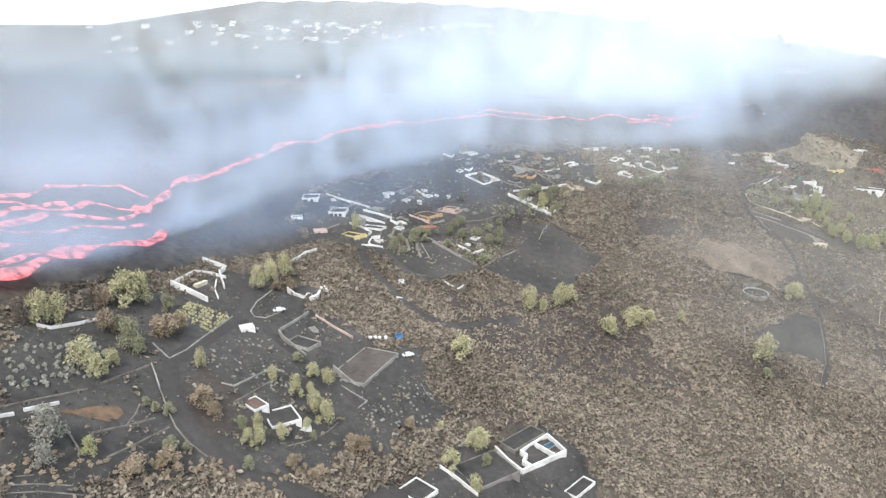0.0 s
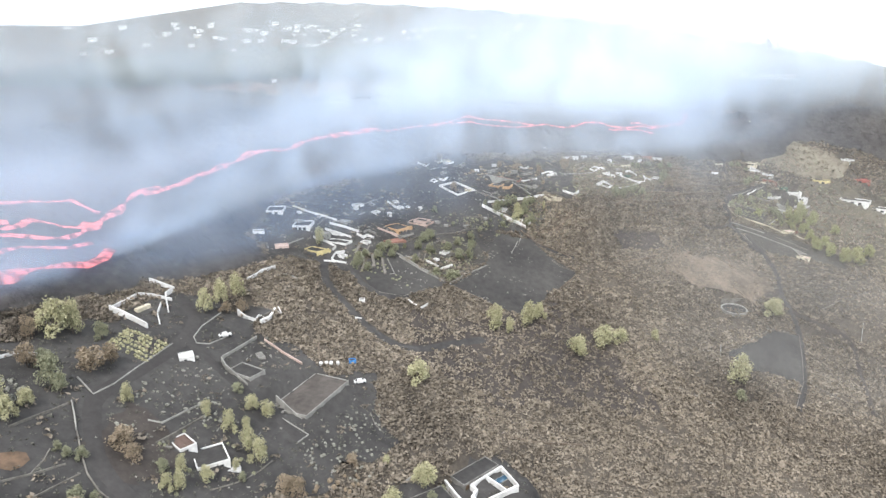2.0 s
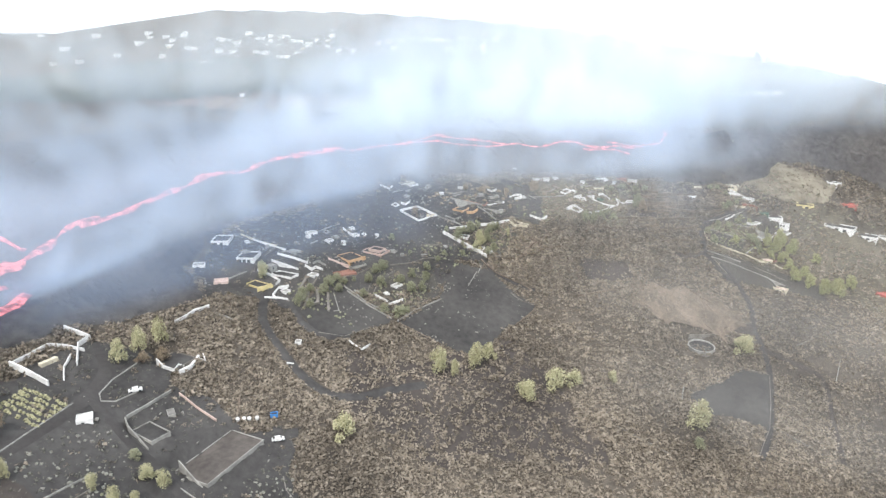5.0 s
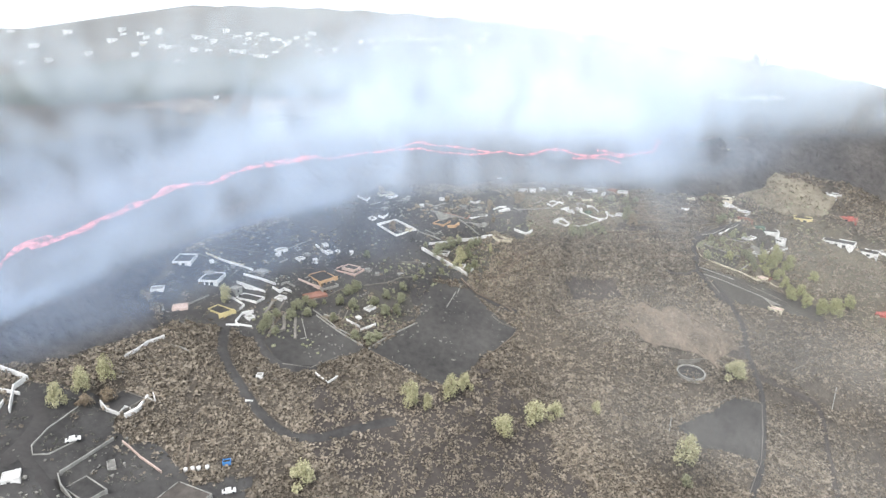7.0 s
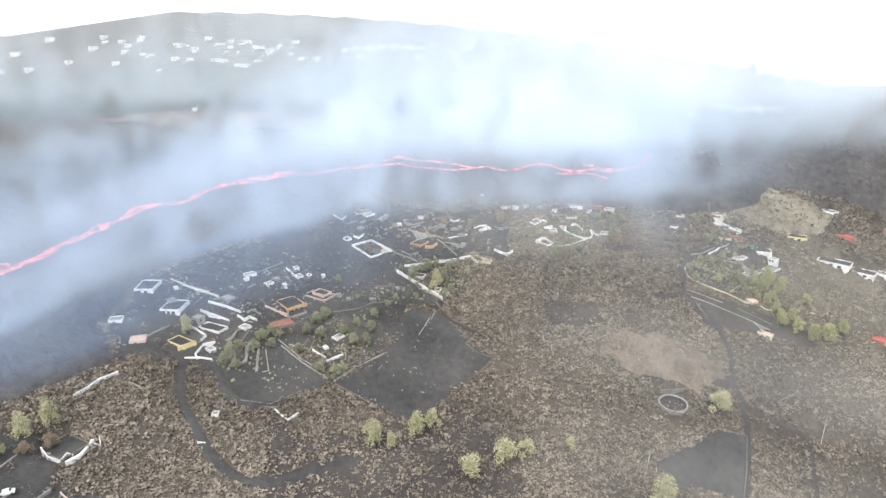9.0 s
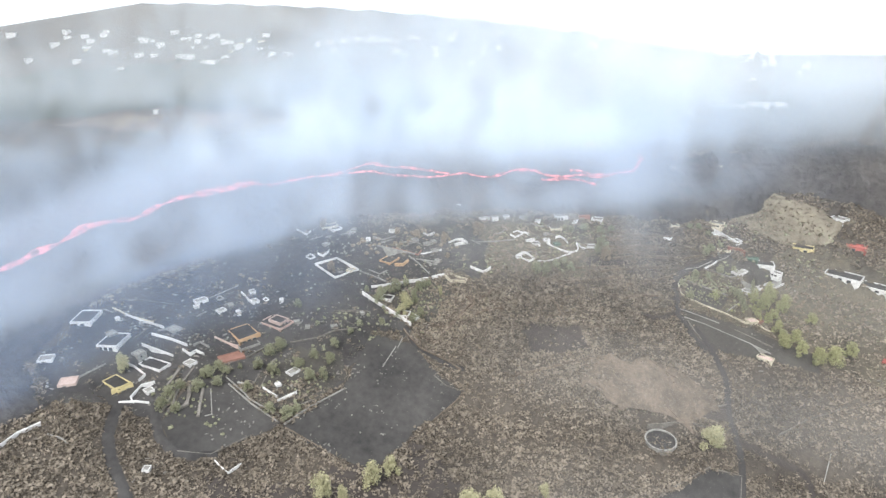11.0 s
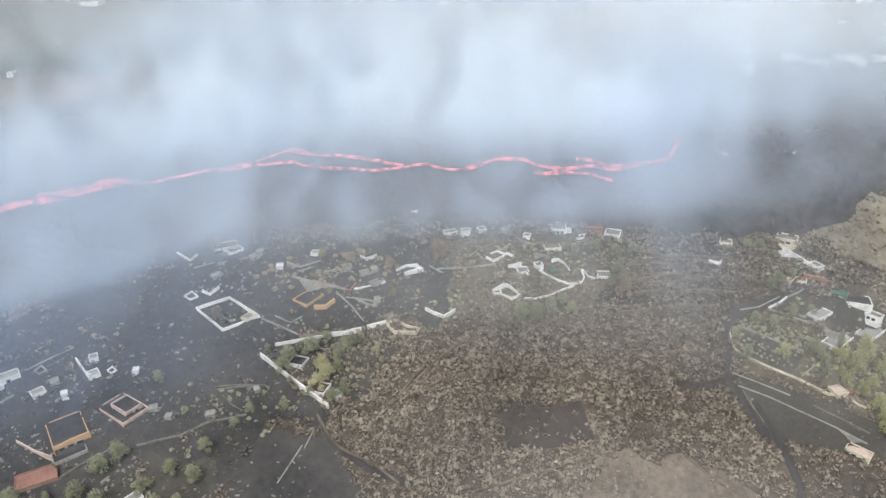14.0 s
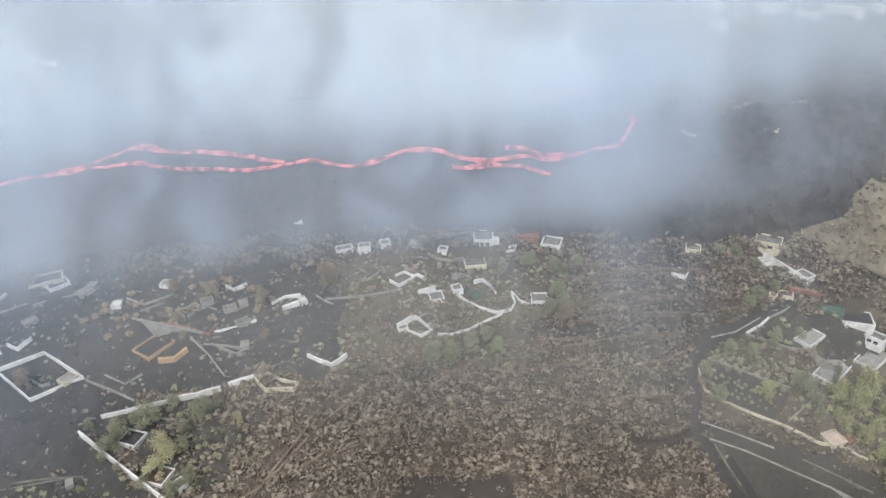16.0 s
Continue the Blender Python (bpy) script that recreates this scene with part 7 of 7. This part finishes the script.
bed("green", [(149.0, 256.1), (160.4, 257.7), (156.8, 246.3), (141.9, 251.6)], 6, 9, 1.1, "leafy green garden bush", 0.5, 0.25, True)
bed("olive", [(128.1, 256.9), (150.1, 266.7), (151.2, 260.0), (144.8, 249.4)], 6, 9, 1.0, "green bush on a terrace", 0.5, 0.2, True)
bed("olive", [(4.7, 197.6), (16.1, 194.6), (23.4, 209.8), (7.0, 213.9)], 7, 9, 1.0, "olive garden bush dusted with ash", 0.5, 0.2, True)
bed("olive", [(-16.7, 185.8), (-4.8, 189.1), (-4.4, 202.8), (-14.7, 200.0)], 6, 8, 0.8, "weedy bush on a terrace", 0.5, 0.25, True)
bed("olive", [(30.6, 239.3), (50.1, 246.3), (50.0, 238.2), (43.6, 233.0)], 6, 9, 1.0, "green garden bush behind a white wall", 0.5, 0.2, True)
bed("grey", [(7.2, 183.4), (34.2, 194.9), (29.8, 219.7), (26.9, 207.4)], 6, 6, 0.5, "small pale weed in the ash field", 0.5, 0.35, True)
bed("olive", [(11.7, 223.8), (37.5, 229.3), (36.6, 235.0), (14.6, 227.5)], 3, 8, 0.8, "small olive bush along a field edge", 0.5, 0.2, True)
bed("grey", [(9.0, 249.0), (21.6, 252.2), (58.7, 265.1), (4.8, 258.3)], 7, 14, 0.7, "ashy grey bush among ruins", 0.5, 0.6, True)
bed("olive", [(65.3, 260.1), (81.4, 255.3), (101.9, 266.6), (83.2, 271.7)], 6, 12, 0.8, "olive bush in the hamlet", 0.5, 0.3, True)
bed("grey", [(-32.2, 200.5), (-12.0, 206.3), (-22.7, 228.6), (-46.1, 222.4)], 12, 24, 0.8, "pale ashy weed clump among ruins", 0.6, 0.72, True)
bed("grey", [(-13.2, 208.8), (13.7, 217.0), (8.1, 235.6), (-22.7, 228.6)], 10, 27, 0.8, "pale weed clump by broken walls", 0.6, 0.75, True)
bed("olive", [(14.5, 214.3), (46.0, 228.2), (39.1, 237.0), (9.9, 229.5)], 7, 27, 1.0, "low olive bush on the ash plain", 0.6, 0.5, True)
bed("grey", [(9.9, 229.5), (55.7, 244.5), (54.2, 264.9), (2.7, 253.8)], 14, 36, 0.9, "ashy bush among the compounds", 0.6, 0.72, True)
bed("dry", [(21.3, 253.3), (67.1, 261.7), (66.9, 270.6), (19.5, 262.0)], 6, 30, 1.5, "dry brown bush near the lava front", 0.6, 0.2, True)
bed("olive", [(55.3, 250.6), (104.6, 260.4), (104.3, 273.7), (57.2, 267.8)], 12, 39, 1.1, "olive bush between hamlet walls", 0.6, 0.35, True)
bed("dry", [(-42.3, 216.4), (8.1, 235.6), (-12.8, 238.0), (-46.1, 222.4)], 6, 33, 1.1, "withered brown bush at the lava front", 0.6, 0.6, True)
bed("olive", [(136.8, 266.9), (176.6, 260.7), (181.8, 277.6), (143.3, 275.8)], 9, 30, 1.3, "green bush round the farm", 0.6, 0.2, True)
bed("dry", [(153.3, 258.1), (173.3, 250.6), (177.4, 263.2), (159.4, 263.9)], 8, 21, 1.0, "dry tuft of farmland scrub", 0.6, 0.2, True)
bed("olive", [(-15.9, 176.0), (1.2, 183.2), (-3.9, 209.1), (-17.1, 201.6)], 9, 18, 1.1, "olive bush over grey terraces", 0.6, 0.2, True)
bed("grey", [(-44.0, 97.2), (-28.3, 111.6), (-34.1, 127.8), (-46.7, 107.3)], 8, 21, 0.8, "pale ash-dusted garden weed", 0.6, 0.2, True)
bed("grey", [(-19.6, 98.0), (0.5, 113.5), (-4.6, 129.5), (-20.2, 115.4)], 8, 21, 0.8, "grey weed drift on ash", 0.6, 0.2, True)
bed("dry", [(-52.9, 67.0), (-44.4, 74.8), (-48.3, 81.5), (-54.6, 71.9)], 5, 18, 0.9, "dry weed on the furrowed ash", 0.6, 0.2, True)


# ---- water tank, drums, cars ----
def ring_mesh(bm, r0, r1, z0, z1, n=40):
    loops = [[bm.verts.new((r * math.cos(6.2832 * k / n), r * math.sin(6.2832 * k / n), z)) for k in range(n)] for r, z in ((r1, z0), (r1, z1), (r0, z1), (r0, z0))]
    for a, b in zip(loops, loops[1:]):
        for k in range(n):
            bm.faces.new((a[k], a[(k + 1) % n], b[(k + 1) % n], b[k]))


def water_tank(x, y, r):
    root = new("water_tank")
    root.matrix_world = pose(x, y, gz(x, y) + 0.1, 4)
    bm = bmesh.new()
    ring_mesh(bm, r - 0.4, r, -3.0, 0.9)
    part("rim", bm, CONCRETE, root, "pale round rim")
    bm = bmesh.new()
    bmesh.ops.create_circle(bm, cap_ends=True, radius=r - 0.34, segments=40)
    bmesh.ops.translate(bm, verts=bm.verts, vec=(0, 0, 0.5))
    part("floor", bm, ASH, root, "ash-filled dark floor")
    tagged(root, "round white open water tank filled with ash", "tank")


def car(x, y, yaw, material, label):
    root = new("car")
    root.matrix_world = pose(x, y, gz(x, y) + 0.2, 0, 0, yaw) @ Matrix.Scale(0.68, 4)
    bm = bmesh.new()
    prof = [(-2.0, 0.35), (-2.0, 0.8), (-1.5, 0.95), (-0.9, 1.42), (0.7, 1.45), (1.2, 0.98), (2.0, 0.82), (2.05, 0.35)]
    sides = [[bm.verts.new((px, s * (0.82 if pz < 1 else 0.68), pz)) for px, pz in prof] for s in (-1, 1)]
    for k in range(len(prof)):
        n = (k + 1) % len(prof)
        bm.faces.new((sides[0][k], sides[0][n], sides[1][n], sides[1][k]))
    bm.faces.new(sides[0])
    bm.faces.new(list(reversed(sides[1])))
    bmesh.ops.recalc_face_normals(bm, faces=bm.faces)
    part("body", bm, material, root)
    for sx in (-1, 1):
        bm = bmesh.new()
        x0, x1 = (-1.46, -0.92) if sx < 0 else (0.75, 1.17)
        za, zb = (1.0, 1.38) if sx < 0 else (1.4, 1.02)
        v = [bm.verts.new(p) for p in ((x0, -0.6, za + 0.03), (x1, -0.6, zb + 0.05), (x1, 0.6, zb + 0.05), (x0, 0.6, za + 0.03))]
        bm.faces.new(v)
        part("windscreen", bm, DARK_GLASS, root, "dark sloping windscreen")
    for px in (-1.25, 1.25):
        for sy in (-0.78, 0.78):
            bm = bmesh.new()
            bmesh.ops.create_cone(bm, cap_ends=True, segments=14, radius1=0.33, radius2=0.33, depth=0.2, matrix=pose(px, sy, 0.33, 90))
            part("wheel", bm, DARK_GLASS, root, "dark rubber wheel")
    tagged(root, label, "car")


def drum(x, y, material, label):
    bm = bmesh.new()
    bmesh.ops.create_cone(bm, cap_ends=True, segments=18, radius1=0.42, radius2=0.42, depth=0.9)
    bmesh.ops.bevel(bm, geom=[e for e in bm.edges if abs(e.verts[0].co.z - e.verts[1].co.z) < 0.01], offset=0.12, segments=2, affect="EDGES")
    bmesh.ops.translate(bm, verts=bm.verts, vec=(0, 0, 0.5))
    ob = finish("drum", bm, material, None, "", True)
    ob.matrix_world = pose(x, y, gz(x, y) + 0.1)
    tagged(ob, label, "drum", group="drums in a row")


def trailer(x, y, yaw):
    root = new("trailer")
    root.matrix_world = pose(x, y, gz(x, y) + 0.3, 0, 0, yaw) @ Matrix.Scale(0.52, 4)
    bm = bmesh.new()
    for x0, x1, y0, y1 in ((-1.6, 1.6, -1.2, -0.95), (-1.6, 1.6, 0.95, 1.2), (-1.6, -1.35, -0.95, 0.95), (1.35, 1.6, -0.95, 0.95)):
        box(bm, x0, x1, y0, y1, -0.6, 1.1)
    part("frame", bm, BLUE, root, "bright blue rim")
    bm = bmesh.new()
    box(bm, -1.34, 1.34, -0.94, 0.94, -0.6, 0.7)
    part("filling", bm, ASH, root, "dark ash filling")
    tagged(root, "square blue open container filled with ash", "container")


def pool(corners):
    """A small swimming pool in the patio: a pale rim and blue-tiled basin with still water."""
    root = new("swimming_pool")
    cx, cy = sum(p[0] for p in corners) / 4, sum(p[1] for p in corners) / 4
    zt = max(gz(*p) for p in corners) + 0.35
    root.matrix_world = pose(cx, cy, zt)
    for name, scale, z, material, label in (("rim", 1.0, 0.0, CONCRETE, "pale stone rim"), ("water", 0.86, 0.02, POOL_WATER, "still dark blue water")):
        bm = bmesh.new()
        top = [bm.verts.new(((px - cx) * scale, (py - cy) * scale, z)) for px, py in corners]
        low = [bm.verts.new((v.co.x, v.co.y, -3.0)) for v in top]
        bm.faces.new(top)
        for k in range(4):
            bm.faces.new((top[k], low[k], low[(k + 1) % 4], top[(k + 1) % 4]))
        bmesh.ops.recalc_face_normals(bm, faces=bm.faces)
        part(name, bm, material, root, label)
    tagged(root, "small blue swimming pool in a white patio", "pool")


water_tank(112.6, 211.4, 4.3)
car(-37.3, 138.4, 30, WHITE, "white parked car dusted with ash")
car(-7.3, 138.6, 20, WHITE, "white car parked on the ash")
drum(-16.4, 140.1, WHITE, "white round drum standing in ash")
drum(-15.3, 140.9, WHITE, "white round drum standing in ash")
drum(-14.3, 141.5, WHITE, "white round drum standing in ash")
drum(-12.9, 142.4, WHITE, "white round drum standing in ash")
trailer(-9.9, 145.3, 15)
pool([(21.7, 121.3), (25.8, 124.5), (26.8, 123.5), (23.2, 120.1)])


# ---- dry scrub over the open slope ----
def within(px, py, poly):
    """Which of many points lie inside an outline."""
    odd = np.zeros(len(px), bool)
    for (ax, ay), (bx, by) in zip(poly, poly[1:] + poly[:1]):
        if ay != by:
            odd ^= ((ay > py) != (by > py)) & (px < (bx - ax) * (py - ay) / (by - ay) + ax)
    return odd


def tufts(seed, count, area, low, high, only=None, blades=7, wide=0.28):
    """Tufts of dry stalks and twigs; fewer on ash, none on roads, rock and houses. only: grow just on those outlines."""
    rnd = np.random.RandomState(seed)
    x0, x1, y0, y1 = area
    px, py, chance = rnd.uniform(x0, x1, count), rnd.uniform(y0, y1, count), rnd.rand(count)
    if only is None:
        keep = np.ones(count)
        for poly, k in BARE:
            keep = np.where(within(px, py, poly), np.minimum(keep, k), keep)
    else:
        keep = np.zeros(count)
        for poly, k in BARE:
            if k == only:
                keep[within(px, py, poly)] = 1.0
        for poly, k in BARE:
            if k < min(only, 0.03):
                keep[within(px, py, poly)] = 0.0
    for hx, hy, hr in HOUSES:
        keep[(px - hx) ** 2 + (py - hy) ** 2 < (0.8 * hr) ** 2] = 0
    at = []
    for x, y, c0, k0 in zip(px, py, chance, keep):
        if c0 < k0 and c0 < k0 * (1.0 + 0.6 * noise.noise(Vector((x * 0.05, y * 0.05, 3.0 + seed))) + 0.75 * noise.noise(Vector((x * 0.016, y * 0.026, 9.0 + seed))) + 0.8 * noise.noise(Vector((x * 0.045 + y * 0.02, y * 0.22, 4.0)))):
            at.append((x, y, gz(x, y) + (0.1 if only else 0.0)))
    n = len(at)
    centre = np.repeat(np.array(at), blades, axis=0)
    r = np.repeat(low + (high - low) * rnd.rand(n) ** 2.2, blades)
    around, out, up = rnd.rand(n * blades) * 6.2832, np.sqrt(rnd.rand(n * blades)), rnd.rand(n * blades)
    centre[:, 0] += r * out * np.cos(around)
    centre[:, 1] += r * out * np.sin(around)
    centre[:, 2] += r * 0.75 * up * (1.15 - out * out) + 0.04
    u, v = rnd.normal(0, 1, (n * blades, 3)), rnd.normal(0, 1, (n * blades, 3))
    u[:, 2] *= 0.7
    v[:, 2] *= 0.7
    u *= (wide * r / np.linalg.norm(u, axis=1))[:, None]
    v *= (wide * r / np.linalg.norm(v, axis=1))[:, None]
    verts = np.stack([centre - u - v, centre + u - v * 0.6, centre + u + v, centre - u * 0.7 + v], axis=1).reshape(-1, 3).tolist()
    faces = np.arange(4 * n * blades).reshape(-1, 4).tolist()
    return verts, faces


V, F = tufts(5, 95000, (-75, 235, 55, 192), 0.36, 1.35, blades=11, wide=0.26)
V2, F2 = tufts(6, 80000, (-45, 235, 190, 300), 0.36, 1.3, blades=9, wide=0.29)
F += [tuple(len(V) + k for k in f) for f in F2]
V += V2
tagged(from_arrays("dry_scrub", V, F, DRY_SCRUB), "low dry brown scrub covering the slope", "scrub", kind="stuff")
V, F = tufts(8, 52000, (-75, 235, 55, 300), 0.16, 0.62, only=0.04)
tagged(from_arrays("ashy_weeds", V, F, WEEDS), "grey-green weeds dusted with ash", "weeds", kind="stuff")
V, F = tufts(9, 20000, (-75, 235, 55, 300), 0.25, 0.75, only=0.5)
tagged(from_arrays("garden_weeds", V, F, LEAVES["olive"]), "olive weeds over the garden land", "weeds", kind="stuff")


def stones(seed, count):
    """Small pale rubble lying round the ruined houses and walls."""
    rnd = np.random.RandomState(seed)
    verts, faces = [], []
    for hx, hy, hr in HOUSES:
        for _ in range(count):
            a, d = rnd.uniform(0, 6.283), hr * (1.0 + 2.6 * rnd.rand())
            x, y, s = hx + d * math.cos(a), hy + d * math.sin(a), 0.07 + 0.24 * rnd.rand() ** 4
            z, i = gz(x, y) + 0.15, len(verts)
            piece = rnd.rand() < 0.22  # a toppled length of wall
            sx, sy = (s + 0.5 * rnd.rand(), 0.14) if piece and rnd.rand() < 0.6 else (0.14, s + 0.5 * rnd.rand()) if piece else (s, s)
            for k in range(8):
                verts.append((x + sx * (1 if k & 1 else -1) * rnd.uniform(0.5, 1.3), y + sy * (1 if k & 2 else -1) * rnd.uniform(0.5, 1.3), z + s * (0.9 if k & 4 else -0.9) * rnd.uniform(0.6, 1.1)))
            faces += [tuple(i + q for q in f) for f in ((0, 2, 3, 1), (4, 5, 7, 6), (0, 1, 5, 4), (2, 6, 7, 3), (0, 4, 6, 2), (1, 3, 7, 5))]
    spots = [(rnd.uniform(-14, 58), rnd.uniform(178, 226)) for _ in range(500)] + [(rnd.uniform(-48, 66), rnd.uniform(186, 266)) for _ in range(1200)]
    ash = [poly for poly, k in BARE if k in (0.0, 0.04)]
    for x, y in spots:
        if noise.noise(Vector((x * 0.12, y * 0.12, 8.0))) < 0.05 or not any(inside(x, y, poly) for poly in ash):
            continue
        s, turn, long, i = 0.06 + 0.2 * rnd.rand() ** 3, rnd.uniform(0, 3.14), 1 + 3 * rnd.rand() ** 3, len(verts)
        for k in range(8):
            u, v = s * long * (1 if k & 1 else -1) * rnd.uniform(0.6, 1.2), s * (1 if k & 2 else -1) * rnd.uniform(0.6, 1.2)
            verts.append((x + u * math.cos(turn) - v * math.sin(turn), y + u * math.sin(turn) + v * math.cos(turn), gz(x, y) + 0.15 + s * (0.9 if k & 4 else -0.9)))
        faces += [tuple(i + q for q in f) for f in ((0, 2, 3, 1), (4, 5, 7, 6), (0, 1, 5, 4), (2, 6, 7, 3), (0, 4, 6, 2), (1, 3, 7, 5))]
    return verts, faces


V, F = stones(4, 22)
tagged(from_arrays("rubble", V, F, RUBBLE), "pale rubble scattered round the ruined houses", "rubble", kind="stuff")

# ---- from the plan's units to metres ----
for ob in scene.objects:
    if ob.parent is None and ob not in (cam, sun):
        ob.matrix_basis = Matrix.Scale(PLAN, 4) @ ob.matrix_basis
